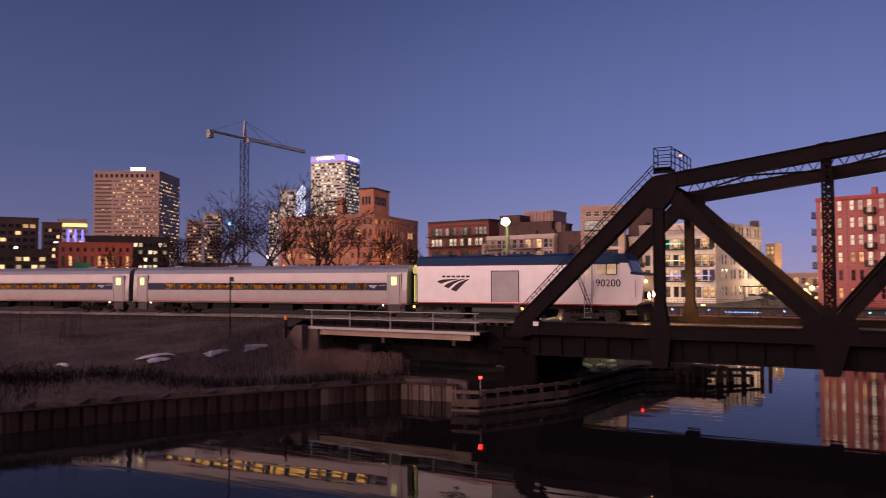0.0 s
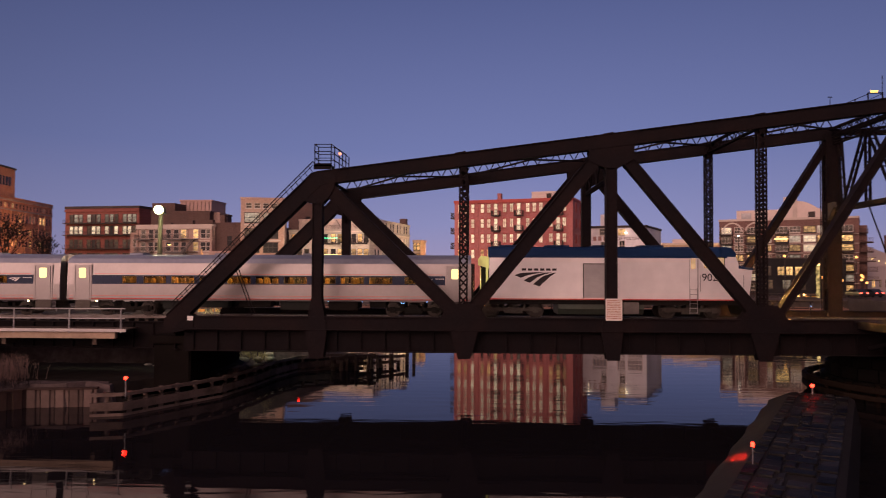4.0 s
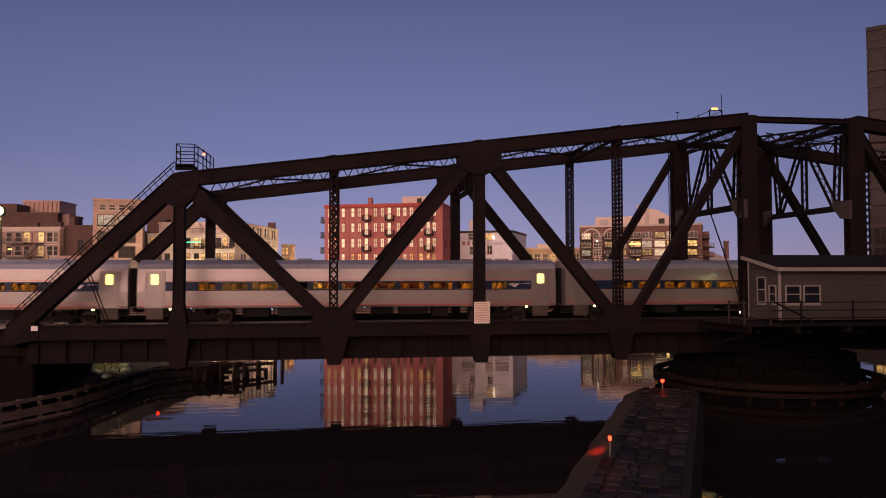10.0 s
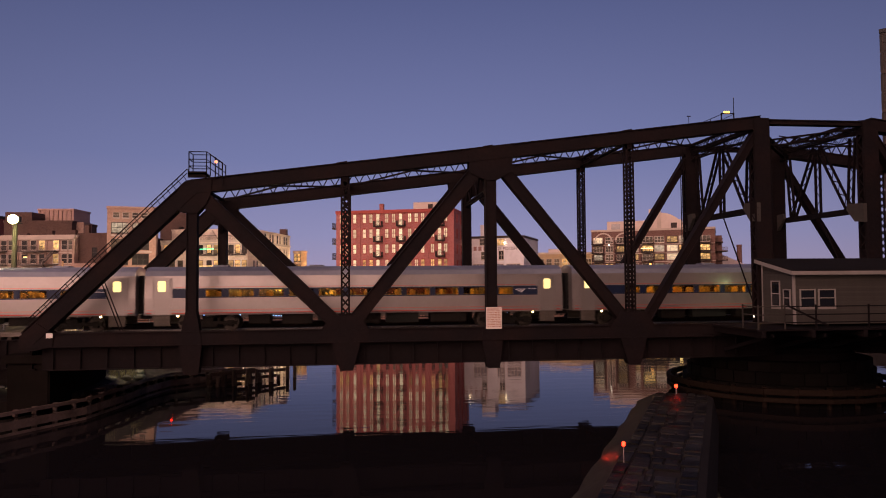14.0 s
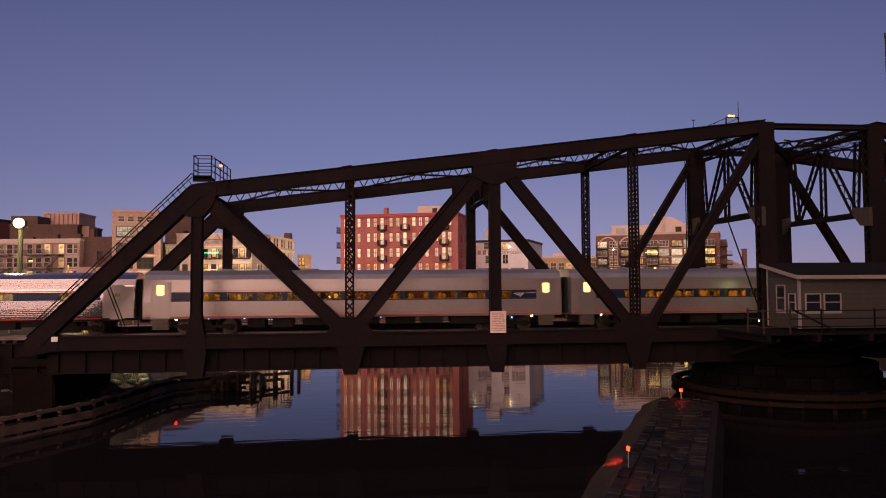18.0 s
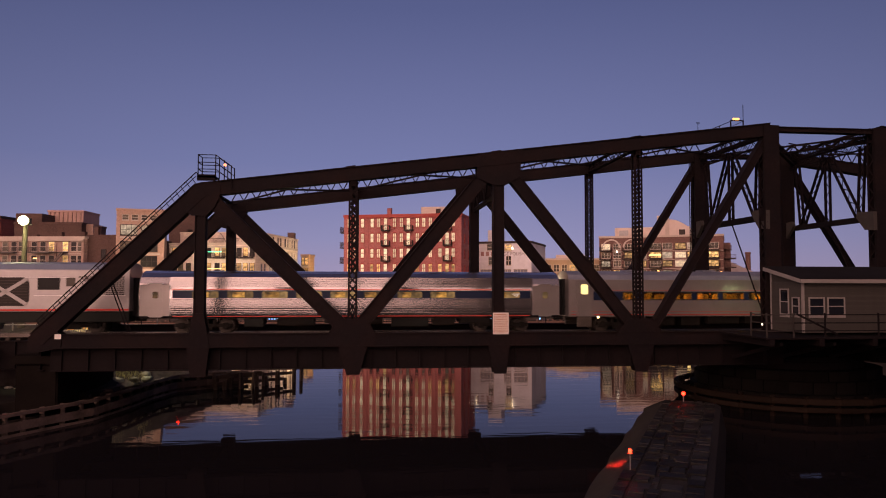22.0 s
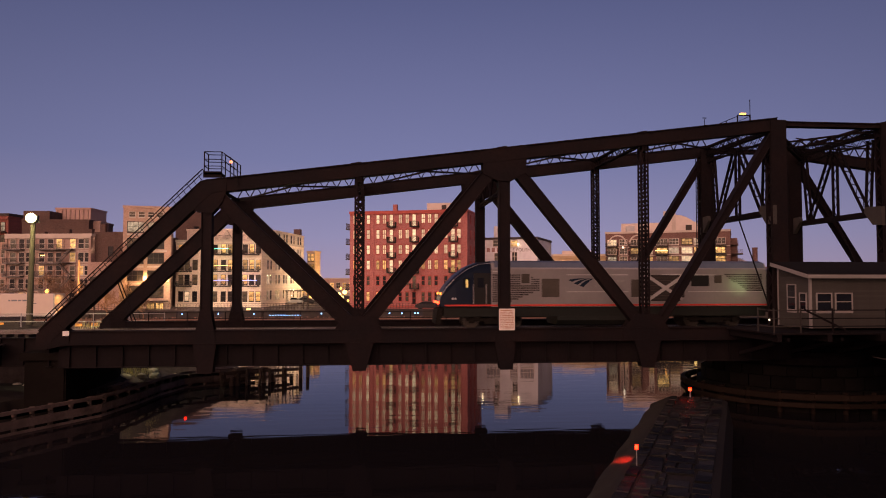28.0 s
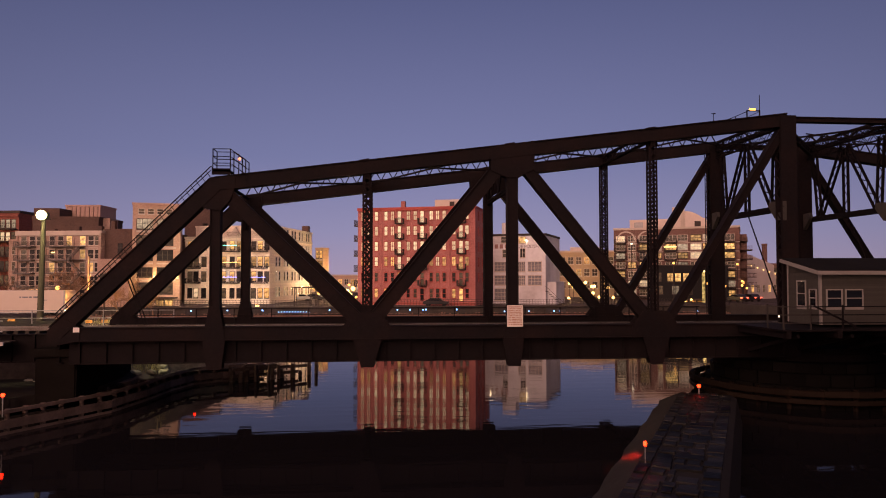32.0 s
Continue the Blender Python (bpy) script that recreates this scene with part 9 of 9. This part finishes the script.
new("added_shore_light", _l).location = (-17.7, 50.0, 2.55)

# ---- rail yard beyond the line: dark gravel, lamp pole, trailer, fence ----
_yx, _yy2 = np.meshgrid(np.arange(-62, -23.9, 1.0), np.arange(50.6, 71.5, 1.0))
_yz = ground_z(_yx, _yy2) + 0.05
_ym = bpy.data.meshes.new("yard")
_yw = _yx.shape[1]
_ym.from_pydata(list(zip(_yx.ravel().tolist(), _yy2.ravel().tolist(), _yz.ravel().tolist())), [],
                [(j * _yw + i, j * _yw + i + 1, (j + 1) * _yw + i + 1, (j + 1) * _yw + i) for j in range(_yx.shape[0] - 1) for i in range(_yw - 1)])
_ym.materials.append(BALLAST)
tagged(new("yard", _ym), "dark gravel yard beside the railway", "ground", kind="structure")

pole = thing("flood_lamp_pole", "thick wooden pole with a blazing floodlight", "lamp post", (-25.9, 58.8, 4.2))
b = B()
tube(b, (0, 0, -0.3), (0.12, 0, 8.1), 0.25, 0.17, 12)
part("pole", b, surface("grey_green_pole_wood", (0.085, 0.080, 0.058), 0.85, 0.0, 0.25, 4.0, 0.5, None, 0.3), pole)
b = B()
beam(b, (-0.4, 0.05, 8.0), (0.6, 0.05, 8.0), 0.08, 0.08)
bx(b, (-0.22, 0.0, 8.05), (0.42, 0.35, 8.55), 0.04)
part("lamp_head", b, BLACK, pole)
b = B()
ball(b, (0.1, -0.35, 8.3), 0.38, 28)
part("lens", b, FLOOD_GLASS, pole, "blazing white-yellow floodlight glass")
lamp = bpy.data.lights.new("flood_light", "POINT")
lamp.energy, lamp.color, lamp.shadow_soft_size = 1500, (1.0, 0.90, 0.45), 0.25
o = new("flood_light", lamp)
o.location = (-25.6, 56.6, 13.0)

lamp = bpy.data.lights.new("yard_spot", "SPOT")
lamp.energy, lamp.color, lamp.shadow_soft_size, lamp.spot_size = 9000, (1.0, 0.92, 0.58), 0.2, radians(34)
o = new("yard_spot", lamp)
o.matrix_basis = look((-25.2, 57.6, 11.6), (-17.6, 54.2, 1.2))
trailer = thing("box_trailer", "plain white box trailer with small grey print", "trailer", (-33.0, 72.0, 4.05))
b = B()
bx(b, (-9.0, 0, 0.35), (3.5, 2.5, 2.42), 0.05)
part("box", b, surface("off_white_trailer_side", (0.52, 0.43, 0.40), 0.6, 0.0, 0.06, 2.0, 0.3, (0.55, 0.47, 0.43), 0.03), trailer)
b = B()
bx(b, (-9.0, -0.02, 0.30), (3.52, 2.52, 0.42))
bx(b, (3.38, -0.02, 0.42), (3.53, 0.05, 2.40))
part("frame_rail", b, GALV, trailer)
for x in (-7.5, -6.3, 1.6):
    for y in (0.15, 2.1):
        b = B()
        tube(b, (x, y, 0.36), (x, y + 0.28, 0.36), 0.36, 0.36, 16)
        part("wheel", b, RUBBER, trailer)
b = B()
x = -0.6
for w in (0.16, 0.5, 0.3, 0.42, 0.3):
    bx(b, (x, -0.012, 1.72), (x + w, -0.002, 1.86))
    x += w + 0.09
bx(b, (1.2, -0.012, 1.48), (1.9, -0.002, 1.55))
part("print", b, surface("grey_print", (0.18, 0.18, 0.22), 0.6), trailer)
fence = thing("yard_fence", "low pipe fence along the yard", "fence", (-28, 55.5, 4.3))
for i in range(11):
    b = B()
    tube(b, (-40 + i * 2.5, 55.5, 4.1), (-40 + i * 2.5, 55.5, 5.35), 0.045, 0.045, 8)
    wpart("post", b, GALV, fence)
for z in (4.75, 5.3):
    b = B()
    tube(b, (-40, 55.5, z), (-15, 55.5, z), 0.03, 0.03, 6)
    wpart("rail", b, GALV, fence)
for x, y, z in ((-28.1, 59.0, 4.2), (-21.6, 57.0, 4.2), (-20.6, 57.4, 4.2)):
    b = B()
    bx(b, (-0.24, -0.10, 0), (0.24, 0.10, 0.30), 0.03)
    solid("yard_light_box", b, glowing("orange_low_lamp", (1.0, 0.36, 0.07), 1.2, 0.0, 0.6, 3.0), "low orange work lamp by the track", "lamp", "yard lamps", at=(x, y, z))


def street_lamp(x, y, z0, z1, material=AMBER_GLASS, r=0.28, energy=0.0, label="street lamp post with a warm glowing globe", color=(1.0, 0.6, 0.22)):
    t = thing("street_lamp", label, "street lamp", (x, y, z0), group="street lamps")
    b = B()
    tube(b, (0, 0, 0), (0, 0, z1 - z0), 0.09, 0.06, 8)
    tube(b, (0, 0, 0), (0, 0, 0.5), 0.16, 0.12, 8)
    part("pole", b, DARKTRIM, t)
    b = B()
    ball(b, (0, 0, z1 - z0 + r * 0.8), r, 10)
    part("globe", b, material, t, "glowing lamp globe")
    if energy:
        l = bpy.data.lights.new("street_light", "POINT")
        l.energy, l.color, l.shadow_soft_size = energy, color, 0.3
        o = new("street_light", l)
        o.location = (x, y - r - 0.1, z1 + r)


GLARE = glowing("bright_street_globe", (1.0, 0.60, 0.20), 4.2)
for x, y, z1, m, e in ((-7.27, 175, 3.9, GLARE, 3500), (-5.9, 175, 4.5, GLARE, 0), (-4.4, 175, 5.1, GLARE, 0), (-6.6, 174, 3.1, GLARE, 0), (-8.9, 175, 4.9, GLARE, 1500), (-5.1, 174, 2.7, AMBER_GLASS, 0),
                        (47.0, 176, 5.8, GLARE, 300), (49.8, 172, 6.0, GLARE, 0), (49.2, 164, 3.6, GLARE, 0), (37.5, 170, 4.8, GLARE, 250),
                       (59.6, 139, 3.4, GLARE, 120), (78.0, 150, 6.2, AMBER_GLASS, 0), (84.0, 158, 5.6, AMBER_GLASS, 0),
                       (-44, 105, 6.0, AMBER_GLASS, 0), (-12.6, 166, 6.2, AMBER_GLASS, 300)):
    street_lamp(x, y, 2.6, z1, m, 0.55 if m is GLARE and x < 0 else 0.42 if m is GLARE else 0.3, e * 2.2)
for x, z1, e in ((39.6, 5.5, 1500), (42.7, 5.5, 2200), (45.3, 5.5, 0), (47.0, 5.5, 2200), (49.4, 5.5, 0), (50.4, 5.5, 2200), (53.3, 5.2, 0),
                 (42.1, 2.7, 0), (44.2, 2.7, 0), (54.5, 2.9, 0), (47.2, 3.1, 0), (51.2, 3.0, 0)):
    street_lamp(x, 166 + rnd.uniform(-1, 1), 2.2, z1 - 0.3, GLARE, 0.38, e)
for x, y, z1 in ((57.8, 138.5, 10.2), (58.9, 138.5, 2.7), (70.6, 138, 10.0), (68.0, 138, 5.7), (71.5, 138, 5.8), (60.6, 139.5, 2.8), (62.0, 140, 3.0), (64.6, 138.5, 6.2), (73.6, 142, 6.6), (75.6, 144, 5.2)):
    street_lamp(x, y, 2.6, z1, AMBER_GLASS if z1 > 5 else GLARE, 0.24, 0)
for i in range(5):
    street_lamp(-13.5 + 1.6 * i + rnd.uniform(-0.5, 0.5), 168 + 14 * abs(math.sin(1.9 * i)), 2.6, 3.6 + 2.2 * abs(math.sin(2.1 * i)), GLARE if i % 2 else AMBER_GLASS, 0.34, 0)
street_lamp(-180.4, 180, 4.4, 25.4, BLUE_GLASS, 0.6, 0, "tall slim mast with a blue lamp")
street_lamp(-112.5, 124.0, 4.3, 12.0, glowing("pale_globe", (1.0, 0.9, 0.75), 3.0), 0.45, 0, "lamp post with a round pale globe")
street_lamp(-115.6, 122.4, 4.3, 6.6, AMBER_GLASS, 0.3, 2500, "low lamp beside a bush", (1.0, 0.85, 0.3))
stems("lit_bush", "yellow-green bush lit by a street lamp", [(-118.2 + rnd.uniform(-1.3, 1.3), 124.0 + rnd.uniform(-0.8, 0.8), 4.3) for i in range(16)], 5.5, 0.5, 26, surface("lit_bush_stems", (0.30, 0.29, 0.10), 0.9, 0.0, 0.3, 2.0, 0.5, (0.2, 0.19, 0.06), 0.0), "bush", 17, 0.04, 0.35, 5)
street_lamp(49.9, 140, 2.6, 14.1, glowing("pale_high_lamp", (1.0, 0.9, 0.72), 6), 0.17, 0, "tall slim lamp post with a pale lamp")
street_lamp(-26.0, 72.2, 3.9, 6.9, AMBER_GLASS, 0.26, 1500, "wooden pole with an orange lamp among shrubs", (1.0, 0.45, 0.12))
b = B()
tube(b, (-27.75, 73.0, 3.8), (-27.75, 73.0, 9.7), 0.15, 0.13, 10)
solid("utility_pole", b, TIMBER_LT, "pale wooden utility pole beside the orange lamp", "pole")
# the last post, at (-124, 212), is made up to brighten the hall's right face
for x, y, z1 in ((-158, 118, 6.4), (-144, 122, 6.6), (-186, 122, 6.6), (-118, 138, 6.8), (-166, 150, 8.2), (-205, 138, 7.0), (-102, 142, 6.0), (-214, 128, 16.5), (-130, 150, 7.2), (-124, 212, 9.4)):
    street_lamp(x, y, 4.4, z1, GLARE if z1 < 10 else glowing("white_high_lamp", (0.9, 0.95, 1.0), 8), 0.42, 28000 if (x, y) in ((-166, 150), (-130, 150), (-124, 212)) else 0, color=(1.0, 0.48, 0.2))

# ---- far quay: railing, lights, dock ----
walkrail = thing("quay_railing", "dark steel railing along the far quay", "railing", (0, 124.0, 2.78), kind="structure")
b = B()
for z in (0.35, 0.7, 1.05):
    bx(b, (-68, -0.03, z), (62, 0.03, z + 0.05))
part("rail", b, DARKTRIM, walkrail)
b = B()
for i in range(260):
    bx(b, (-68 + i * 0.5, -0.025, 0), (-67.95 + i * 0.5, 0.025, 1.05))
tagged(part("baluster", b, DARKTRIM, walkrail), kind="stuff")
for x in (-24.7, -20.8, -19.0, -30.5, -8.0, 3.3, 5.4, 7.6, 8.1, 13.3, 21.5, 25.7, 30.1, 31.1, 41.6, 52.2, 55.5, 57.8):
    b = B()
    ball(b, (0, -0.15, 0.0), 0.13, 8)
    solid("quay_lamp", b, BLUE_GLASS, "small blue-white lamp on the quay edge", "lamp", "quay lamps", at=(x, 123.2, 2.2 if x < 20 else 1.85))
dock = thing("floating_dock", "floating dock edged with blue lights", "dock", (-13.3, 120.6, 0))
b = B()
bx(b, (-3.4, -1.1, -0.2), (3.4, 1.1, 0.55), 0.05)
part("pontoon", b, TIMBER, dock)
for i in range(12):
    b = B()
    ball(b, (-2.6 + i * 0.44, -1.15, 2.1), 0.09, 6)
    part("lamp", b, BLUE_GLASS, dock)
b = B()
for x in (-3.2, -1.1, 1.1, 3.2):
    bx(b, (x - 0.05, -1.1, 0.55), (x + 0.05, -1.0, 2.1))
bx(b, (-3.3, -1.12, 2.0), (3.3, -1.0, 2.08))
part("dock_rail", b, DARKTRIM, dock)
for x, h in ((-9.9, 6.3), (-12.6, 5.8)):
    q = thing("quay_shelter", "flat dark canopy on posts on the quay", "shelter", (x, 129.9, 2.6), group="quay shelters")
    b = B()
    bx(b, (-2.0, -1.5, h - 2.6), (2.0, 1.5, h - 2.42))
    part("canopy", b, DARKTRIM, q)
    for dx in (-1.8, 1.8):
        for dy in (-1.25, 1.15):
            b = B()
            bx(b, (dx - 0.06, dy - 0.07, 0), (dx + 0.06, dy + 0.07, h - 2.6))
            part("post", b, DARKTRIM, q)


def parked_car(at, turn, paint, label, lamps=None):
    c = thing("parked_car", label, "car", at, turn, "parked cars")
    b = B()
    prism(b, ((-2.2, 0.35), (2.2, 0.35), (2.25, 0.75), (1.3, 0.95), (0.6, 1.42), (-1.0, 1.45), (-1.8, 0.98), (-2.22, 0.9)), -0.85, 0.85)
    part("body", b, paint, c)
    b = B()
    prism(b, ((1.15, 0.97), (0.55, 1.36), (-0.95, 1.39), (-1.6, 1.0)), -0.87, 0.87)
    part("window_glass", b, GLASS, c)
    for x in (-1.4, 1.4):
        for y in (-0.8, 0.62):
            b = B()
            tube(b, (x, y, 0.33), (x, y + 0.18, 0.33), 0.33, 0.33, 14)
            part("wheel", b, RUBBER, c)
    if lamps:
        b = B()
        for y in (-0.6, 0.6):
            bx(b, (-2.28, y - 0.15, 0.72), (-2.2, y + 0.15, 0.88))
        part("tail_light", b, lamps, c, "glowing red tail lights")
    return c


CARS = [surface("car_paint_%s" % n, c, 0.3, 0.2, 0.05, 3.0, 0.2) for n, c in (("silver", (0.35, 0.35, 0.37)), ("dark", (0.03, 0.03, 0.035)), ("white", (0.6, 0.6, 0.6)), ("blue", (0.05, 0.10, 0.22)))]
for i, (x, y, t) in enumerate(((-16.5, 160, 15), (-14.0, 162, 20), (-11.5, 164, 15), (-9.0, 166, 15), (-19.0, 158, 10), (10.2, 127.5, -10))):
    parked_car((x, y, 2.6), t, CARS[i % 4], "parked car on the far quay")
parked_car((70.5, 133.0, 3.0), 100, CARS[1], "dark car with glowing red tail lights", glowing("tail_light_glass", (1.0, 0.06, 0.04), 12))
parked_car((67.5, 132.0, 3.0), 95, CARS[1], "dark car with glowing red tail lights", glowing("tail_light_glass", (1.0, 0.06, 0.04), 12))

# ---- trackside signal post and marker on the near side ----
sg = thing("signal_post", "thin dark trackside post with a small sign board", "post", (-36.6, 36.6, 3.7))
b = B()
tube(b, (0, 0, -0.4), (0, 0, 4.0), 0.05, 0.045, 8)
part("post", b, STEEL_DK, sg)
b = B()
bx(b, (-0.02, -0.06, 3.75), (0.36, -0.02, 4.05))
part("board", b, BLACK, sg)
mk = thing("marker_post", "short dark post with an orange reflective top", "post", (-34.2, 39.5, 4.0))
b = B()
bx(b, (-0.06, -0.06, -0.5), (0.06, 0.06, 1.0))
part("post", b, STEEL_DK, mk)
b = B()
bx(b, (-0.09, -0.09, 0.75), (0.09, 0.07, 1.05))
part("reflector", b, surface("orange_reflector", (0.75, 0.28, 0.05), 0.5), mk, "orange reflective top")

# ---- unseen block added behind the viewer: shades the right side, closes the place ----
b = B()
bx(b, (9, -46, 5.0), (110, -13, 36.0))
solid("glow_blocker", b, BR_BROWN, "unseen plain block added to keep the afterglow off the right side", "building", kind="structure")


# ---- what moves ----
def motions():
    times = [i * 0.5 for i in range(65)]
    for car, off, arm in TRAIN:
        walk(car, [(t, car_pose(joint_at(t) + off, arm)) for t in times])
    quick = [i * 0.1 for i in range(321)]
    for w, m, r, s in ROLLING:
        walk(w, [(t, m @ pose(0, 0, 0, 0, s * math.degrees(joint_at(t) / r) % 360, 0)) for t in quick])


motions()
